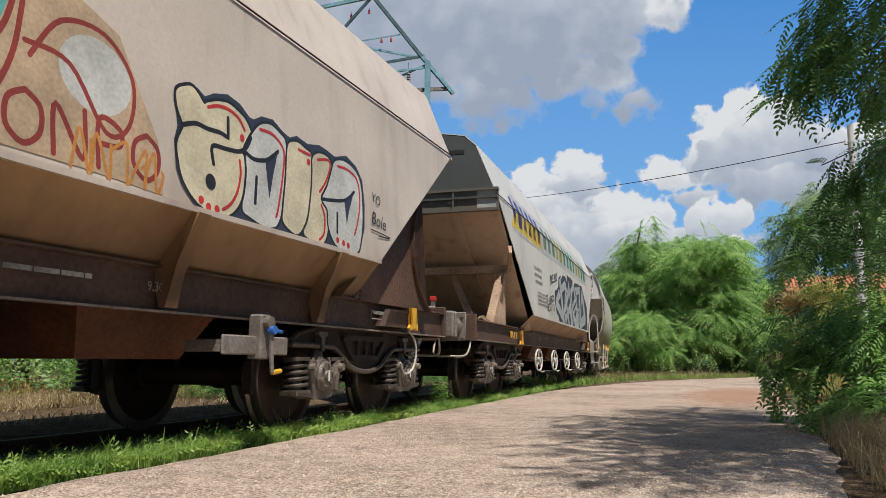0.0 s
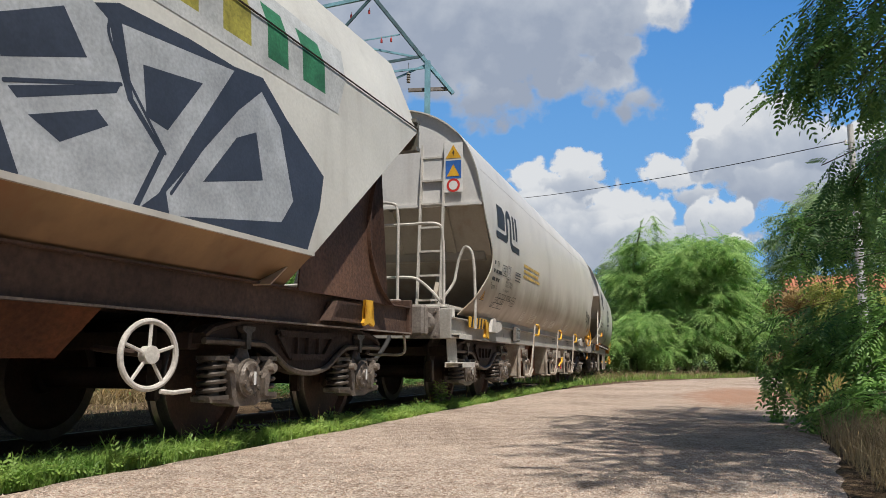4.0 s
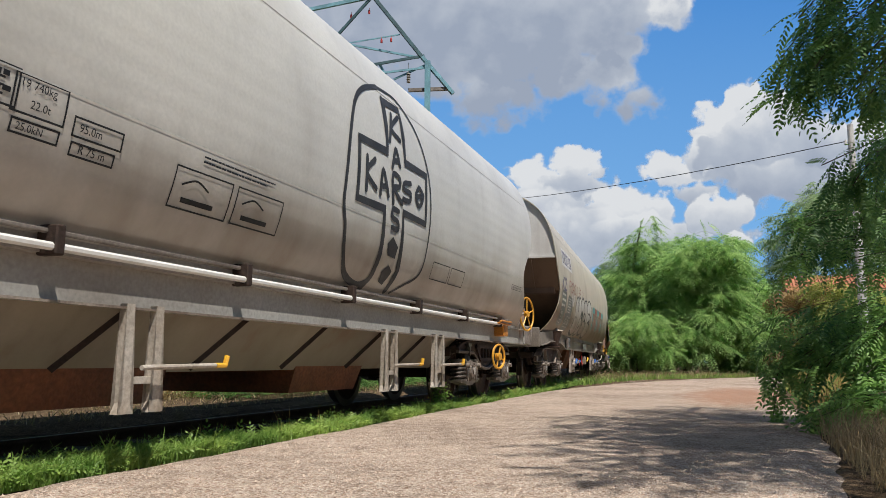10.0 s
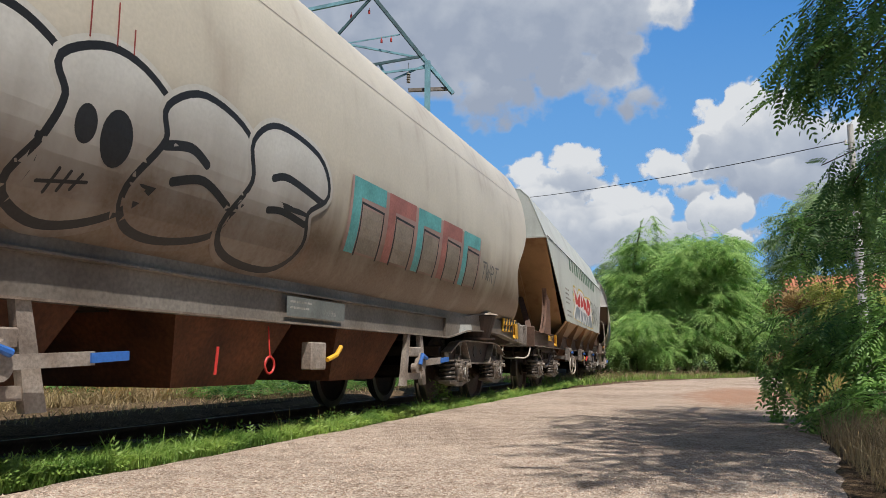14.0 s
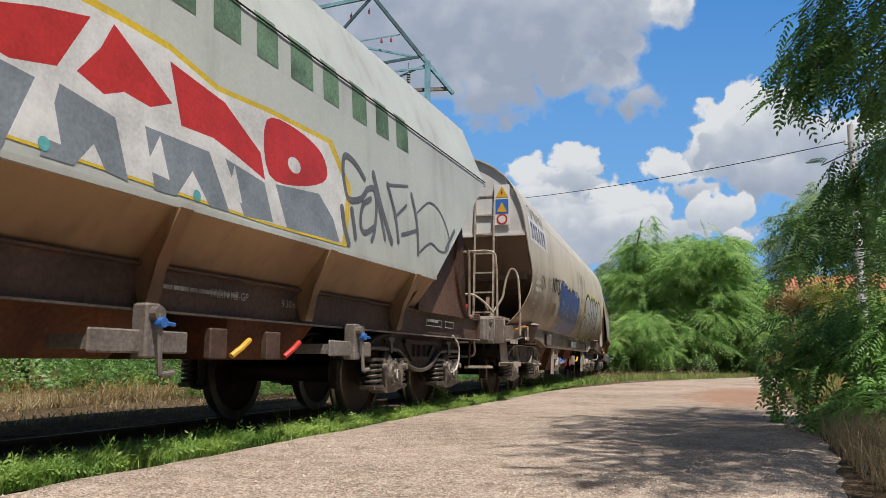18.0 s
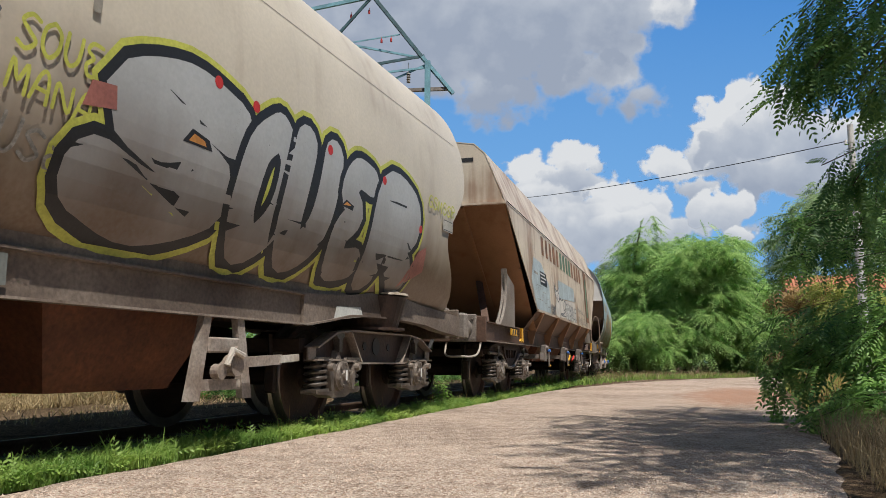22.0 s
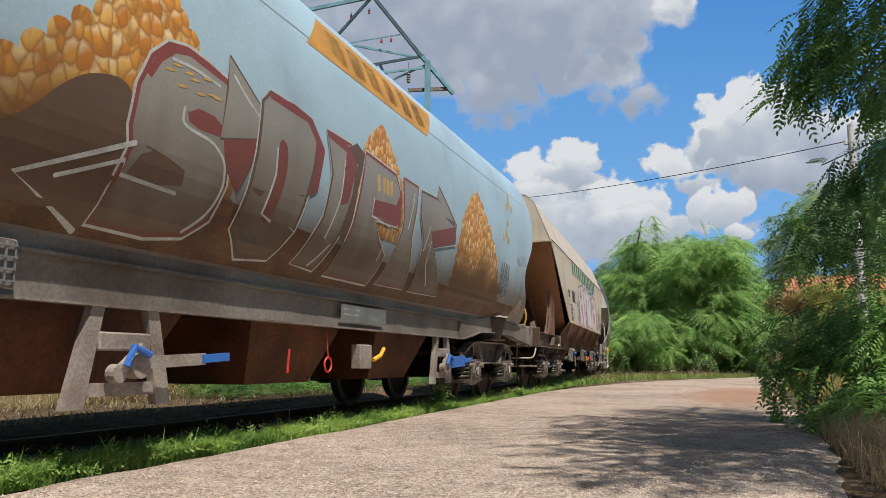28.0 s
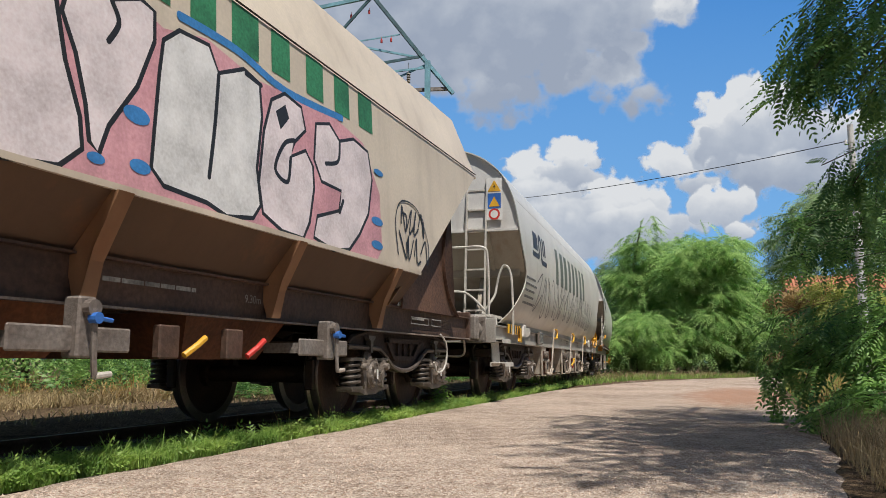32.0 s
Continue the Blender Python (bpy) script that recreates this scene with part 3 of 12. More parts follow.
WHEELSET, SPRING, AXLE_BOX, AXLE_COVER, BOGIE = wheelset_mesh(), spring_mesh(), axle_box_mesh(), axle_cover_mesh(), bogie_mesh()
SADDLE, HORN, HANGER, FRAME_RIM, FRAME_RIB = saddle_mesh(), horn_mesh(), hanger_mesh(), frame_rim_mesh(), frame_rib_mesh()
SIDE = {k: side_frame_mesh(k) for k in ("cast", "plate")}
FRAME_FLANGE, FRAME_HOLES = frame_flange_mesh(), frame_holes_mesh()
BUFFER = [buffer_mesh(0), buffer_mesh(1)]
BUFFER_HEAD = buffer_head_mesh()
WAGONS = []         # each wagon, its middle along the train, half its pivot distance
TURNING = []        # wheelsets and their resting poses
TURN = Matrix.Rotation(math.pi, 4, "Z")


def running_gear(w, L, pivot, kind):
    for sg in (-1, 1):
        b = link("bogie", BOGIE, parent=w, label="dark two-axle bogie with coil springs", at=pose(sg * pivot, 0, 0, 0, 0, math.degrees(sg * pivot / RADIUS)))
        for y in (-1, 1):
            flip = Matrix.Identity(4) if y < 0 else TURN
            link("side_frame", SIDE[kind], parent=b, at=pose(0, y * 1.03, 0) @ flip)
            if kind == "plate":
                link("frame_flange", FRAME_FLANGE, parent=b, at=pose(0, y * 1.03, 0) @ flip)
                link("frame_hole", FRAME_HOLES, parent=b, at=pose(0, y * 1.03, 0) @ flip)
            else:
                link("frame_rim", FRAME_RIM, parent=b, label="paler lower rim of the casting", at=pose(0, y * 1.03, 0) @ flip)
                link("frame_rib", FRAME_RIB, parent=b, at=pose(0, y * 1.03, 0) @ flip)
            for x in (-0.9, 0.9):
                link("axle_box", AXLE_BOX, parent=b, label="greasy cast axle box with a round cover", at=pose(x, y * 1.04, 0.47) @ flip)
                link("axle_cover", AXLE_COVER, parent=b, at=pose(x, y * 1.04, 0.47) @ flip)
                link("spring_saddle", SADDLE, parent=b, at=pose(x, y * 1.04, 0.47) @ flip)
                link("hanger", HANGER, parent=b, at=pose(x, y * 1.04, 0.47) @ flip)
                link("horn_guide", HORN, parent=b, at=pose(x, y * 1.04, 0.47) @ flip)
                link("horn_guide", HORN, parent=b, at=pose(x, y * 1.04, 0.47) @ flip @ Matrix.Diagonal((-1, 1, 1, 1)))
                for d in (-0.295, 0.295):
                    link("spring", SPRING, parent=b, at=pose(x + d, y * 1.05, 0.345))
        for x in (-0.9, 0.9):
            rest = pose(x, 0, WHEEL_R)
            ob = link("wheelset", WHEELSET, parent=b, at=rest)
            TURNING.append((ob, rest))


def buffers(w, L, style, z=1.05):
    for sg in (-1, 1):
        for y in (-0.875, 0.875):
            m = pose(sg * (L / 2 - 0.60), y, z) @ (Matrix.Identity(4) if sg < 0 else TURN)
            b = link("buffer", BUFFER[style], parent=w, at=m)
            link("buffer_head", BUFFER_HEAD, parent=b)


# ---- body sections: (distance from the centre line, height) from the bottom edge up to the ridge ----
HOPPER_SIDE = [(1.42, 1.47), (1.33, 2.97), (1.01, 3.76), (0.84, 3.92), (0.45, 3.985), (0.0, 4.0)]
BARREL_SIDE = [tuple(p) for p in spline([(1.16, 1.17), (1.32, 1.38), (1.42, 1.66), (1.465, 2.0), (1.475, 2.35), (1.455, 2.7), (1.385, 3.08), (1.21, 3.46), (0.92, 3.74), (0.52, 3.91), (0.0, 3.97)], 4)]


def side_at(section, z):
    """How far out the side lies at that height."""
    for (a, za), (b, zb) in zip(section, section[1:]):
        if za <= z <= zb:
            return a + (b - a) * (z - za) / max(1e-6, zb - za)
    return section[0][0] if z < section[0][1] else 0.0


def whole_section(section):
    return [(-a, z) for a, z in section] + [(a, z) for a, z in section[-2::-1]]


def shell(bm, section, front, stations=(0.0,), thick=0.014):
    """A thin body shell along x. front(z, end): where that end lies, as a distance from the middle."""
    prof = whole_section(section)
    n = len(prof)

    def layer(inset):
        rows = []
        fr = [-1.0, -0.97, -0.8, -0.5, -0.2, 0.2, 0.5, 0.8, 0.97, 1.0]
        for f in fr:
            row = []
            for y, z in prof:
                x = f * front(z, 1 if f > 0 else -1)
                k = 1 - inset / max(0.5, abs(y)) if abs(y) > 0.05 else 1
                row.append(bm.verts.new((x, y * k, z - (inset if z > 3.6 else 0))))
            rows.append(row)
        for a, b in zip(rows, rows[1:]):
            for j in range(n - 1):
                bm.faces.new((a[j], a[j + 1], b[j + 1], b[j]))
        return rows
    o, i = layer(0.0), layer(thick)
    for a, b in ((o[0], i[0]), (o[-1], i[-1])):
        for j in range(n - 1):
            bm.faces.new((a[j], a[j + 1], b[j + 1], b[j]))
    for j in (0, n - 1):
        for k in range(len(o) - 1):
            bm.faces.new((o[k][j], o[k + 1][j], i[k + 1][j], i[k][j]))


def sheet(bm, quad, thick=0.012):
    """A flat plate through the corners given, pushed inwards by its thickness."""
    q = [Vector(p) for p in quad]
    nrm = (q[1] - q[0]).cross(q[2] - q[0]).normalized() * thick
    a, b = [bm.verts.new(p) for p in q], [bm.verts.new(p - nrm) for p in q]
    bm.faces.new(a)
    bm.faces.new(b[::-1])
    for k in range(len(q)):
        bm.faces.new((a[k], b[k], b[(k + 1) % len(q)], a[(k + 1) % len(q)]))


def frame_parts(w, L, sole, sole_z=(0.87, 1.15), y=1.14, beam=None, half=None, lip=0.06):
    """Solebars of channel section, buffer beams, centre sill, drawgear and coupling."""
    for sg in (-1, 1):
        bm = bmesh.new()
        h = half or L / 2 - 0.62
        z0, z1 = sole_z
        prof = [(0.0, z0), (lip, z0), (lip, z0 + 0.014), (0.012, z0 + 0.018), (0.012, z1 - 0.018), (0.06, z1 - 0.014), (0.06, z1), (0.0, z1)]
        ends = [[bm.verts.new((e * h, sg * (y + a), b)) for a, b in prof] for e in (-1, 1)]
        for k in range(len(prof)):
            bm.faces.new((ends[0][k], ends[0][(k + 1) % 8], ends[1][(k + 1) % 8], ends[1][k]))
        bm.faces.new(ends[0]), bm.faces.new(ends[1][::-1])
        bar_ = part("solebar", bm, sole, w)
        # pale strip on the lip: its sunlit line put into the colour
        bm = bmesh.new()
        box(bm, -h, h, sg * (y + lip), sg * (y + lip + 0.004), z0 - 0.001, z0 + 0.013)
        part("sunlit_edge", bm, FLANGE, bar_, "pale lower edge with sunlight put into its colour")
        bm = bmesh.new()
        x0 = sg * (L / 2 - 0.61)
        box(bm, x0 - 0.03, x0 + 0.03, -1.2, 1.2, 0.86, 1.22, 0.01)
        part("buffer_beam", bm, beam or sole, w)
        bm = bmesh.new()
        e = sg * L / 2
        bar(bm, (x0, 0, 1.04), (x0 + sg * 0.25, 0, 1.04), 0.10, 0.16)
        ring(bm, (x0 + sg * 0.42, 0, 1.0), (0, 1, 0), 0.13, 0.022, 18, 6)
        bar(bm, (x0 + sg * 0.5, 0, 0.96), (e + sg * 0.1, 0, 0.98), 0.05, 0.07)
        part("draw_hook", bm, STEEL_DARK, w)
        for yy in (-0.42, 0.42):
            bm = bmesh.new()
            tube(bm, spline([(x0, yy, 0.92), (x0 + sg * 0.15, yy, 0.78), (x0 + sg * 0.40, yy * 0.9, 0.60), (e + sg * 0.02, yy * 0.8, 0.57)], 5), 0.027, 8)
            part("brake_hose", bm, RUBBER, w)
    bm = bmesh.new()
    box(bm, -L / 2 + 0.7, L / 2 - 0.7, -0.35, 0.35, 0.92, 1.12)
    part("centre_sill", bm, STEEL_DARK, w)


def hazard_panel(w, x, z, length=0.62, sg=-1, h=0.13, y=1.235):
    """Slanted black and yellow stripes on a small plate."""
    bm = bmesh.new()
    box(bm, x - length / 2, x + length / 2, sg * y - 0.012, sg * y + 0.012, z, z + h, 0.004)
    p = part("hazard_panel", bm, YELLOW, w, "yellow plate with black slanted stripes")
    bm = bmesh.new()
    k = max(3, round(length / 0.16))
    st = length / k
    for i in range(k):
        a = x - length / 2 + i * st + st * 0.2
        prism(bm, [(a, z + 0.004), (a + st * 0.42, z + 0.004), (a + st * 0.78, z + h - 0.004), (a + st * 0.36, z + h - 0.004)], 0.004, Matrix.Translation((0, sg * (y + 0.014) - 0.002, 0)))
    part("stripe", bm, BLACK, p)


def handrail(w, pts, mat, r=0.019, name="handrail"):
    bm = bmesh.new()
    tube(bm, spline(pts, 5), r, 8)
    return part(name, bm, mat, w)


def hand_wheel(w, centre, axis, r, mat, spokes=4, name="hand_wheel"):
    bm = bmesh.new()
    ring(bm, centre, axis, r, 0.017, 36, 8)
    q = Vector(axis).to_track_quat("Z", "Y").to_matrix()
    c = Vector(centre)
    for k in range(spokes):
        a = k * math.tau / spokes + 0.35
        bar(bm, c, c + q @ Vector((math.cos(a), math.sin(a), 0)) * r, 0.022, 0.022, 6)
    disc(bm, c, axis, 0.05, 0.05, 0.06, 14)
    return part(name, bm, mat, w, smooth=True)


def clutch_lever(w, x, z, plate, handle, tip, y=1.27):
    """A discharge lever: bar plate on a bracket with a cranked handle."""
    bm = bmesh.new()
    box(bm, x - 0.42, x + 0.36, -y - 0.012, -y + 0.012, z, z + 0.13, 0.01)
    box(bm, x - 0.05, x + 0.07, -y - 0.05, -y + 0.06, z - 0.03, z + 0.28, 0.012)
    for dx in (-0.30, 0.28):
        box(bm, x + dx - 0.03, x + dx + 0.03, -y + 0.0, -0.9, z + 0.02, z + 0.10)
    p = part("lever_bracket", bm, plate, w, "grey steel lever bracket")
    bm = bmesh.new()
    disc(bm, (x + 0.01, -y - 0.07, z + 0.22), (0, 1, 0), 0.045, 0.045, 0.05, 12)
    tube(bm, [(x + 0.01, -y - 0.09, z + 0.22), (x + 0.02, -y - 0.095, z - 0.05), (x + 0.03, -y - 0.095, z - 0.12)], 0.016, 8)
    part("crank", bm, handle, p)
    bm = bmesh.new()
    tube(bm, [(x + 0.03, -y - 0.095, z - 0.12), (x + 0.13, -y - 0.10, z - 0.11)], 0.017, 8)
    part("grip", bm, tip, p)


def ladder(w, x, y0, y1, z0, z1, mat, lean=0.0):
    bm = bmesh.new()
    for y in (y0, y1):
        bar(bm, (x, y, z0), (x + lean, y, z1), 0.025, 0.05)
    lad = part("ladder", bm, mat, w, "pale steel end ladder")
    n = int((z1 - z0) / 0.29)
    for k in range(n):
        t = (k + 0.5) / n
        bm = bmesh.new()
        box(bm, x + lean * t - 0.02, x + lean * t + 0.02, y0, y1, z0 + (z1 - z0) * t - 0.012, z0 + (z1 - z0) * t + 0.012)
        part("rung", bm, mat, lad)


# brown raised to a sunlit tone: light on the braces put into the colour
BRACE_BROWN = material("sunlit_brown_brace", (0.52, 0.37, 0.255), 0.65, 0.0, 0.3, 2.0, 30, 0.25, tint=(0.30, 0.19, 0.12))


def open_braces(w, L, y, sole):
    """Raking struts, a cross beam and a small plate that carry an open hopper end."""
    x = -L / 2

    def strut(name, a, b, w0, h0, mat=sole):
        bm = bmesh.new()
        bar(bm, a, b, w0, h0)
        return part(name, bm, mat, w)
    strut("strut", (x + 1.72, y * 1.10, 1.13), (x + 2.32, y * 1.16, 1.98), 0.13, 0.05)
    strut("strut", (x + 1.78, y * 0.85, 1.13), (x + 2.45, y * 0.30, 2.02), 0.10, 0.05)
    strut("strut", (x + 1.72, y * 1.10, 1.13), (x + 1.66, y * 0.98, 1.24), 0.30, 0.05)
    strut("cross_beam", (x + 2.36, y * 1.25, 2.02), (x + 2.40, 0.0, 2.02), 0.10, 0.12)
    strut("beam_end", (x + 2.30, y * 1.28, 2.02), (x + 2.02, y * 1.36, 2.28), 0.05, 0.16)
    bm = bmesh.new()
    prism(bm, [(x + 1.78, 1.13), (x + 2.62, 1.13), (x + 2.62, 1.86), (x + 2.34, 1.95)], 0.012, Matrix.Translation((0, y * 1.14 - 0.006, 0)))
    part("support_plate", bm, BRACE_BROWN, w, "ochre-brown triangular support plate")


def hopper_section(foot):
    return [(1.42 + (1.47 - foot) * 0.06, foot)] + HOPPER_SIDE[1:]


def hopper(name_label, L, s_mid, paint, inner, sole, ribs=True, band=False, bogie="cast", pivot=4.65, plate=None, foot=1.47, shift=0.0, lower=None):
    """A flat-sided grain hopper wagon with sloping ends."""
    w = thing("grain_hopper_wagon", name_label, "freight wagon", "wagons of the grain train")
    tips = {-1: L / 2 - 1.35, 1: L / 2 - 0.79}      # leading end over the platform, trailing end

    def front(z, end=1):
        return tips[end] - 1.39 * max(0.0, 2.97 - z)
    bm = bmesh.new()
    shell(bm, hopper_section(foot), front, thick=0.012)
    part("bin", bm, paint, w)
    for sg in (-1, 1):
        F = tips[sg]
        # fascia under the roof end, with its vent slot
        bm = bmesh.new()
        x = sg * (F - 0.004)
        pr = [(y, z) for y, z in whole_section(HOPPER_SIDE) if z > 2.9]
        a, b = [bm.verts.new((x, y * 0.985, z - 0.012)) for y, z in pr], [bm.verts.new((x - sg * 0.02, y * 0.985, z - 0.012)) for y, z in pr]
        bm.faces.new(a), bm.faces.new(b[::-1])
        for k in range(len(pr)):
            bm.faces.new((a[k], b[k], b[(k + 1) % len(pr)], a[(k + 1) % len(pr)]))
        box(bm, x - sg * 0.02, x + sg * 0.05, -1.33, 1.33, 2.945, 2.975)
        f = part("end_plate", bm, END_GREEN if band else paint, w, "upright end plate under the roof")
        for y0, y1 in ((-0.82, -0.22), (-0.16, 0.38), (0.44, 0.80)):
            bm = bmesh.new()
            box(bm, x - sg * 0.004, x + sg * 0.006, y0, y1, 3.64, 3.70)
            part("vent_slot", bm, BLACK, f)
        if band:
            bm = bmesh.new()
            for z in (2.78, 3.08):
                box(bm, x - sg * 0.06, x + sg * 0.05, -1.34, 1.34, z - 0.02, z + 0.02)
            box(bm, x - sg * 0.015, x + sg * 0.015, -1.34, 1.34, 2.78, 3.10)
            for y in (-0.66, 0.0, 0.66):
                box(bm, x, x + sg * 0.045, y - 0.012, y + 0.012, 2.79, 3.08)
            eb = part("end_band", bm, END_BAND, w, "grey-green end band between two angles")
            # paler rectangle at one end of the band
            bm = bmesh.new()
            box(bm, x + sg * 0.016, x + sg * 0.02, -1.31, -1.02, 2.80, 3.06)
            part("pale_patch", bm, P_END, eb)
        # sloping end sheet
        bm = bmesh.new()
        top, bot, zb = F - 0.02, F - 1.39 * (2.97 - 1.12), 1.12
        q = [(sg * top, -1.31, 2.96), (sg * top, 1.31, 2.96), (sg * bot, 1.30, zb), (sg * bot, -1.30, zb)]
        sheet(bm, q if sg < 0 else q[::-1], 0.012)
        es = part("end_sheet", bm, inner, w, "sloping rust-stained hopper end sheet")
        for y in (-0.62, 0.62):
            bm = bmesh.new()
            bar(bm, (sg * (top + 0.03), y, 2.93), (sg * (bot + 0.03), y, zb + 0.04), 0.09, 0.06)
            part("stiffener", bm, inner, es)
        # upright support plates with a curved edge, and the struts
        for y in (-1, 1):
            if band and sg < 0:
                open_braces(w, L, y, BRACE_BROWN)
                continue
            xe = L / 2
            cur = spline([(xe - 1.24, 1.13), (xe - 1.40, 1.24), (xe - 1.60, 1.45), (xe - 1.70, 1.75), (xe - 1.66, 2.0)], 4)
            back = [(xe - 2.40, 1.80), (xe - 2.42, 1.13)]
            if sg > 0:
                cur = spline([(xe - 1.22, 1.13), (xe - 1.50, 1.30), (xe - 1.70, 1.60), (xe - 1.72, 1.95), (xe - 1.60, 2.28), (xe - 1.42, 2.52)], 4)
                back = [(front(1.5), 1.50), (front(1.47), 1.13)]
            bm = bmesh.new()
            pts = [(p[0], p[1]) for p in cur] + back
            prism(bm, [(sg * p[0], p[1]) for p in pts], 0.014, Matrix.Translation((0, y * 1.22 - 0.007, 0)))
            sp = part("support_plate", bm, plate or STEEL_PLATE, w, "support plate with a curved edge")
            bm = bmesh.new()
            n = len(cur)
            rows = [[bm.verts.new((sg * p[0] + sg * d, y * 1.22 + e, p[1])) for d, e in ((0, 0.045), (0, -0.045), (0.012, -0.045), (0.012, 0.045))] for p in cur]
            for r0, r1 in zip(rows, rows[1:]):
                for k in range(4):
                    bm.faces.new((r0[k], r0[(k + 1) % 4], r1[(k + 1) % 4], r1[k]))
            bm.faces.new(rows[0]), bm.faces.new(rows[-1][::-1])
            part("flange", bm, plate or STEEL_PLATE, sp)
            bm = bmesh.new()
            bar(bm, (sg * (L / 2 - 1.62), y * 0.95, 1.13), (sg * (L / 2 - 2.75), y * 0.55, 1.92), 0.11, 0.04)
            part("strut", bm, sole, w)
            bm = bmesh.new()
            bar(bm, (sg * (front(2.13, sg) - 0.02), y * 1.30, 2.13), (sg * (front(2.05, sg) - 0.42), y * 1.12, 2.03), 0.035, 0.07)
            part("edge_brace", bm, inner, w)
        # deck over the bogie
        bm = bmesh.new()
        x0, x1 = sorted((sg * (L / 2 - 0.62), sg * (bot - 0.05)))
        box(bm, x0, x1, -1.12, 1.12, 1.10, 1.125)
        part("end_deck", bm, sole, w)
    # inward-sloping lower panels and their ribs
    h0, hb = front(foot, -1), front(foot, 1)
    for sg in (-1, 1):
        bm = bmesh.new()
        q = [(-h0, sg * 1.405, foot + 0.005), (hb, sg * 1.405, foot + 0.005), (hb, sg * 1.13, 1.13), (-h0, sg * 1.13, 1.13)]
        sheet(bm, q if sg < 0 else q[::-1], 0.012)
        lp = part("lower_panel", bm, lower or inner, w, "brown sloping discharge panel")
        if ribs:
            for i in range(-2, 3):
                bm = bmesh.new()
                x = i * 1.78 + shift
                pts = [(-1.455, 1.455), (-1.275, 1.10), (-1.235, 0.90), (-1.19, 0.90), (-1.12, 1.12), (-1.39, 1.46)]
                ends = [[bm.verts.new((xx, -sg * p[0], p[1])) for p in pts] for xx in (x - 0.055, x + 0.055)]
                for k in range(len(pts)):
                    bm.faces.new((ends[0][k], ends[0][(k + 1) % 6], ends[1][(k + 1) % 6], ends[1][k]))
                bmesh.ops.triangulate(bm, faces=[bm.faces.new(ends[0]), bm.faces.new(ends[1][::-1])])
                part("rib", bm, inner, lp)
        bm = bmesh.new()
        box(bm, -h0, hb, sg * 1.422 - 0.012, sg * 1.422 + 0.012, foot - 0.015, foot + 0.02)
        part("edge_angle", bm, paint, w)
        bm = bmesh.new()
        tube(bm, [(-tips[-1] + 0.02, sg * 1.338, 2.99), (tips[1] - 0.02, sg * 1.338, 2.99)], 0.008, 6)
        part("seam", bm, STEEL_DARK, w)
    # discharge chutes below the middle
    for i in range(-1, 2):
        bm = bmesh.new()
        x = i * 2.1
        vs = box(bm, x - 0.75, x + 0.75, -0.95, 0.95, 0.60, 1.12)
        for v in vs:
            if v.co.z < 0.7:
                v.co.x, v.co.y = x + (v.co.x - x) * 0.62, v.co.y * 0.7
        part("discharge_chute", bm, RUST_DARK, w)
    frame_parts(w, L, sole)
    running_gear(w, L, pivot, bogie)
    buffers(w, L, 0)
    for sg in (-1, 1):
        for end in (-1, 1):
            handrail(w, [(end * (L / 2 - 0.64), sg * 0.62, 0.88), (end * (L / 2 - 0.52), sg * 0.64, 0.68), (end * (L / 2 - 0.50), sg * 0.86, 0.66), (end * (L / 2 - 0.52), sg * 1.08, 0.68), (end * (L / 2 - 0.64), sg * 1.12, 0.9)], STEEL_LIGHT, 0.014, "shunter_handle")
    WAGONS.append((w, s_mid, pivot))
    return w


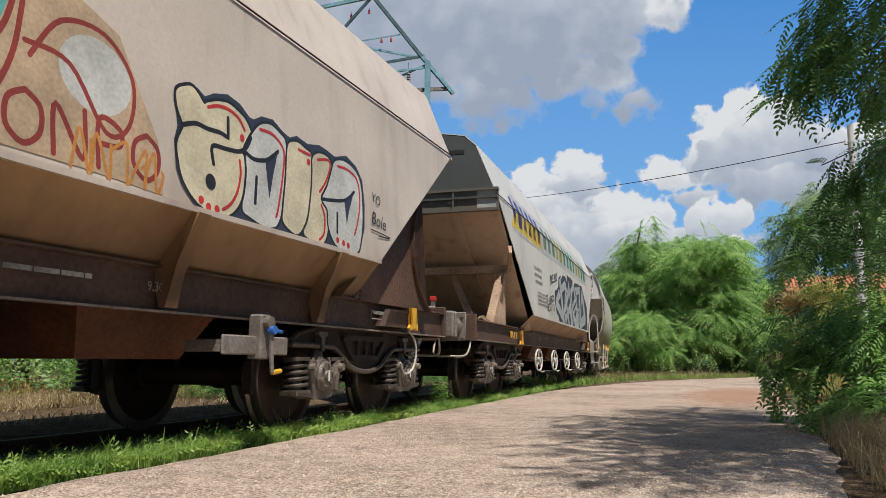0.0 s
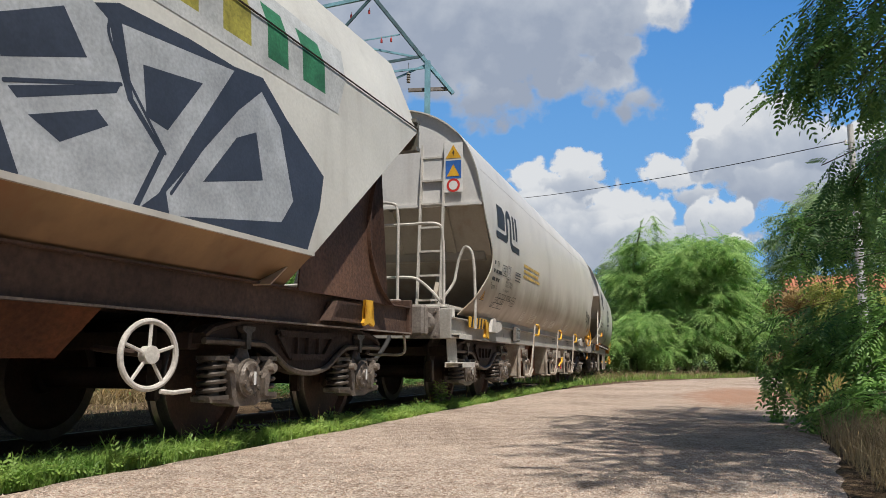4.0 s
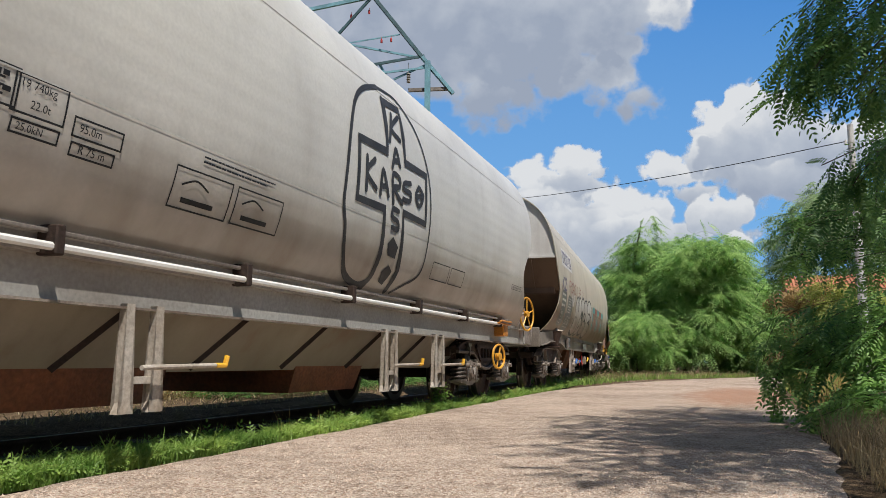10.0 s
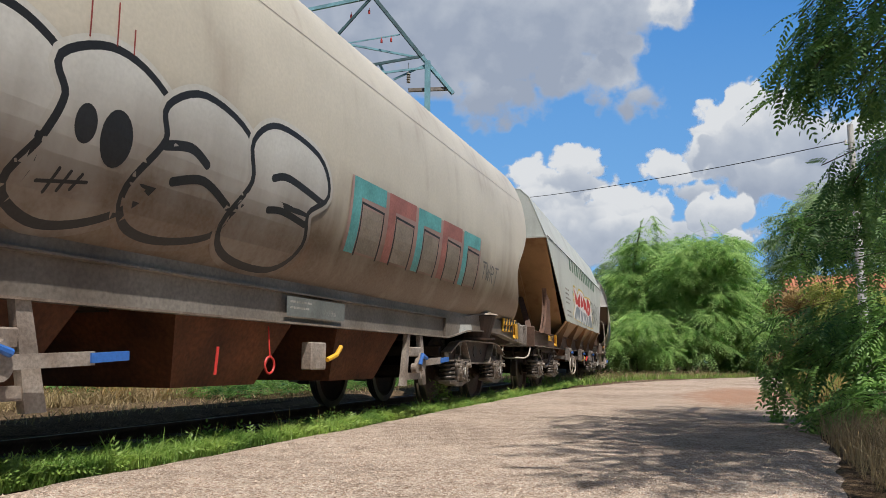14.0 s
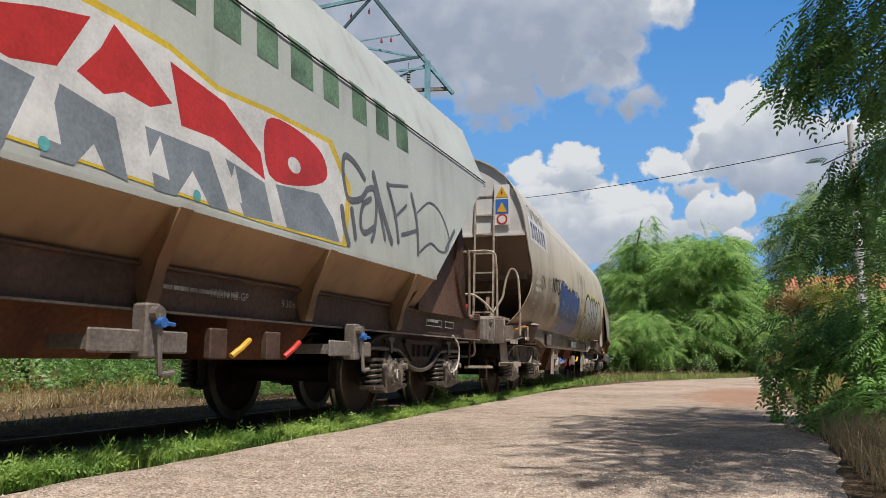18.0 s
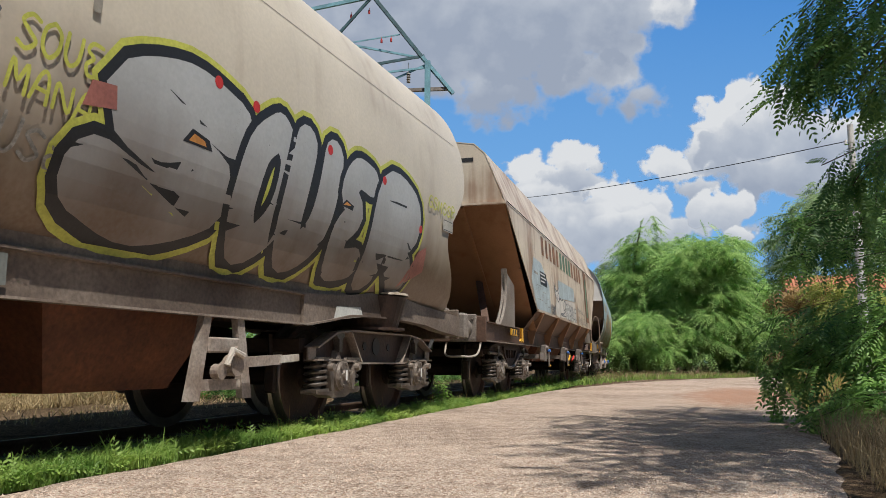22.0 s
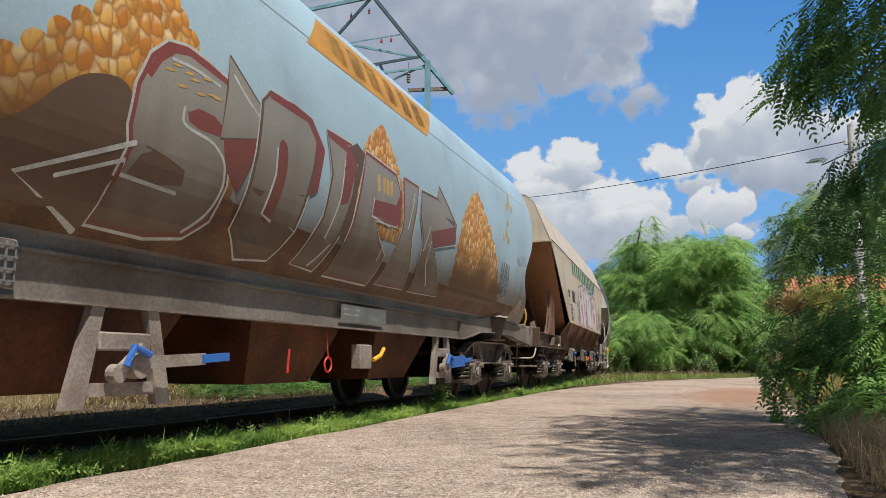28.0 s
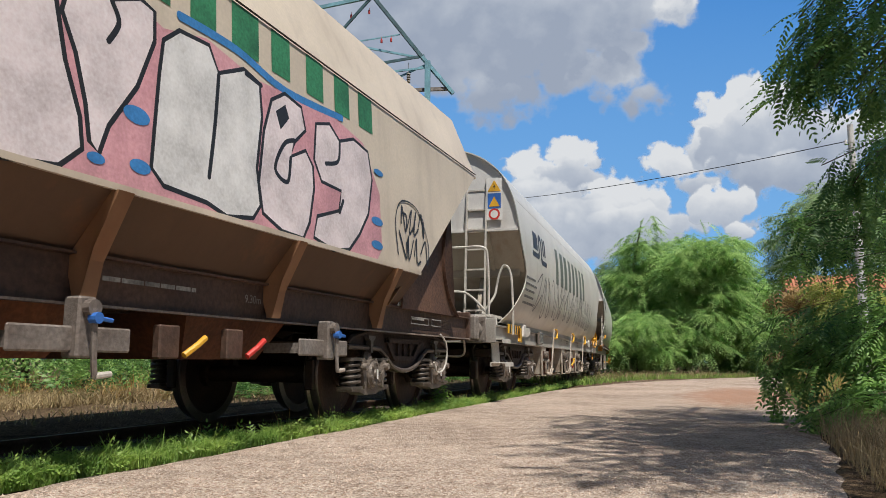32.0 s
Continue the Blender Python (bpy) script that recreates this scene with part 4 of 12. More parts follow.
def barrel(name_label, L, s_mid, paint, inner, sole, bogie="plate", pivot=4.9, arch=True, chutes=((-2.3, 0.85), (0.0, 0.85), (2.3, 0.85)), chute_z=0.40):
    """A grain wagon with a rounded shell."""
    w = thing("grain_tank_wagon", name_label, "freight wagon", "wagons of the grain train")
    F = L / 2 - 1.1

    def front(z, end=1):
        return F - 0.58 * math.exp(-((z - 1.92) / 0.44) ** 2) + 0.5 * max(0.0, 1.4 - z)
    bm = bmesh.new()
    shell(bm, BARREL_SIDE, front)
    part("shell", bm, paint, w, smooth=True)
    for sg in (-1, 1):
        bm = bmesh.new()
        x = sg * (F - 0.05)
        pr = [(y * 0.985, z - 0.012) for y, z in whole_section(BARREL_SIDE) if z > 2.6]
        a, b = [bm.verts.new((x, y, z)) for y, z in pr], [bm.verts.new((x - sg * 0.02, y, z)) for y, z in pr]
        bm.faces.new(a), bm.faces.new(b[::-1])
        for k in range(len(pr)):
            bm.faces.new((a[k], b[k], b[(k + 1) % len(pr)], a[(k + 1) % len(pr)]))
        box(bm, x - sg * 0.02, x + sg * 0.04, -1.44, 1.44, 2.585, 2.62)
        part("end_plate", bm, END_PALE, w, "upright end plate under the roof")
        bm = bmesh.new()
        zb, bot = 1.15, F - 2.0
        for (za, xa), (zc, xc) in (((2.60, F - 0.06), (2.0, F - 0.55)), ((2.0, F - 0.55), (zb, bot))):
            q = [(sg * xa, -side_at(BARREL_SIDE, za) + 0.02, za), (sg * xa, side_at(BARREL_SIDE, za) - 0.02, za),
                 (sg * xc, side_at(BARREL_SIDE, zc) - 0.02, zc), (sg * xc, -side_at(BARREL_SIDE, zc) + 0.02, zc)]
            sheet(bm, q if sg < 0 else q[::-1], 0.012)
        es = part("end_sheet", bm, inner, w, "sloping dark hopper end sheet")
        for y in (-0.55, 0.55):
            bm = bmesh.new()
            bar(bm, (sg * (F - 0.6), y, 2.0), (sg * (bot + 0.03), y, zb + 0.04), 0.08, 0.05)
            part("stiffener", bm, inner, es)
        for y in (-0.95, -0.2, 0.6):
            bm = bmesh.new()
            bar(bm, (sg * (F - 0.06), y, 2.57), (sg * (F - 0.54), y, 2.03), 0.05, 0.06)
            part("stiffener", bm, inner, es)
        bm = bmesh.new()
        box(bm, *sorted((sg * (F - 0.64), sg * (F - 0.50))), -1.36, 1.36, 1.93, 2.05, 0.012)
        part("end_beam", bm, inner, es)
        bm = bmesh.new()
        x0, x1 = sorted((sg * (L / 2 - 0.62), sg * (bot - 0.1)))
        box(bm, x0, x1, -1.12, 1.12, 1.10, 1.125)
        part("end_deck", bm, sole, w)
        for y in (-0.8, 0.8):
            bm = bmesh.new()
            bar(bm, (sg * (L / 2 - 1.0), y, 1.12), (sg * (F - 0.75), y * 0.9, 2.0), 0.06, 0.08)
            part("strut", bm, inner, w)
    for sg in (-1, 1):
        # cradle rail under the shell
        bm = bmesh.new()
        h = F - 0.9
        box(bm, -h, h, sg * 1.165 - 0.02, sg * 1.165 + 0.02, 1.12, 1.20)
        part("cradle", bm, sole, w)
        if arch:
            for e in (-1, 1):
                bm = bmesh.new()
                p = pivot
                low = [(p - 1.62, 0.87), (p - 1.25, 0.92), (p - 0.85, 0.985), (p - 0.4, 1.0), (p + 0.4, 1.0), (p + 0.85, 0.985), (p + 1.25, 0.94), (L / 2 - 0.62, 0.89)]
                top = [(L / 2 - 0.62, 1.13), (p + 0.75, 1.19), (p + 0.4, 1.225), (p - 0.4, 1.225), (p - 0.8, 1.17), (p - 1.62, 1.12)]
                prism(bm, [(e * a, b) for a, b in low + top], 0.03, Matrix.Translation((0, sg * 1.20 - 0.015, 0)))
                neck = part("swan_neck", bm, sole, w, "arched frame plate over the bogie")
                bm = bmesh.new()
                for a, b in zip(low, low[1:]):
                    bar(bm, (e * a[0], sg * 1.19, a[1]), (e * b[0], sg * 1.19, b[1]), 0.12, 0.016)
                part("flange", bm, sole, neck)
                bm = bmesh.new()
                disc(bm, (e * p, sg * 1.0, 1.06), (0, 0, 1), 0.27, 0.36, 0.30, 28)
                disc(bm, (e * p, sg * 1.0, 0.90), (0, 0, 1), 0.34, 0.34, 0.025, 28)
                part("bolster_cone", bm, FRAME_BROWN, w, "dark brown bolster cone")
                bm = bmesh.new()
                disc(bm, (e * p, sg * 1.12, 1.235), (0, 0, 1), 0.27, 0.26, 0.022, 28)
                disc(bm, (e * p, sg * 1.12, 1.265), (0, 0, 1), 0.22, 0.13, 0.05, 28)
                part("lifting_pad", bm, PAD, w, "pale rubbed lifting pad")
    for x, half in chutes:
        bm = bmesh.new()
        vs = box(bm, x - half, x + half, -1.0, 1.0, chute_z, 1.14)
        for v in vs:
            if v.co.z < 0.6:
                v.co.x, v.co.y = x + (v.co.x - x) * (0.6 if chute_z > 0.38 else 0.88), v.co.y * 0.7
        part("discharge_chute", bm, RUST_DARK, w)
    frame_parts(w, L, sole, (0.87, 1.12), 1.17, half=pivot - 1.6 if arch else None, lip=0.085 if arch else 0.06)
    running_gear(w, L, pivot, bogie)
    buffers(w, L, 1)
    WAGONS.append((w, s_mid, pivot))
    return w

# ---- the train: joints between wagons along it, in metres at the start ----
JOINTS = [-5.25, 9.05, 23.35, 37.77, 52.43, 68.33, 82.65, 98.65, 113.3, 128.5, 142.85, 157.2, 171.6]
# foot tones: road dirt plus the rounded undersides' shade and road bounce
BROWN, OCHRE = (0.12, 0.064, 0.028), (0.205, 0.142, 0.082)
PAINTS = [
    wagon_paint("cream_paint_dusty", (0.68, 0.585, 0.50), BROWN, 0.25, 1.3, 2.2, 0.35, 0.15),
    wagon_paint("off_white_paint", (0.67, 0.655, 0.60), BROWN, 0.2, 1.3, 2.0, 0.25, 0.1),
    wagon_paint("light_grey_paint", (0.70, 0.665, 0.595), OCHRE, 0.95, 1.2, 2.15, 0.08, 0.05, 0.38),
    wagon_paint("light_grey_paint_clean", (0.69, 0.67, 0.62), OCHRE, 0.75, 1.2, 2.0, 0.12, 0.05, 0.38, ripple=0.10),
    wagon_paint("beige_paint_grimy", (0.63, 0.575, 0.475), BROWN, 1.0, 1.45, 2.25, 0.12, 0.2, 0.45),
    wagon_paint("greenish_grey_paint", (0.57, 0.59, 0.545), BROWN, 0.25, 1.3, 2.2, 0.35, 0.15),
    wagon_paint("beige_paint_sooty", (0.65, 0.58, 0.47), BROWN, 1.0, 1.45, 2.35, 0.12, 0.2, 0.45),
    wagon_paint("cream_paint_rust_streaked", (0.68, 0.585, 0.46), BROWN, 0.3, 1.3, 2.4, 0.2, 0.6, 0.5, 0.22),
    wagon_paint("pale_blue_paint_grimy", (0.44, 0.60, 0.68), (0.155, 0.088, 0.042), 1.05, 1.4, 2.05, 0.03, 0.12, 0.45),
    wagon_paint("cream_paint", (0.68, 0.58, 0.46), BROWN, 0.2, 1.3, 2.2, 0.3, 0.1),
    wagon_paint("pale_grey_green_paint", (0.66, 0.645, 0.59), BROWN, 0.35, 1.1, 2.0, 0.12, 0.05, 0.38),
]
# darker copy of the rusty sheet: overhang shade put into the panels' colour
INNER_LOW = wagon_paint("shade_toned_discharge_sheet", (0.15, 0.078, 0.038), (0.055, 0.026, 0.014), 0.6, 1.0, 2.6, 0.4, 0.5, 0.7)
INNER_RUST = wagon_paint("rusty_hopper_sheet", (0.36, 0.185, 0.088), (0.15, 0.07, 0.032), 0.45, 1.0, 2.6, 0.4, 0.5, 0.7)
# foot of the sheet darkens: the frame flange's shade put into the colour
INNER_OCHRE = wagon_paint("ochre_hopper_sheet", (0.42, 0.25, 0.115), (0.08, 0.04, 0.018), 1.0, 1.06, 1.50, 0.5, 0.6, 0.6)
INNER_GREY = wagon_paint("grey_hopper_sheet", (0.40, 0.345, 0.275), (0.10, 0.07, 0.05), 0.5, 1.0, 2.2, 0.4, 0.3, 0.6)
PLATE_GREY = material("grey_brown_plate_paint", (0.24, 0.21, 0.18), 0.6, 0.0, 0.3, 2, 40, 0.15, tint=(0.16, 0.125, 0.10))
INNER_BROWN = wagon_paint("brown_hopper_sheet", (0.62, 0.47, 0.34), (0.22, 0.14, 0.085), 0.4, 0.9, 2.4, 0.4, 0.5, 0.6)
INNER_DARK = wagon_paint("dark_hopper_sheet", (0.17, 0.11, 0.075), (0.06, 0.04, 0.03), 0.5, 1.0, 2.4, 0.4, 0.4, 0.7)


def span(i):
    return JOINTS[i + 1] - JOINTS[i], (JOINTS[i + 1] + JOINTS[i]) / 2


W = [
    hopper("cream flat-sided grain hopper wagon with bubble-letter graffiti", *span(0), PAINTS[0], INNER_OCHRE, STEEL_BROWN),
    hopper("off-white grain hopper wagon with green lettering and silver graffiti", *span(1), PAINTS[1], INNER_BROWN, STEEL_BROWN, ribs=False, band=True, foot=1.38, lower=INNER_OCHRE),
    barrel("light grey rounded grain wagon with a black emblem", *span(2), PAINTS[2], INNER_GREY, SOLE_GREY, "cast", 4.6, arch=False, chutes=((-1.75, 1.45), (1.5, 1.5)), chute_z=0.30),
    barrel("light grey rounded grain wagon with a painted cross emblem", *span(3), PAINTS[3], INNER_GREY, SOLE_GREY, "cast", 4.75, arch=False, chutes=((-2.4, 0.75), (0.63, 0.73)), chute_z=0.31),
    barrel("grimy beige rounded grain wagon with outlined graffiti", *span(4), PAINTS[4], INNER_DARK, SOLE_DULL, "plate", 5.35),
    hopper("greenish grey grain hopper wagon with red and yellow graffiti", *span(5), PAINTS[5], INNER_OCHRE, STEEL_BROWN, shift=0.18),
    barrel("sooty beige rounded grain wagon with blue graffiti", *span(6), PAINTS[6], INNER_DARK, SOLE_BROWN, "plate", 5.35),
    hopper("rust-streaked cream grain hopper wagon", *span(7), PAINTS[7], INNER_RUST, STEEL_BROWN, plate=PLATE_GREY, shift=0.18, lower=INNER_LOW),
    barrel("pale blue rounded grain wagon painted with heaps of maize", *span(8), PAINTS[8], INNER_DARK, SOLE_DULL, "plate", 5.07),
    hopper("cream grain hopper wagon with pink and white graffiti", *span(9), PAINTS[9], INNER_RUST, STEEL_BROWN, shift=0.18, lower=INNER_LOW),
    barrel("pale grey rounded grain wagon with dark lettering", *span(10), PAINTS[10], INNER_GREY, SOLE_GREY, "cast", 4.6, arch=False, chutes=((-1.75, 1.45), (1.5, 1.5)), chute_z=0.30),
    barrel("light grey rounded grain wagon at the back", *span(11), PAINTS[3], INNER_GREY, SOLE_DULL, "cast", 4.6, arch=False, chutes=((-2.4, 0.75), (0.63, 0.73)), chute_z=0.31),
]

# ---- lettering and graffiti on the wagon sides ----
GLYPH = {
    "Z": [[(0.05, 0.92), (0.9, 0.95), (0.15, 0.08), (0.95, 0.08)]],
    "A": [[(0.05, 0.0), (0.3, 0.75), (0.55, 1.0), (0.8, 0.75), (0.9, 0.0)], [(0.3, 0.38), (0.75, 0.38)]],
    "K": [[(0.15, 0.0), (0.15, 1.0)], [(0.9, 0.98), (0.3, 0.5), (0.95, 0.02)]],
    "M": [[(0.05, 0.0), (0.12, 0.95), (0.5, 0.35), (0.85, 0.95), (0.95, 0.0)]],
    "N": [[(0.08, 0.0), (0.1, 0.95), (0.88, 0.05), (0.9, 1.0)]],
    "O": [[(0.5, 0.98), (0.1, 0.75), (0.08, 0.28), (0.5, 0.02), (0.9, 0.28), (0.9, 0.75), (0.52, 0.98)]],
    "Y": [[(0.05, 0.98), (0.2, 0.55), (0.5, 0.45), (0.8, 0.6), (0.9, 1.0)], [(0.8, 0.6), (0.75, 0.2), (0.3, 0.02)]],
    "E": [[(0.92, 0.93), (0.35, 0.95), (0.12, 0.72), (0.5, 0.55), (0.15, 0.32), (0.35, 0.05), (0.95, 0.08)]],
    "H": [[(0.1, 0.0), (0.12, 1.0)], [(0.9, 0.0), (0.86, 1.0)], [(0.12, 0.5), (0.88, 0.5)]],
    "S": [[(0.92, 0.88), (0.5, 0.98), (0.12, 0.75), (0.5, 0.52), (0.9, 0.28), (0.5, 0.02), (0.05, 0.15)]],
    "L": [[(0.15, 1.0), (0.12, 0.1), (0.9, 0.06)]],
    "U": [[(0.1, 1.0), (0.12, 0.3), (0.5, 0.03), (0.86, 0.3), (0.9, 1.0)]],
    "R": [[(0.12, 0.0), (0.12, 0.96), (0.75, 0.9), (0.8, 0.58), (0.25, 0.5), (0.92, 0.02)]],
    "I": [[(0.5, 0.0), (0.5, 1.0)]],
    "B": [[(0.15, 0.02), (0.15, 0.97), (0.75, 0.85), (0.7, 0.58), (0.3, 0.52), (0.85, 0.4), (0.8, 0.1), (0.2, 0.03)]],
    "D": [[(0.15, 0.02), (0.15, 0.97), (0.7, 0.85), (0.9, 0.5), (0.7, 0.12), (0.2, 0.03)]],
    "P": [[(0.15, 0.0), (0.15, 0.97), (0.8, 0.88), (0.8, 0.55), (0.25, 0.48)]],
    "C": [[(0.9, 0.85), (0.5, 0.98), (0.12, 0.65), (0.15, 0.25), (0.5, 0.03), (0.92, 0.15)]],
    "F": [[(0.92, 0.97), (0.15, 0.92), (0.15, 0.0)], [(0.15, 0.5), (0.75, 0.54)]],
    "G": [[(0.9, 0.88), (0.5, 0.98), (0.12, 0.65), (0.15, 0.25), (0.5, 0.03), (0.9, 0.2), (0.9, 0.48), (0.55, 0.48)]],
    "T": [[(0.05, 0.95), (0.95, 0.98)], [(0.5, 0.96), (0.48, 0.0)]],
    "W": [[(0.02, 1.0), (0.25, 0.05), (0.5, 0.65), (0.75, 0.05), (0.98, 1.0)]],
    "X": [[(0.08, 1.0), (0.92, 0.0)], [(0.92, 1.0), (0.08, 0.0)]],
    "2": [[(0.1, 0.8), (0.5, 1.0), (0.85, 0.75), (0.1, 0.05), (0.95, 0.08)]],
    "7": [[(0.08, 0.95), (0.92, 0.97), (0.4, 0.0)], [(0.3, 0.5), (0.8, 0.52)]],
    "!": [[(0.55, 1.0), (0.45, 0.35)], [(0.42, 0.08), (0.44, 0.0)]],
    ".": [[(0.45, 0.1), (0.47, 0.02)]],
}


def ribbon(pts, width, n=5, soft=True):
    """A painted stroke as quads, with rounded ends."""
    p = [np.array(q, float) for q in (spline(pts, n) if soft and len(pts) > 2 else pts)]
    q = [p[0]]
    for a in p[1:]:
        if np.linalg.norm(a - q[-1]) > 1e-4:
            q.append(a)
    p, r = q, width / 2
    if len(p) < 2:
        return []
    left, right = [], []
    for i, a in enumerate(p):
        d = p[min(i + 1, len(p) - 1)] - p[max(i - 1, 0)]
        d /= np.linalg.norm(d) + 1e-9
        nrm = np.array((-d[1], d[0])) * r
        left.append(a + nrm)
        right.append(a - nrm)
    faces = [[left[i], left[i + 1], right[i + 1], right[i]] for i in range(len(p) - 1)]
    for a, d in ((p[0], p[0] - p[1]), (p[-1], p[-1] - p[-2])):
        t0 = math.atan2(d[1], d[0])
        faces.append([a + r * np.array((math.cos(t0 + k), math.sin(t0 + k))) for k in np.linspace(-math.pi / 2, math.pi / 2, 7)])
    return faces


def rect(u0, u1, z0, z1):
    return [(u0, z0), (u1, z0), (u1, z1), (u0, z1)]


def oval(u, z, a, b=None, n=22):
    return [(u + a * math.cos(k * math.tau / n), z + (b or a) * math.sin(k * math.tau / n)) for k in range(n)]


class Side:
    """Paint on the flank of one wagon that faces the road. Every coat lies a hair above the one before."""

    def __init__(self, w, section):
        self.w, self.section, self.coat = w, section, 0.003

    def lay(self, name, shapes, mat, label="", step=0.00015, each=False):
        self.coat += 0.45 * step
        bm = bmesh.new()
        lift = self.coat
        for sh in shapes:
            lift += 0.000003 if each else 0
            vs = [bm.verts.new((float(a), lift, float(b))) for a, b in sh]
            try:
                bm.faces.new(vs)
            except ValueError:
                continue
        self.coat = lift
        bmesh.ops.remove_doubles(bm, verts=bm.verts, dist=0.00002)
        return self.wrap(name, bm, mat, label)

    def wrap(self, name, bm, mat, label):
        bmesh.ops.triangulate(bm, faces=[f for f in bm.faces if len(f.verts) > 4])
        zs = [v.co.z for v in bm.verts]
        if not zs:
            bm.free()
            return None
        cuts = [z for _, z in self.section] if len(self.section) < 10 else np.arange(1.2, 3.95, 0.09)
        for c in cuts:
            if min(zs) < c < max(zs):
                bmesh.ops.bisect_plane(bm, geom=bm.verts[:] + bm.edges[:] + bm.faces[:], plane_co=(0, 0, float(c)), plane_no=(0, 0, 1))
        for v in bm.verts:
            v.co.y = -(side_at(self.section, v.co.z) + v.co.y)
        me = bpy.data.meshes.new(name)
        for f in bm.faces:
            f.normal_update()
            if f.normal.y > 0:
                f.normal_flip()
        bm.to_mesh(me)
        bm.free()
        me.materials.append(mat)
        return link(name, me, parent=self.w, label=label)

    def text(self, words, u, z, size, mat, shear=0.0, stretch=1.0, tilt=0.0, name="lettering", label="", width=None):
        cu = bpy.data.curves.new("words", "FONT")
        cu.body, cu.size, cu.shear = words, size, shear
        cu.resolution_u = 3
        ob = bpy.data.objects.new("words", cu)
        me = bpy.data.meshes.new_from_object(ob)
        bm = bmesh.new()
        bm.from_mesh(me)
        bpy.data.objects.remove(ob)
        bpy.data.meshes.remove(me)
        bpy.data.curves.remove(cu)
        self.coat += 0.00008
        if width:
            stretch = width / max(0.001, max(v.co.x for v in bm.verts))
        c, s = math.cos(tilt), math.sin(tilt)
        for v in bm.verts:
            a, b = v.co.x * stretch, v.co.y
            v.co = (u + a * c - b * s, self.coat, z + a * s + b * c)
        return self.wrap(name, bm, mat, label)

    def bars(self, u, z, width, height, lines, mat, seed=1, name="lettering", fill=0.6):
        """Lines of small print that cannot be read, as short bars."""
        rng = random.Random(seed)
        out = []
        for i in range(lines):
            zt = z - i * height / lines
            h = height / lines * fill * 0.62
            a, end = u, u + width * rng.uniform(0.75, 1.0)
            while a < end - h:
                b = min(end, a + h * rng.uniform(2.5, 7.0))
                out.append(rect(a, b, zt - h, zt))
                a = b + h * 0.4
        return self.lay(name, out, mat, "small painted wagon data")

    def border(self, u0, u1, z0, z1, t, mat, name="data_box"):
        return self.lay(name, [rect(u0, u1, z0, z0 + t), rect(u0, u1, z1 - t, z1), rect(u0, u0 + t, z0 + t, z1 - t), rect(u1 - t, u1, z0 + t, z1 - t)], mat)

    def blocks(self, u0, u1, z0, z1, n, mats, seed=1, name="company_lettering", label="row of painted company lettering"):
        """A company's name as a row of plain slabs."""
        rng = random.Random(seed)
        st = (u1 - u0) / n
        groups = {}
        for i in range(n):
            a, b = u0 + i * st + st * 0.08, u0 + (i + 1) * st - st * 0.2
            c = (b - a) * 0.4
            sh = [rect(a + c * 0.5 * rng.random(), b - c * 0.5 * rng.random(), z0, z1)]
            groups.setdefault(min(len(mats) - 1, i * len(mats) // n), []).extend(sh)
        for g, sh in groups.items():
            for one in sh:
                self.lay(name, [one], mats[g], label, 0.0)
        self.coat += 0.0002

    def blob(self, pts, fill, outline, rim=0.045, halo=None, glow=0.035, soft=True, name="graffiti_letter"):
        """One fat letter from its outline: a rim round it and an edge of paler spray outside."""
        p = [np.array(q) for q in (spline(pts, 5, True) if soft else pts)]
        n = len(p)
        area = sum(p[i][0] * p[(i + 1) % n][1] - p[(i + 1) % n][0] * p[i][1] for i in range(n))
        sg = 1 if area > 0 else -1

        def grown(d):
            out = []
            for i in range(n):
                t = p[(i + 1) % n] - p[i - 1]
                t = t / (np.linalg.norm(t) + 1e-9)
                out.append(p[i] + sg * d * np.array((t[1], -t[0])))
            return out
        if halo is not None:
            self.lay("graffiti_halo", [grown(rim + glow)], halo, "pale spray edge", 0.0002)
        self.lay("graffiti_outline", [grown(rim)], outline, "sprayed letter outline", 0.0002)
        return self.lay(name, [p], fill, "sprayed fat letter", 0.0002)

    def logo(self, u0, u1, z0, z1, mat):
        """A hauler's mark as plain shapes: uprights, an arch and a sweeping base stripe."""
        w, h = u1 - u0, z1 - z0
        X, Y = (lambda t: u0 + t * w), (lambda t: z0 + t * h)
        sh = [[(X(0.05), Y(0.40)), (X(0.34), Y(0.40)), (X(0.36), Y(0.85)), (X(0.28), Y(1.0)), (X(0.05), Y(1.0))],
              rect(X(0.70), X(0.78), Y(0.35), Y(1.0)), rect(X(0.83), X(0.91), Y(0.35), Y(1.0)), rect(X(0.0), X(0.36), Y(0.12), Y(0.3)), rect(X(0.66), X(1.0), Y(0.0), Y(0.18))]
        self.lay("company_mark", sh, mat, "dark company emblem")
        arch = ribbon([(X(0.36), Y(0.21)), (X(0.44), Y(0.3)), (X(0.44), Y(0.8)), (X(0.52), Y(0.95)), (X(0.6), Y(0.8)), (X(0.6), Y(0.25)), (X(0.67), Y(0.09))], w * 0.075)
        self.lay("company_mark", arch, mat, "dark company emblem")

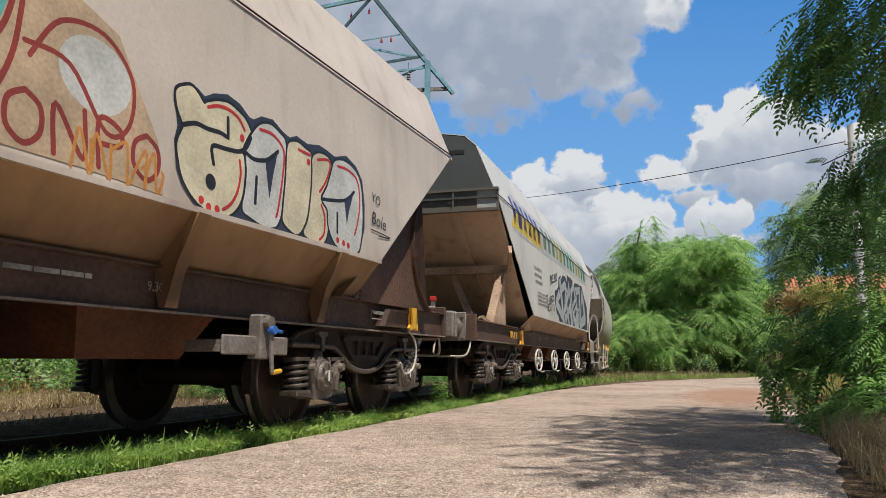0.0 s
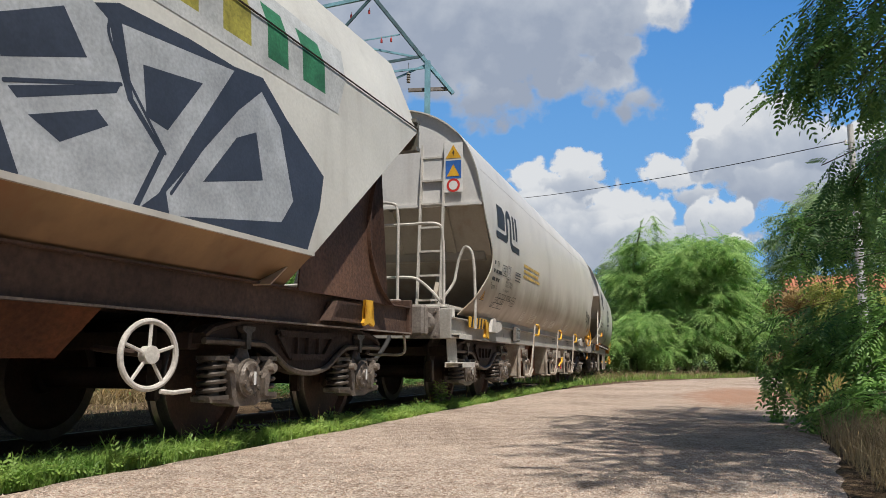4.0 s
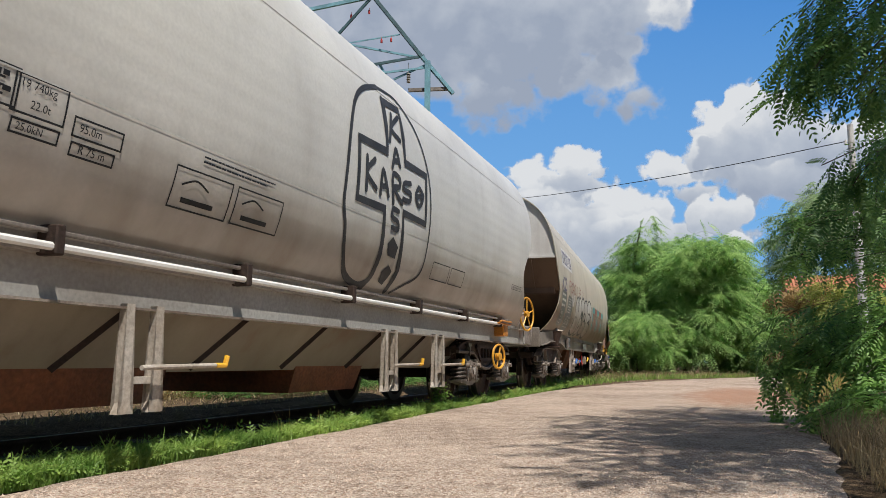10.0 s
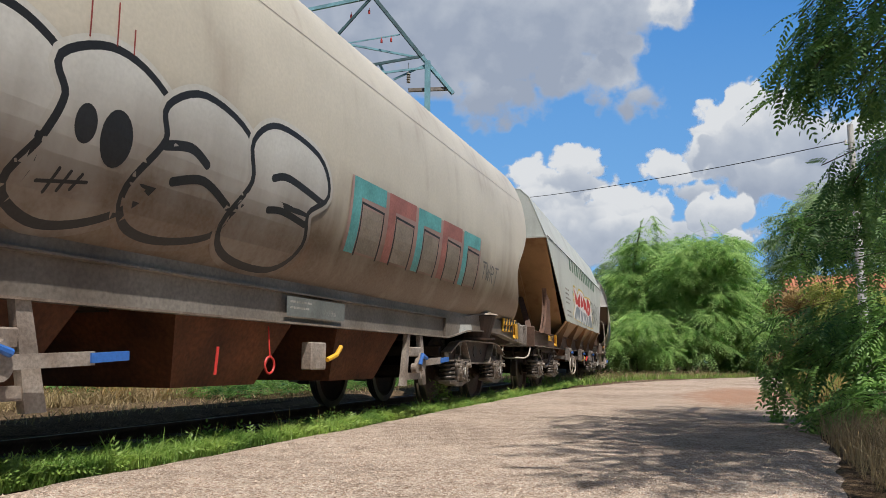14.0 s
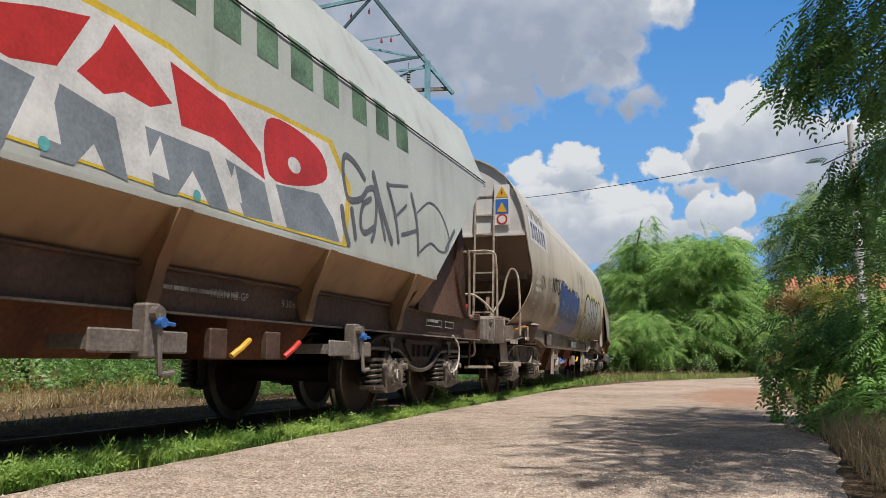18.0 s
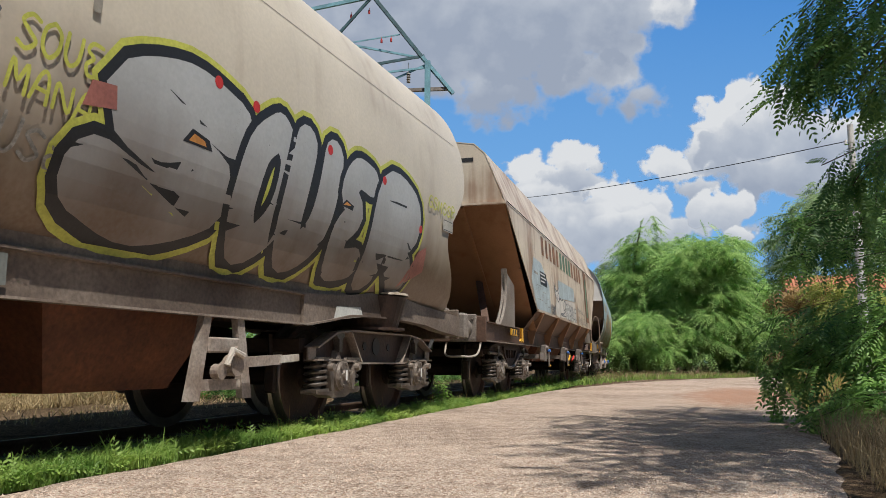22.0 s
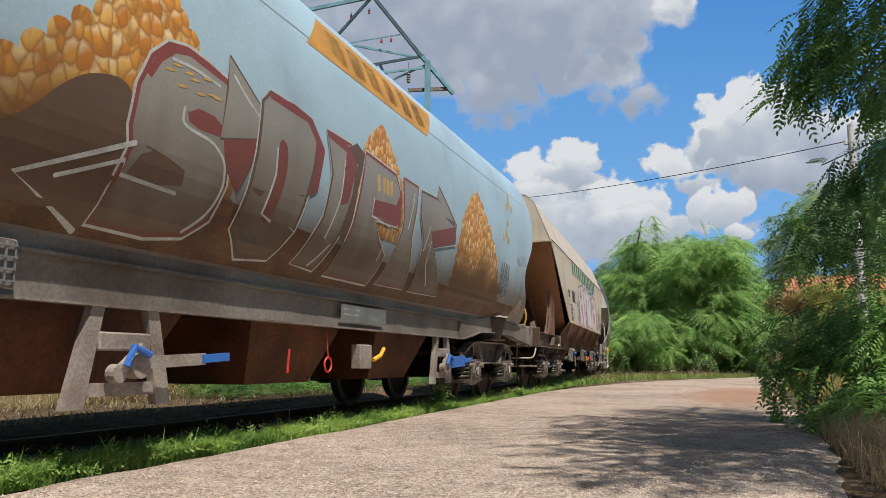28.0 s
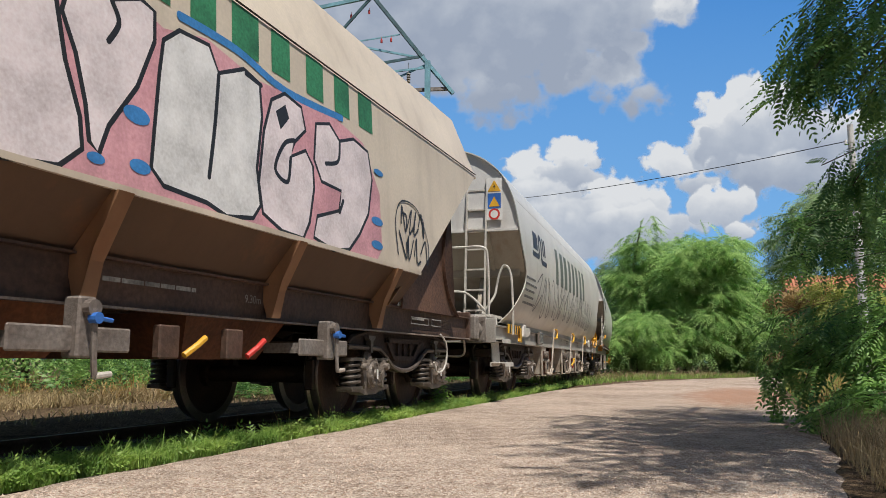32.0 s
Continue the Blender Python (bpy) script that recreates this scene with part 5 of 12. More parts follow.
    def piece(self, word, u0, u1, z0, z1, fill, outline, fat=0.33, rim=0.07, seed=1, accent=None, second=None, lean=0.0, uneven=0.06, soft=True, halo=None, cells=None):
        """Fat outlined graffiti letters, each overlapping the one before. cells: where each letter starts and ends along the side."""
        rng = random.Random(seed)
        st = (u1 - u0) / len(word)
        cells = cells or [(u0 + i * st, u0 + (i + 0.94) * st) for i in range(len(word))]
        drawn = []
        for ch, (a, b) in zip(word, cells):
            dz, f = rng.uniform(-uneven, uneven), fat * min(b - a, (z1 - z0) * 0.95) * rng.uniform(0.95, 1.05)
            zz0, zz1 = z0 + f * 0.5 + dz, z1 - f * 0.5 + dz
            drawn.append((f, [[(a + f * 0.5 + (b - a - f) * x + lean * (y - 0.5), zz0 + (zz1 - zz0) * y) for x, y in s] for s in GLYPH[ch]]))

        def coat(name, strokes, width, mat, label=""):
            self.lay(name, [q for s in strokes for q in ribbon(s, width, 5, soft)], mat, label, 0.00015, True)
        if halo is not None:
            for f, strokes in drawn:
                coat("graffiti_halo", strokes, f + 2 * rim + 0.08, halo)
        for i, (f, strokes) in enumerate(drawn):
            coat("graffiti_outline", strokes, f + 2 * rim, outline, "sprayed letter outline")
            coat("graffiti_letter", strokes, f, second if second is not None and i % 2 else fill, "sprayed fat letter")
            if accent is not None:
                coat("graffiti_line", [[(x + f * 0.2, y + f * 0.17) for x, y in s] for s in strokes], f * 0.09, accent)

    def scribble(self, pts, width, mat, name="graffiti_tag"):
        return self.lay(name, ribbon(pts, width, 6), mat, "thin sprayed tag", 0.0001, True)

    def hand(self, word, u, z, width, height, pen, mat, tilt=0.0, seed=3):
        """A word written by hand with a marker or a can."""
        rng = random.Random(seed)
        st = width / len(word)
        for i, ch in enumerate(word):
            dz, grow = rng.uniform(-0.06, 0.06) * height, rng.uniform(0.9, 1.12)
            for g in GLYPH.get(ch, ()):
                self.scribble([(u + i * st + st * 0.86 * x + 0.12 * height * y, z + dz + height * grow * y + tilt * (i + x) * st) for x, y in g], pen, mat)

    def tag(self, u0, u1, z0, z1, n, width, mat, seed):
        """A hasty illegible tag: a run of loops and strokes."""
        rng = random.Random(seed)
        for i in range(n):
            a, b = u0 + (u1 - u0) * i / n, u0 + (u1 - u0) * (i + 0.95) / n
            pts = [(rng.uniform(a, b), rng.uniform(z0, z1)) for _ in range(2)]
            pts = [(a, rng.uniform(z0, z1)), (rng.uniform(a, b), z1), (rng.uniform(a, b), z0), (b, rng.uniform(z0, z1))] + (pts[:1] if rng.random() < 0.5 else [])
            self.scribble(pts, width, mat)


def dirt_shaded(name, colour, amount=0.85, low=1.2, high=2.3):
    """Spray paint with the foot tone of the shell under it: road dirt and painted-in underside shade."""
    return wagon_paint(name, colour, (0.12, 0.064, 0.028), amount, low, high, 0.08, 0.0, 0.45)


def spray(name, colour, rough=0.5, vary=0.18):
    return material(name, colour, rough, 0.0, vary, 4.0, 45, 0.05)


P_BLACK, P_CREAM, P_GREYWHITE = spray("black_spray", (0.02, 0.02, 0.022)), spray("cream_spray", (0.68, 0.60, 0.42)), spray("grey_white_spray", (0.60, 0.60, 0.56))
P_RED, P_ORANGE, P_DARKRED = spray("red_spray", (0.55, 0.035, 0.03)), spray("orange_spray", (0.60, 0.26, 0.06)), spray("dull_red_spray", (0.30, 0.05, 0.04))
P_DULLRED, P_TAUPE = spray("dull_brick_spray", (0.40, 0.15, 0.12)), spray("taupe_spray", (0.30, 0.245, 0.19))
P_TEAL, P_PINK, P_YELLOW = spray("teal_spray", (0.13, 0.42, 0.42)), spray("pink_spray", (0.66, 0.33, 0.36)), spray("yellow_spray", (0.72, 0.50, 0.04))
P_NAVY, P_SKY = spray("navy_paint", (0.045, 0.035, 0.17)), spray("light_blue_spray", (0.05, 0.22, 0.52))
P_GREEN, P_PALEGREEN, P_OLIVE = spray("green_lettering", (0.04, 0.22, 0.10), 0.6, 0.3), spray("faded_green_lettering", (0.15, 0.25, 0.16), 0.7, 0.35), spray("yellow_green_lettering", (0.40, 0.36, 0.06), 0.6, 0.3)
P_SILVER, P_SLATE, P_WHITE = spray("silver_spray", (0.42, 0.44, 0.46), 0.4), spray("dark_slate_spray", (0.04, 0.05, 0.075)), spray("white_spray", (0.74, 0.72, 0.70))
P_RUSTPAINT, P_PALEBLUE = spray("rust_brown_paint", (0.30, 0.15, 0.08), 0.7, 0.4), spray("pale_blue_patch", (0.44, 0.52, 0.54))
P_PANEL, P_WHITEPINK, P_LIME = spray("slate_data_panel", (0.17, 0.18, 0.165)), spray("pinkish_white_spray", (0.76, 0.66, 0.66)), spray("lime_spray", (0.55, 0.56, 0.10))
P_GREYTAG, P_FADED = spray("grey_tag_spray", (0.14, 0.14, 0.15)), spray("faded_white_print", (0.40, 0.375, 0.33), 0.7, 0.4)
P_PRINT = spray("white_panel_print", (0.58, 0.56, 0.50), 0.7, 0.25)
P_TAGBLUE = spray("faded_indigo_spray", (0.16, 0.15, 0.24))
P_LINE = spray("pale_blue_line_spray", (0.20, 0.34, 0.55))
P_CORN, P_CORN2 = spray("maize_orange", (0.62, 0.30, 0.05)), spray("maize_yellow", (0.74, 0.46, 0.12))


def paint_first():
    s = Side(W[0], HOPPER_SIDE)
    s.lay("graffiti_patch", [[(-0.8, 1.52), (0.9, 1.52), (1.45, 1.5), (1.4, 1.8), (1.1, 2.3), (0.5, 2.5), (-0.8, 2.5)]], spray("faint_orange_spray", (0.55, 0.40, 0.26)), "faint orange sprayed ground")
    s.lay("graffiti_patch", [[(-0.8, 1.75), (0.32, 1.85), (0.44, 2.25), (0.35, 2.7), (-0.8, 2.7)]], P_TEAL, "teal sprayed patch")
    s.lay("graffiti_patch", [oval(0.95, 2.02, 0.24, 0.20)], P_GREYWHITE)
    s.scribble([(0.55, 1.98), (0.72, 2.22), (1.0, 2.26), (1.2, 2.08), (1.18, 1.82), (1.02, 1.74), (0.78, 2.02), (0.52, 2.04)], 0.028, P_DARKRED)
    s.scribble([(0.30, 1.9), (0.42, 2.1), (0.52, 2.5), (0.47, 2.0), (0.36, 1.72)], 0.03, P_DARKRED)
    for k, ch in enumerate("ONPO"):
        for g in GLYPH[ch]:
            s.scribble([(0.42 + k * 0.26 + 0.22 * x, 1.55 + 0.26 * y) for x, y in g], 0.03, P_DARKRED)
    s.tag(0.8, 1.45, 1.5, 1.72, 5, 0.02, P_ORANGE, 4)
    s.lay("graffiti_ground", [[(1.54, 2.18), (1.64, 2.22), (1.74, 2.23), (1.81, 2.20), (1.90, 2.25), (2.04, 2.29), (2.17, 2.27), (2.28, 2.21), (2.33, 2.21), (2.42, 2.26), (2.56, 2.28), (2.69, 2.23), (2.78, 2.21), (2.88, 2.25), (3.04, 2.23), (3.22, 2.27), (3.34, 2.26), (3.47, 2.24), (3.67, 2.30), (3.85, 2.25), (3.96, 2.15), (3.99, 1.94), (3.97, 1.72), (3.88, 1.54), (3.80, 1.475), (3.30, 1.475), (2.65, 1.475), (2.06, 1.49), (1.74, 1.475), (1.60, 1.59), (1.55, 1.68), (1.53, 1.85), (1.56, 1.94), (1.54, 2.07)]], P_SLATE, "black ground behind the letters")
    s.blob([(1.55, 2.15), (1.62, 2.20), (1.69, 2.22), (1.75, 2.19), (1.80, 2.15), (1.84, 2.17), (1.94, 2.21), (2.06, 2.23), (2.18, 2.20), (2.24, 2.17), (2.29, 2.11), (2.28, 2.05), (2.22, 1.99), (2.16, 1.95), (2.20, 1.93), (2.23, 1.87), (2.23, 1.77), (2.19, 1.66), (2.14, 1.57), (2.05, 1.50), (1.93, 1.475), (1.81, 1.49), (1.70, 1.54), (1.61, 1.63), (1.57, 1.74), (1.56, 1.84), (1.60, 1.92), (1.61, 1.96), (1.56, 2.05)], P_CREAM, P_BLACK, 0.022)
    s.blob([(2.22, 1.97), (2.30, 2.09), (2.40, 2.19), (2.53, 2.23), (2.65, 2.20), (2.72, 2.16), (2.72, 2.02), (2.69, 1.84), (2.67, 1.70), (2.63, 1.58), (2.57, 1.51), (2.44, 1.49), (2.29, 1.52), (2.19, 1.56), (2.22, 1.69), (2.24, 1.82), (2.23, 1.93)], P_GREYWHITE, P_BLACK, 0.022)
    s.blob([(2.77, 2.16), (2.88, 2.20), (3.01, 2.18), (3.09, 2.15), (3.08, 1.99), (3.05, 1.83), (3.01, 1.68), (2.94, 1.56), (2.85, 1.50), (2.75, 1.52), (2.67, 1.57), (2.68, 1.67), (2.72, 1.88), (2.74, 2.06)], P_CREAM, P_BLACK, 0.022)
    s.blob([(3.11, 2.14), (3.21, 2.20), (3.35, 2.20), (3.40, 2.13), (3.35, 1.98), (3.22, 1.86), (3.30, 1.76), (3.32, 1.63), (3.27, 1.52), (3.18, 1.475), (3.04, 1.49), (2.95, 1.53), (3.02, 1.64), (3.08, 1.87), (3.10, 2.03)], P_CREAM, P_BLACK, 0.022)
    s.blob([(3.40, 2.09), (3.47, 2.20), (3.64, 2.24), (3.81, 2.21), (3.91, 2.13), (3.94, 1.97), (3.93, 1.76), (3.87, 1.56), (3.79, 1.49), (3.58, 1.475), (3.42, 1.52), (3.33, 1.64), (3.32, 1.77), (3.24, 1.84), (3.33, 1.96)], P_GREYWHITE, P_BLACK, 0.022)
    s.lay("graffiti_hole", [[(2.46, 1.94), (2.62, 2.06), (2.56, 1.89), (2.50, 1.69)]], P_SLATE, "dark slit of the letter", 0.0002)
    s.lay("graffiti_hole", [[(3.61, 1.89), (3.79, 2.01), (3.69, 1.83), (3.64, 1.70)]], P_SLATE, "dark slit of the letter", 0.0002)
    for a in [[(1.61, 1.96), (1.72, 2.00), (1.84, 2.00), (1.96, 2.01), (2.03, 2.00)], [(2.04, 2.00), (2.04, 2.13)], [(1.89, 1.79), (1.88, 1.90), (2.02, 1.92), (2.16, 1.94), (2.24, 1.99), (2.29, 2.07)], [(2.21, 1.96), (2.32, 1.93), (2.47, 1.96), (2.58, 2.03), (2.62, 2.06)], [(2.35, 1.81), (2.33, 1.63)], [(3.23, 1.84), (3.39, 1.86), (3.63, 1.91), (3.79, 2.01)], [(3.48, 1.77), (3.47, 1.61)]]:
        s.scribble(a, 0.03, P_BLACK, "graffiti_line")
    for a in [[(1.84, 2.14), (1.94, 2.18), (2.06, 2.19), (2.16, 2.16), (2.22, 2.10)], [(2.16, 1.88), (2.17, 1.79), (2.13, 1.66), (2.06, 1.57), (1.98, 1.52)], [(2.40, 2.16), (2.54, 2.17), (2.65, 2.13), (2.70, 2.06), (2.67, 1.87), (2.61, 1.65), (2.58, 1.58)], [(2.90, 2.15), (3.07, 2.15)], [(3.18, 2.14), (3.34, 2.18), (3.38, 2.13), (3.30, 1.99), (3.20, 1.89)], [(3.22, 1.79), (3.27, 1.70), (3.25, 1.57), (3.18, 1.51)], [(3.51, 2.17), (3.70, 2.18), (3.86, 2.12), (3.89, 1.92), (3.83, 1.74), (3.77, 1.64)]]:
        s.scribble(a, 0.022, P_RED, "graffiti_line")
    s.lay("graffiti_dot", [oval(1.86, 1.67, 0.05)], P_BLACK)
    s.lay("graffiti_dot", [oval(1.77, 1.54, 0.025)], P_RED)
    s.lay("graffiti_dot", [oval(1.84, 1.51, 0.025)], P_RED)
    s.lay("graffiti_dot", [oval(1.92, 1.51, 0.025)], P_RED)
    s.lay("graffiti_dot", [oval(2.19, 2.04, 0.025)], P_RED)
    s.lay("graffiti_dot", [oval(3.47, 1.55, 0.025)], P_RED)
    s.lay("graffiti_dot", [oval(3.04, 2.09, 0.025)], P_RED)
    s.lay("graffiti_dot", [oval(3.57, 1.54, 0.025)], P_RED)
    s.lay("graffiti_dot", [oval(3.65, 1.53, 0.025)], P_RED)
    s.text("YO", 4.12, 2.0, 0.13, P_BLACK, 0.2, tilt=-0.1, name="graffiti_tag")
    s.text("Bole", 4.1, 1.8, 0.17, P_BLACK, 0.2, tilt=-0.1, name="graffiti_tag")
    s.scribble([(4.1, 1.74), (4.5, 1.72), (4.25, 1.7)], 0.012, P_BLACK)


def paint_second():
    s = Side(W[1], hopper_section(1.38))
    s.lay("grey_band", [[(-4.85, 2.62), (4.6, 2.62), (4.9, 3.3), (-4.5, 3.3)]], spray("light_grey_band", (0.52, 0.53, 0.52)), "pale grey painted band")
    s.lay("name_panel", [[(-4.95, 2.68), (-2.3, 2.66), (-2.3, 3.02), (-4.7, 2.95)]], P_YELLOW, "bright yellow name panel")
    s.blocks(-4.85, -2.3, 2.74, 3.2, 6, [P_NAVY], 2, label="navy blue company lettering")
    s.blocks(-2.1, 4.5, 2.72, 3.16, 13, [P_PALEGREEN, P_OLIVE, P_GREEN, P_GREEN, P_OLIVE, P_GREEN], 3, label="green and yellow company lettering")
    s.lay("graffiti_ground", [[(-1.20, 1.81), (-1.11, 1.89), (-1.08, 2.00), (-1.00, 2.03), (-0.81, 2.04), (-0.54, 2.15), (-0.49, 2.25), (-0.44, 2.32), (-0.12, 2.42), (-0.09, 2.33), (0.19, 2.45), (0.61, 2.47), (0.76, 2.36), (0.93, 2.55), (1.18, 2.52), (1.47, 2.53), (1.83, 2.49), (1.99, 2.40), (2.17, 2.48), (2.75, 2.51), (3.18, 2.50), (3.51, 2.54), (3.82, 2.32), (4.16, 2.12), (4.33, 2.02), (4.25, 1.74), (4.05, 1.39), (3.53, 1.39), (1.91, 1.39), (0.65, 1.39), (-0.17, 1.39), (-0.34, 1.39), (-0.58, 1.39), (-0.76, 1.39), (-0.83, 1.52), (-0.91, 1.53), (-1.03, 1.55), (-1.07, 1.63), (-1.12, 1.71)]], P_SLATE, "dark slate graffiti ground")
    s.lay("graffiti_letter", [[(-1.06, 1.82), (-0.49, 2.10), (-0.35, 1.93), (-0.71, 1.81), (-0.29, 1.66), (-0.34, 1.92), (-0.39, 2.29), (-0.13, 2.37), (-0.11, 2.21), (0.51, 2.37), (0.75, 2.17), (0.00, 1.67), (0.45, 2.17), (-0.09, 2.05), (-0.02, 1.39), (-0.15, 1.39), (-1.06, 1.69)]], P_SILVER, "sprayed silver letter")
    s.lay("graffiti_letter", [[(0.00, 1.67), (0.31, 1.87), (1.13, 2.41), (1.23, 1.95), (1.31, 1.39), (1.00, 1.39), (0.93, 1.69), (0.65, 1.60), (0.77, 1.39), (0.58, 1.39), (0.49, 1.55), (0.14, 1.39), (-0.01, 1.63)]], P_SILVER, "sprayed silver letter")
    s.lay("graffiti_letter", [[(1.24, 2.27), (1.40, 2.25), (1.83, 2.49), (2.10, 2.35), (2.14, 2.20), (2.24, 1.96), (2.48, 1.74), (2.28, 1.39), (1.60, 1.39), (1.49, 1.63), (1.36, 1.39), (1.30, 1.92)]], P_SILVER, "sprayed silver letter")
    s.lay("graffiti_letter", [[(2.19, 2.37), (3.18, 2.47), (2.75, 1.89), (2.48, 1.50), (2.33, 1.39), (2.53, 1.74), (2.28, 1.98)]], P_SILVER, "sprayed silver letter")
    s.lay("graffiti_letter", [[(3.49, 2.43), (3.72, 2.24), (3.87, 1.73), (3.71, 1.55), (2.57, 1.39), (2.54, 1.52), (3.22, 2.21)]], P_SILVER, "sprayed silver letter")
    s.lay("graffiti_hole", [[(0.59, 1.86), (1.03, 2.09), (1.08, 1.92), (0.62, 1.76)]], P_SLATE, "dark gap of the letter", 0.0002)
    s.lay("graffiti_hole", [[(0.17, 1.63), (0.37, 1.74), (0.44, 1.68), (0.19, 1.59)]], P_SLATE, "dark gap of the letter", 0.0002)
    s.lay("graffiti_hole", [[(1.42, 2.09), (1.81, 2.30), (1.96, 2.09), (1.48, 1.91)]], P_SLATE, "dark gap of the letter", 0.0002)
    s.lay("graffiti_hole", [[(1.52, 1.79), (2.19, 2.03), (2.16, 1.97), (1.57, 1.75)]], P_SLATE, "dark gap of the letter", 0.0002)
    s.lay("graffiti_hole", [[(1.63, 1.69), (2.03, 1.84), (2.11, 1.78), (1.81, 1.61)]], P_SLATE, "dark gap of the letter", 0.0002)
    s.lay("graffiti_hole", [[(2.35, 2.20), (2.86, 2.27), (2.55, 1.88), (2.38, 1.91)]], P_SLATE, "dark gap of the letter", 0.0002)
    s.lay("graffiti_hole", [[(3.20, 2.02), (3.42, 2.12), (3.49, 1.80), (2.86, 1.65)]], P_SLATE, "dark gap of the letter", 0.0002)
    for a in [[(0.00, 1.67), (0.15, 1.83), (0.75, 2.17)], [(1.24, 2.27), (1.30, 1.92), (1.36, 1.39)], [(2.10, 2.35), (2.14, 2.20), (2.53, 1.74)], [(1.50, 1.81), (2.19, 2.03)], [(3.24, 2.33), (2.58, 1.52)]]:
        s.scribble(a, 0.022, P_SLATE, "graffiti_line")
    s.hand("FREE", -1.60, 2.08, 0.48, 0.16, 0.03, P_BLACK, 0.2)
    s.hand("SEX!", -1.05, 2.18, 0.44, 0.15, 0.03, P_BLACK, 0.2)
    s.hand("22", -2.2, 1.70, 0.2, 0.12, 0.022, P_BLACK, 0.1)
    s.hand("NERDO", -1.88, 1.69, 0.62, 0.12, 0.022, P_BLACK, 0.15)
    s.hand("WEST", -2.15, 1.52, 0.50, 0.14, 0.024, P_BLACK, 0.1)
    s.hand("TCR", -1.56, 1.55, 0.32, 0.14, 0.016, P_GREYTAG, 0.1)
    s.scribble([(-1.50, 1.50), (-1.38, 1.51), (-1.42, 1.46), (-1.48, 1.43)], 0.014, P_GREYTAG)
    s.bars(-3.2, 2.26, 0.75, 0.36, 3, P_FADED, 2)
    s.bars(-3.1, 1.82, 1.1, 0.26, 4, P_FADED, 3)


P_PALEPLATE = spray("pale_plate_print", (0.52, 0.49, 0.43))
P_SIGN = spray("orange_sign", (0.72, 0.36, 0.03))


def warning_sign(s, u, z, w, h):
    """A yellow triangle with a black rim and a pictogram that cannot be made out."""
    s.lay("warning_sign", [[(u, z), (u + w, z), (u + w * 0.5, z + h)]], P_BLACK, "black rim of the warning triangle")
    s.lay("warning_sign", [[(u + w * 0.09, z + h * 0.06), (u + w * 0.91, z + h * 0.06), (u + w * 0.5, z + h * 0.88)]], P_SIGN, "orange warning triangle")
    s.lay("pictogram", [[(u + w * 0.32, z + h * 0.14), (u + w * 0.66, z + h * 0.14), (u + w * 0.60, z + h * 0.34), (u + w * 0.52, z + h * 0.55), (u + w * 0.44, z + h * 0.34)]], P_BLACK)


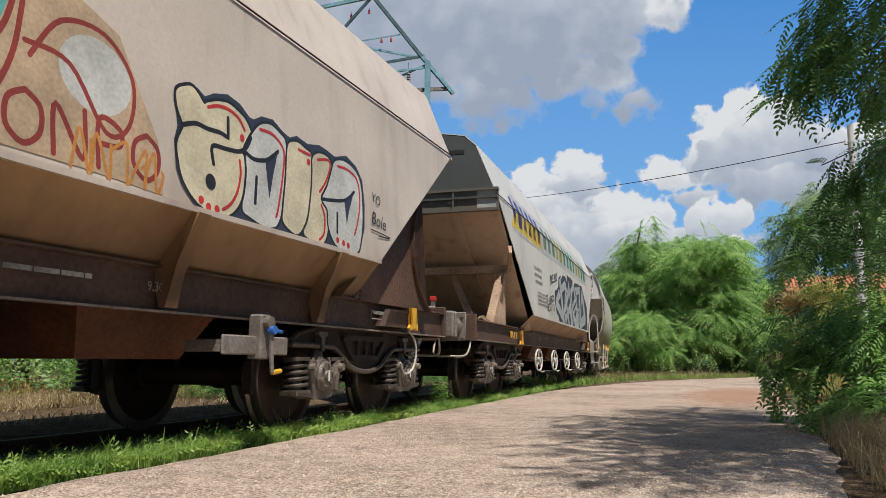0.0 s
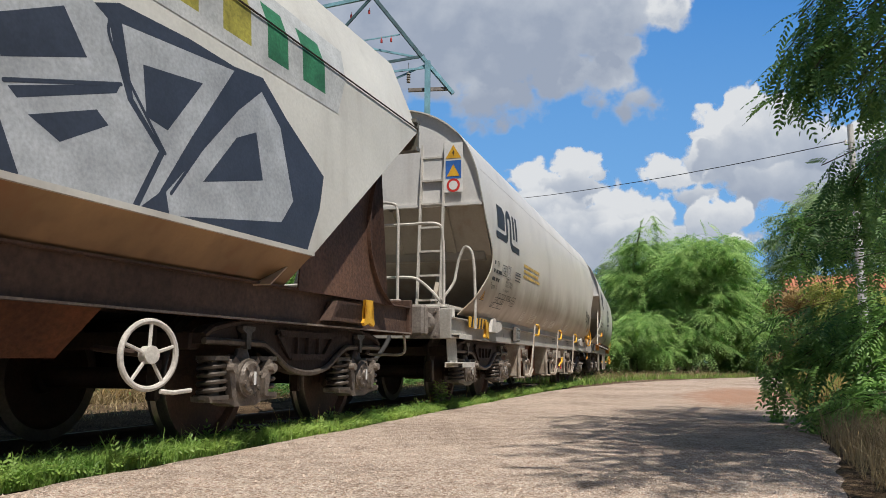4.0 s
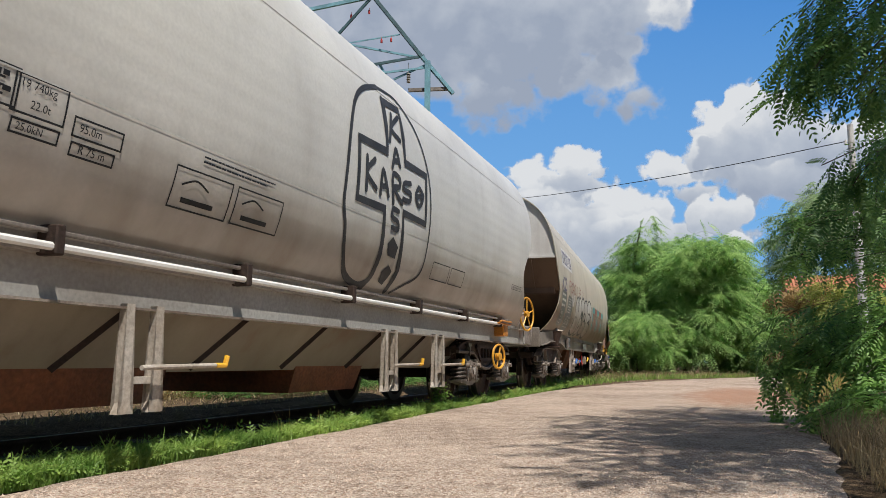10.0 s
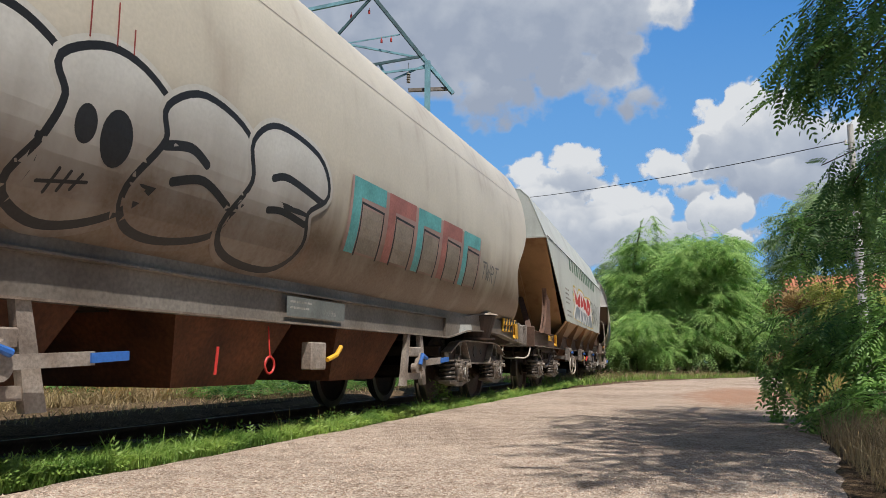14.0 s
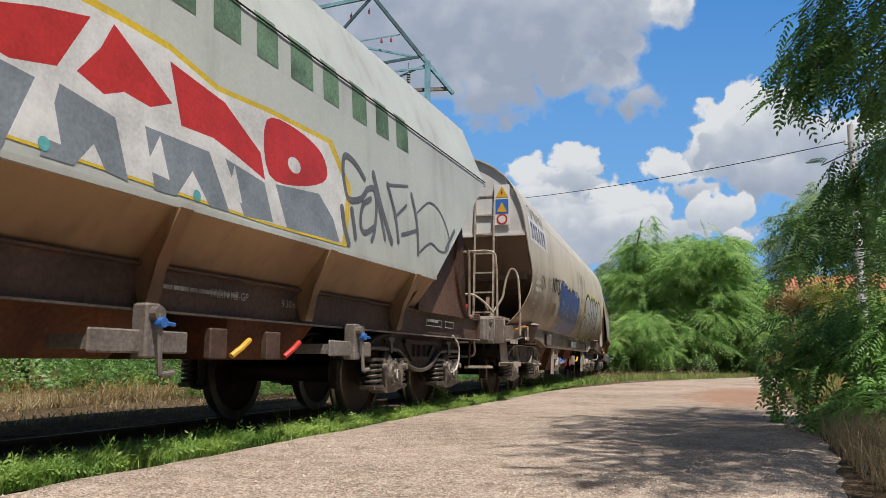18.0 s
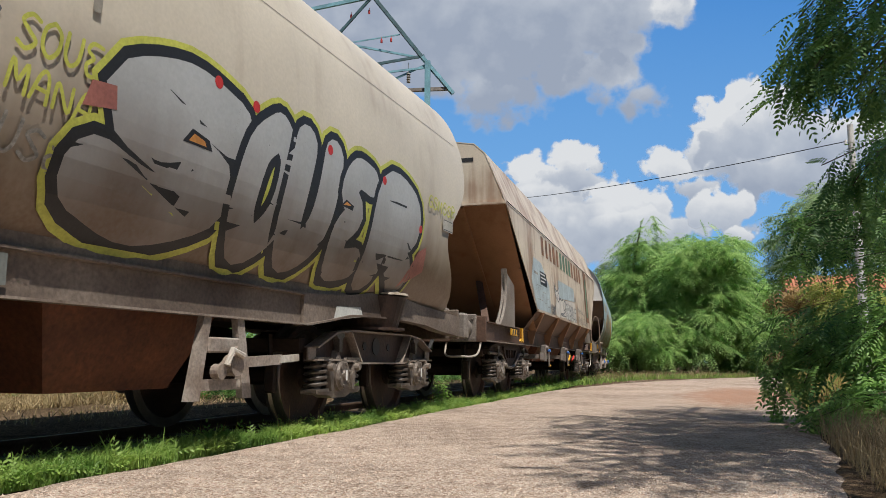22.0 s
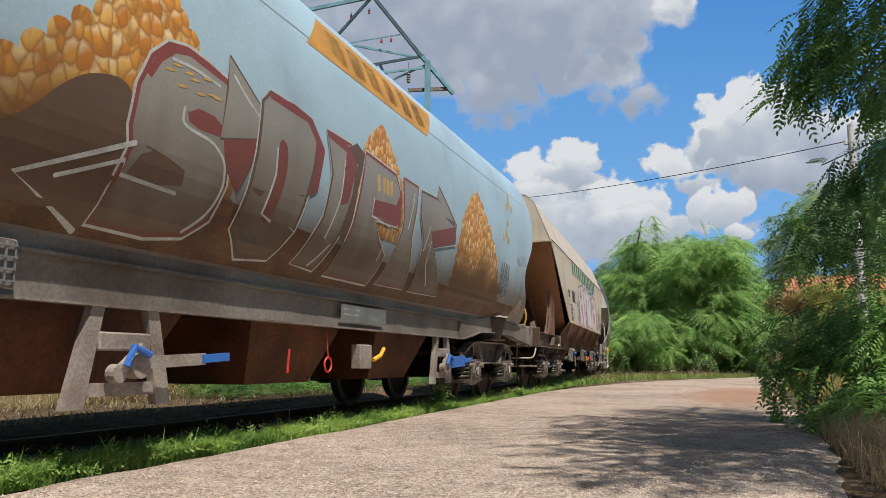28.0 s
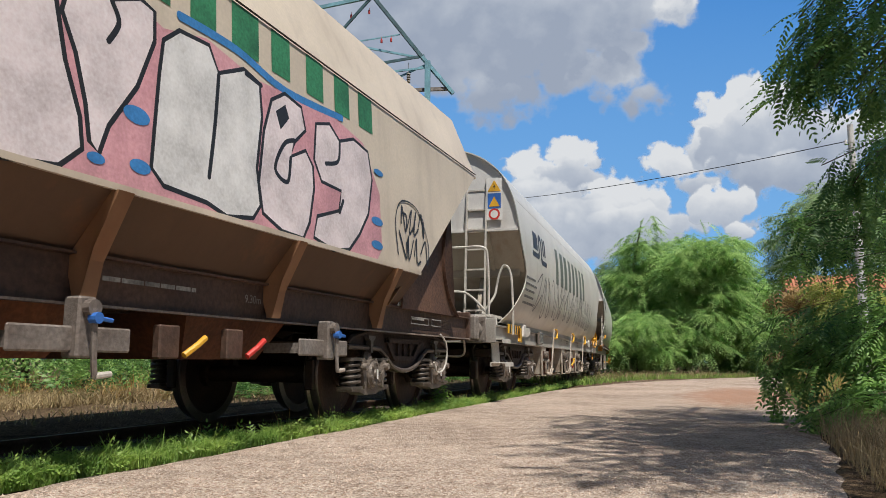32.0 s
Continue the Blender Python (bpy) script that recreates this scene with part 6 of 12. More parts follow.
def data_block(s, u, z, ink, line, span_text, loads, tare, room, plate, stacked=False):
    """Load data: code boxes, goods, length over buffers, load table, tare and capacity."""
    s.border(u, u + 0.27, z, z + 0.15, 0.009, line)
    s.text("GE", u + 0.05, z + 0.03, 0.125, ink, width=0.17)
    s.lay("code_plate", [rect(u + 0.29, u + 0.53, z - 0.02, z + 0.17)], plate, "pale code plate")
    s.border(u + 0.29, u + 0.53, z - 0.02, z + 0.17, 0.007, P_BLACK)
    s.lay("code_frame", ribbon([(u + 0.36, z + 0.005), (u + 0.46, z + 0.005), (u + 0.48, z + 0.03), (u + 0.48, z + 0.12), (u + 0.46, z + 0.145), (u + 0.36, z + 0.145), (u + 0.34, z + 0.12), (u + 0.34, z + 0.03), (u + 0.36, z + 0.005)], 0.009, 1, False), P_BLACK)
    s.text("G1", u + 0.365, z + 0.055, 0.065, P_BLACK, width=0.09)
    s.text("TRANSPORT DE CEREALES", u + 0.29, z - 0.085, 0.052, ink, width=0.47)
    s.text("OLEAGINEUX ET DERIVES", u + 0.28, z - 0.135, 0.052, ink, width=0.44)
    s.text(span_text, u + 0.29, z - 0.205, 0.055, ink, width=0.21)
    for e, a in ((1, u + 0.24), (-1, u + 0.55)):
        s.lay("arrow", [rect(a - 0.004, a + 0.004, z - 0.21, z - 0.16), [(a, z - 0.188), (a + e * 0.035, z - 0.188), (a + e * 0.035, z - 0.182), (a, z - 0.182)][::e]], ink)
    t, c = 0.007, 0.1175
    x0, x1, z0 = u + 0.02, u + 0.49, z - 0.45
    s.border(x0, x1, z0 + 0.135, z0 + 0.205, t, line)
    s.border(x0 - 0.10, x1, z0 + 0.065, z0 + 0.138, t, line)
    s.border(x0 - 0.20, x1 - 0.03, z0, z0 + 0.068, t, line)
    s.lay("data_line", [rect(x0 - 0.05, x0 - 0.043, z0, z0 + 0.066)], line)
    for k in range(4):
        if k:
            s.lay("data_line", [rect(x0 + k * c, x0 + k * c + t, z0 + 0.068, z0 + 0.2)], line)
        s.text("ABCD"[k], x0 + k * c + 0.04, z0 + 0.15, 0.06, ink)
        s.text(loads[k], x0 + k * c + 0.012, z0 + 0.082, 0.056, ink, width=0.095)
    s.lay("data_line", [rect(x0, x0 + t, z0 + 0.068, z0 + 0.135)], line)
    s.text("S", x0 - 0.07, z0 + 0.08, 0.06, ink)
    s.text("120", x0 - 0.18, z0 + 0.014, 0.06, ink, width=0.10)
    s.text("00.0", x0 + 0.12, z0 + 0.014, 0.06, ink, width=0.12)
    a, b = x1 + 0.05, z0 + (0.035 if stacked else 0.135)
    s.border(a, a + 0.27, b, b + 0.07, t, line)
    s.text(tare, a + 0.02, b + 0.017, 0.055, ink, width=0.23)
    a, b = (a, b + 0.10) if stacked else (a + 0.30, b - 0.055)
    s.border(a, a + 0.22, b, b + 0.085, t, line)
    s.text(room, a + 0.03, b + 0.022, 0.055, ink, width=0.16)
    for q in ([(a, b + 0.085), (a + 0.08, b + 0.13), (a + 0.30, b + 0.13), (a + 0.22, b + 0.085)], [(a + 0.30, b + 0.13), (a + 0.30, b + 0.045), (a + 0.22, b)]):
        s.lay("box_line", ribbon(q, 0.007, 1, False), line)


def paint_third():
    s = Side(W[2], BARREL_SIDE)
    s.logo(-5.4, -3.9, 2.2, 2.74, P_BLACK)
    for u0, u1, z0, z1 in ((-5.43, -5.36, 1.89, 1.95), (-5.44, -5.36, 1.78, 1.84), (-5.30, -5.19, 1.78, 1.84), (-5.17, -4.98, 1.78, 1.84), (-5.47, -5.31, 1.67, 1.73), (-5.27, -5.16, 1.67, 1.73), (-5.14, -5.06, 1.67, 1.73)):
        s.lay("wagon_number", [rect(u0, u1, z0 + 0.006, z1 - 0.006)], P_BLACK, "blanked wagon number")
    s.text("TEN", -5.27, 1.885, 0.1, P_BLACK, width=0.14)
    s.text("Tagnpps (1)", -5.485, 1.58, 0.085, P_BLACK, width=0.375)
    data_block(s, -4.95, 1.79, P_BLACK, P_BLACK, "14.350m", ("43.5", "51.5", "61.5", "69.5"), "20 340kg", "95.0m\u00b3", plate=P_PALEPLATE)
    s.bars(-4.12, 1.93, 0.48, 0.16, 4, P_BLACK, 8)
    for z in (2.12, 2.035, 1.955):
        s.bars(-3.53, z, 1.6, 0.075, 1, spray("yellow_print", (0.66, 0.45, 0.11)), int(z * 100), fill=1.0)
    for u, wd in ((-2.97, 0.26), (-2.28, 0.53), (-0.75, 0.26), (-0.15, 0.48), (1.2, 0.26), (1.75, 0.48)):
        s.lay("sticker", [rect(u, u + wd, 1.26, 1.40)], P_PALEPLATE, "small pale instruction sticker")
        s.bars(u + 0.03, 1.385, wd - 0.08, 0.11, 4, P_TAUPE, int(u * 10) + 40, fill=0.5)
    warning_sign(s, -5.78, 1.385, 0.19, 0.14)
    s.hand("PHIENO", 4.5, 1.68, 0.85, 0.20, 0.03, P_BLACK, -0.16)
    s.scribble([(4.68, 1.61), (4.85, 1.63), (5.02, 1.54), (5.0, 1.48)], 0.03, P_BLACK)
    warning_sign(s, 5.36, 1.39, 0.28, 0.14)


def paint_fourth(w=None, cross=True):
    s = Side(W[3] if w is None else w, BARREL_SIDE)
    s.logo(-5.0, -3.5, 2.33, 2.84, P_SLATE)
    s.bars(-5.02, 2.12, 0.42, 0.22, 4, P_BLACK, 4)
    s.bars(-5.06, 1.86, 1.1, 0.22, 2, P_BLACK, 5, fill=0.7)
    for i, (u0, u1, z0, z1) in enumerate(((-5.15, -4.95, 1.5, 1.62), (-4.9, -4.6, 1.44, 1.60), (-4.5, -3.9, 1.40, 1.60), (-3.85, -3.6, 1.68, 1.86), (-3.63, -3.33, 1.67, 1.85), (-3.61, -3.34, 1.58, 1.65), (-3.28, -2.95, 1.65, 1.75), (-3.27, -2.98, 1.56, 1.63))):
        s.border(u0, u1, z0, z1, 0.010, P_BLACK)
        if u0 > -3.7:
            continue
        s.bars(u0 + 0.03, z1 - 0.03, u1 - u0 - 0.05, z1 - z0 - 0.05, 2, P_BLACK, i)
    s.text("GE", -3.82, 1.72, 0.12, P_BLACK)
    s.text("Tagnpps", -4.25, 1.68, 0.10, P_BLACK)
    for u in (-2.52, -1.92):
        s.border(u, u + 0.55, 1.46, 1.70, 0.010, P_BLACK)
        s.scribble([(u + 0.08, 1.6), (u + 0.2, 1.64), (u + 0.32, 1.6)], 0.012, P_BLACK)
        s.lay("data_line", [rect(u + 0.1, u + 0.4, 1.50, 1.53)], P_BLACK)
    s.bars(-2.3, 1.80, 0.9, 0.06, 2, P_BLACK, 12)
    s.border(1.7, 2.25, 1.47, 1.66, 0.01, P_BLACK)
    s.border(2.3, 2.8, 1.47, 1.66, 0.01, P_BLACK)
    s.lay("weld_seam", [rect(-5.4, 5.6, 1.845, 1.853)], P_GREYWHITE, "pale lengthwise weld seam", 0.0002)
    for words, u, z, size in (("19 740kg", -3.60, 1.79, 0.055), ("22.0t", -3.53, 1.705, 0.055), ("25.0kN", -3.58, 1.60, 0.05), ("95.0m", -3.24, 1.68, 0.06), ("R 75 m", -3.22, 1.58, 0.06)):
        s.text(words, u, z, size, P_BLACK)
    if not cross:
        return
    s.border(5.0, 5.62, 1.655, 1.725, 0.006, P_BLACK)
    s.text("6 REV ARI-A 07.07.22 +3M", 5.02, 1.672, 0.048, P_BLACK, 0.0, 1.0)
    g = spray("worn_black_spray", (0.045, 0.045, 0.048), 0.6, 0.3)
    s.scribble([(0.35, 1.33), (0.15, 1.27), (-0.17, 1.34), (-0.34, 1.51), (-0.43, 1.71), (-0.50, 1.87), (-0.50, 2.05), (-0.47, 2.32), (-0.41, 2.60), (-0.29, 2.84), (-0.08, 3.00), (0.26, 3.13)], 0.05, g)
    s.scribble([(0.26, 3.13), (0.70, 3.16), (1.00, 3.03), (1.24, 2.82), (1.40, 2.51), (1.46, 2.18), (1.44, 1.78), (1.40, 1.49), (1.15, 1.36), (0.93, 1.26)], 0.03, g)
    for a in [[(0.32, 3.02), (0.33, 2.77), (0.32, 2.51), (-0.27, 2.49), (-0.28, 1.96), (0.29, 1.97), (0.35, 1.55), (0.34, 1.35), (0.28, 1.24)], [(0.33, 3.01), (0.72, 3.04), (0.74, 2.79), (0.75, 2.51), (1.32, 2.51), (1.32, 2.00), (0.73, 2.01), (0.79, 1.62), (0.84, 1.46), (0.81, 1.28)]]:
        s.lay("graffiti_line", ribbon(a, 0.085, 1, False), g, "", 0.0002, True)
    for a in [[(0.49, 2.93), (0.39, 2.64)], [(0.66, 2.95), (0.45, 2.78), (0.65, 2.71)], [(0.43, 2.39), (0.52, 2.59), (0.61, 2.44)], [(0.47, 2.47), (0.58, 2.49)], [(-0.12, 2.36), (-0.12, 2.06)], [(0.04, 2.37), (-0.12, 2.22), (0.08, 2.11)], [(0.17, 2.08), (0.22, 2.32), (0.35, 2.10)], [(0.20, 2.16), (0.31, 2.18)], [(0.47, 2.06), (0.44, 2.32), (0.60, 2.32), (0.60, 2.24), (0.47, 2.20), (0.68, 2.09)], [(0.88, 2.33), (0.72, 2.30), (0.71, 2.24), (0.88, 2.23), (0.86, 2.15), (0.70, 2.14)], [(0.61, 2.00), (0.48, 2.00), (0.47, 1.93), (0.61, 1.90), (0.63, 1.83), (0.49, 1.83)], [(1.10, 2.34), (1.02, 2.24), (1.12, 2.15), (1.23, 2.27), (1.11, 2.34)], [(1.07, 2.24), (1.19, 2.26)]]:
        s.scribble(a, 0.052, g)
    for a in [[(0.55, 1.75), (0.70, 1.67), (0.69, 1.56), (0.51, 1.57), (0.45, 1.67)], [(0.61, 1.49), (0.72, 1.44), (0.66, 1.31), (0.54, 1.33), (0.51, 1.42)]]:
        s.lay("graffiti_patch", [a], g, "filled sprayed letter", 0.0002)


def paint_fifth():
    s = Side(W[4], BARREL_SIDE)
    s.lay("name_panel", [[(-5.95, 2.55), (-4.15, 2.55), (-4.2, 2.93), (-5.9, 2.93)]], P_WHITE, "white name panel")
    s.blocks(-5.8, -4.3, 2.61, 2.87, 6, [P_NAVY], 4, label="navy blue company lettering")
    s.lay("data_panel", [[tuple(q) for q in spline([(-5.98, 1.40), (-5.90, 1.75), (-5.95, 2.02), (-5.55, 2.05), (-5.22, 2.0), (-5.28, 1.66), (-5.30, 1.38), (-5.62, 1.33)], 4, True)]], P_PANEL, "grey painted-over data panel")
    s.bars(-5.86, 1.99, 0.55, 0.33, 3, P_PRINT, 5, fill=0.62)
    s.text("Tagnpps", -5.87, 1.58, 0.10, P_PRINT)
    s.text("15.950", -5.82, 1.50, 0.06, P_PRINT)
    s.border(-5.88, -5.55, 1.39, 1.46, 0.010, P_PRINT)
    s.text("21", -5.86, 1.405, 0.05, P_PRINT)
    s.lay("data_panel", [[tuple(q) for q in spline([(-5.0, 1.30), (-4.95, 1.6), (-4.92, 1.98), (-4.5, 2.0), (-4.12, 1.95), (-4.15, 1.6), (-4.1, 1.30), (-4.6, 1.27)], 4, True)]], P_PANEL, "grey painted-over data panel")
    s.bars(-4.85, 1.95, 0.6, 0.34, 6, P_PRINT, 6, fill=0.5)
    for k, (ch, num) in enumerate((("A", "42.4"), ("B", "50.4"), ("C", "60.4"), ("D", "68.4"))):
        s.text(ch, -4.86 + 0.16 * k, 1.50, 0.07, P_PRINT)
        s.text(num, -4.89 + 0.16 * k, 1.43, 0.055, P_PRINT)
        s.lay("data_line", [rect(-4.745 + 0.16 * k, -4.738 + 0.16 * k, 1.41, 1.57)], P_PRINT)
    s.text("00.0", -4.66, 1.36, 0.055, P_PRINT)
    s.border(-4.9, -4.24, 1.345, 1.57, 0.008, P_PRINT)
    s.lay("data_line", [rect(-4.9, -4.24, 1.405, 1.412), rect(-4.9, -4.24, 1.488, 1.495)], P_PRINT)
    s.lay("data_panel", [rect(-5.1, -4.9, 1.42, 1.62)], P_PANEL)
    s.border(-3.75, -3.4, 1.36, 1.58, 0.018, P_FADED)
    s.hand("K2", -6.0, 2.06, 0.75, 0.26, 0.045, P_TAGBLUE)
    s.hand("FREAKS.D.77", -4.85, 2.10, 2.35, 0.24, 0.024, P_DULLRED)
    s.tag(-4.3, -3.8, 1.85, 2.1, 3, 0.03, P_WHITE, 8)
    silver, rim = dirt_shaded("silver_white_spray", (0.66, 0.65, 0.61), 0.9, 1.42, 2.1), dirt_shaded("pale_rim_spray", (0.62, 0.60, 0.55), 0.9, 1.4, 2.1)
    s.blob([(-3.12, 2.10), (-3.40, 1.93), (-3.32, 1.72), (-3.04, 1.62), (-3.36, 1.57), (-3.42, 1.36), (-3.02, 1.27), (-2.62, 1.27), (-2.43, 1.42), (-2.40, 1.66), (-2.32, 1.94), (-2.52, 2.08), (-2.76, 2.10), (-2.88, 1.96)], silver, P_BLACK, 0.045, rim)
    s.scribble([(-2.98, 2.0), (-2.86, 1.78), (-2.74, 2.0)], 0.035, P_BLACK, "graffiti_line")
    s.blob([(-2.05, 2.14), (-2.33, 2.0), (-2.27, 1.84), (-2.34, 1.62), (-2.46, 1.38), (-2.24, 1.27), (-1.98, 1.30), (-1.74, 1.42), (-1.56, 1.64), (-1.52, 1.92), (-1.76, 2.10)], silver, P_BLACK, 0.045, rim)
    s.lay("graffiti_hole", [oval(-2.14, 1.74, 0.07, 0.10), oval(-1.93, 1.72, 0.11, 0.15)], P_BLACK)
    for k in range(3):
        s.scribble([(-2.26 + 0.07 * k, 1.38 + 0.02 * k), (-2.22 + 0.07 * k, 1.50)], 0.018, P_BLACK, "graffiti_line")
    s.scribble([(-2.32, 1.42), (-2.04, 1.47)], 0.018, P_BLACK, "graffiti_line")
    s.blob([(-1.28, 2.14), (-1.58, 1.99), (-1.56, 1.80), (-1.76, 1.50), (-1.68, 1.34), (-1.38, 1.30), (-1.00, 1.38), (-0.88, 1.54), (-0.70, 1.76), (-0.84, 2.04)], silver, P_BLACK, 0.045, rim)
    s.scribble([(-1.58, 1.78), (-1.36, 1.82), (-1.2, 1.76)], 0.06, P_BLACK, "graffiti_line")
    s.scribble([(-1.46, 1.60), (-1.20, 1.66), (-0.92, 1.56)], 0.055, P_BLACK, "graffiti_line")
    s.blob([(-0.46, 2.19), (-0.74, 2.02), (-0.70, 1.76), (-0.90, 1.44), (-0.70, 1.29), (-0.16, 1.27), (0.06, 1.46), (0.02, 1.70), (0.28, 1.88), (0.10, 2.12)], silver, P_BLACK, 0.045, rim)
    s.scribble([(-0.48, 1.84), (-0.28, 1.88), (0.22, 1.80)], 0.055, P_BLACK, "graffiti_line")
    s.scribble([(-0.48, 1.62), (-0.30, 1.64), (0.02, 1.60)], 0.05, P_BLACK, "graffiti_line")
    s.lay("graffiti_drip", [rect(-2.2, -2.19, 2.16, 2.36), rect(-2.02, -2.01, 2.18, 2.42), rect(-1.9, -1.89, 2.18, 2.32)], P_DARKRED)
    s.lay("graffiti_patch", [[(0.66, 1.5), (4.32, 1.5), (4.34, 2.12), (0.68, 2.14)]], dirt_shaded("dull_pink_spray", (0.46, 0.30, 0.26), 0.9, 1.2, 2.2), "dull pink sprayed ground")
    for i in range(5):
        u = 0.72 + i * 0.73
        s.lay("graffiti_patch", [rect(u, u + 0.66, 1.98, 2.14), rect(u, u + 0.16, 1.5, 1.98)], P_TEAL if i % 2 == 0 else P_DULLRED)
        s.lay("graffiti_patch", [rect(u + 0.2, u + 0.6, 1.52, 1.9)], P_TAUPE)
        s.lay("graffiti_outline", ribbon([(u + 0.18, 1.5), (u + 0.18, 1.94), (u + 0.63, 1.92), (u + 0.62, 1.5)], 0.03, 1, False), P_BLACK, "", 0.0002, True)
    s.hand("TWRT", 4.45, 1.66, 0.75, 0.22, 0.022, P_GREYTAG, -0.05)


def paint_sixth():
    s = Side(W[5], HOPPER_SIDE)
    s.blocks(-2.5, 3.78, 2.70, 3.05, 13, [P_PALEGREEN], 5, label="faded green company lettering")
    s.bars(-3.55, 2.2, 0.85, 0.4, 4, P_FADED, 3)
    s.bars(-3.5, 1.72, 0.9, 0.2, 2, P_FADED, 5)
    halo = [(-1.98, 2.40), (-1.90, 1.95), (-2.36, 1.70), (-2.34, 1.58), (1.1, 1.51), (2.22, 1.52), (2.34, 2.05), (2.02, 2.38), (1.12, 2.36), (0.52, 2.32), (0.06, 2.42), (-0.36, 2.43), (-0.80, 2.42), (-1.24, 2.26), (-1.56, 2.40)]
    s.lay("graffiti_halo", [halo], P_YELLOW, "yellow sprayed edge")
    s.lay("graffiti_outline", [[(u * 0.965 + 0.0, z * 0.93 + 0.125) for u, z in halo]], P_WHITE, "white sprayed ground")
    slate = spray("slate_blue_spray", (0.24, 0.27, 0.30))
    s.lay("graffiti_letter", [[(-2.15, 1.62), (-1.66, 1.88), (-1.36, 1.93), (-0.86, 1.88), (-1.02, 1.50), (-1.25, 1.74), (-1.5, 1.54), (-1.62, 1.78), (-1.85, 1.56)],
                              [(-0.72, 1.9), (-0.36, 1.84), (-0.26, 1.52), (-0.42, 1.54), (-0.5, 1.66), (-0.62, 1.52), (-0.82, 1.52)], [(-0.14, 1.86), (0.42, 1.86), (0.62, 1.52), (0.42, 1.52), (0.26, 1.70), (0.12, 1.52), (-0.06, 1.52)],
                              [(0.58, 1.86), (1.02, 1.80), (1.12, 1.54), (0.78, 1.52)], [(1.16, 1.82), (1.78, 1.88), (2.0, 1.72), (2.1, 1.54), (1.3, 1.53)]], slate, "slate blue letter feet", 0.0002, True)
    s.lay("graffiti_letter", [[(-1.84, 2.34), (-1.70, 1.94), (-1.43, 1.99), (-1.0, 1.92), (-0.74, 1.98), (-0.54, 2.32), (-0.84, 2.24), (-1.23, 2.10)],
                              [(-0.38, 2.35), (-0.06, 2.15), (0.08, 2.06), (-0.10, 1.98), (-0.3, 2.0), (-0.44, 1.94), (-0.62, 2.0), (-0.47, 2.18)],
                              [(0.06, 2.31), (0.58, 2.23), (0.98, 2.0), (1.03, 1.82), (0.69, 1.91), (0.46, 1.96), (0.16, 1.95)],
                              [tuple(q) for q in spline([(1.06, 2.26), (1.45, 2.31), (1.84, 2.22), (1.90, 2.02), (1.5, 1.88), (1.08, 1.87)], 4, True)]], P_RED, "red letter heads", 0.0002, True)
    s.lay("graffiti_dot", [oval(1.42, 2.02, 0.09, 0.06)], P_WHITE)
    s.lay("graffiti_line", [[(-0.95, 1.62), (-0.78, 1.92), (-0.70, 1.6)], [(-0.14, 1.62), (-0.02, 1.84), (0.06, 1.6)], [(0.6, 1.62), (0.68, 1.84), (0.76, 1.6)]], P_WHITE, "", 0.0002)
    for u, z in ((-2.0, 2.16), (-2.08, 2.02)):
        s.lay("graffiti_dot", [oval(u, z, 0.05)], P_YELLOW)
    for width, a in ((0.055, [(2.61, 2.19), (2.43, 2.29), (2.25, 2.31), (2.20, 2.19), (2.23, 2.02), (2.30, 1.94), (2.52, 1.99), (2.65, 2.10)]), (0.05, [(2.65, 2.10), (2.79, 2.14), (2.84, 2.00), (2.78, 1.75), (2.71, 1.65)]), (0.07, [(2.16, 1.84), (2.19, 1.69), (2.26, 1.56)]), (0.06, [(2.34, 1.86), (2.37, 1.73), (2.39, 1.63)]), (0.05, [(2.72, 2.03), (2.55, 1.93), (2.50, 1.76), (2.58, 1.70), (2.77, 1.78)]), (0.07, [(2.80, 2.28), (2.95, 1.99), (3.15, 1.70)]), (0.05, [(2.82, 2.17), (2.93, 1.90), (3.00, 1.71)]), (0.025, [(3.13, 2.25), (3.34, 2.29), (3.61, 2.34)]), (0.03, [(3.24, 1.95), (3.55, 2.13)]), (0.055, [(3.11, 2.25), (3.26, 1.98), (3.31, 1.73)]), (0.035, [(3.40, 1.81), (3.82, 1.92)]), (0.02, [(3.84, 2.11), (4.21, 2.29), (4.55, 2.23), (4.78, 2.00), (4.70, 1.83), (4.45, 1.79), (4.18, 1.84), (3.81, 1.68)]), (0.05, [(4.98, 2.10), (4.64, 1.83)])):
        s.scribble(a, width, P_GREYTAG)
    s.scribble([(3.70, 2.27), (3.81, 2.01), (3.81, 1.68)], 0.06, P_GREYTAG)
    for u, z in ((-2.2, 2.2), (-2.05, 1.9), (0.3, 1.56), (-0.8, 1.58)):
        s.lay("graffiti_dot", [oval(u, z, 0.035)], P_TEAL)


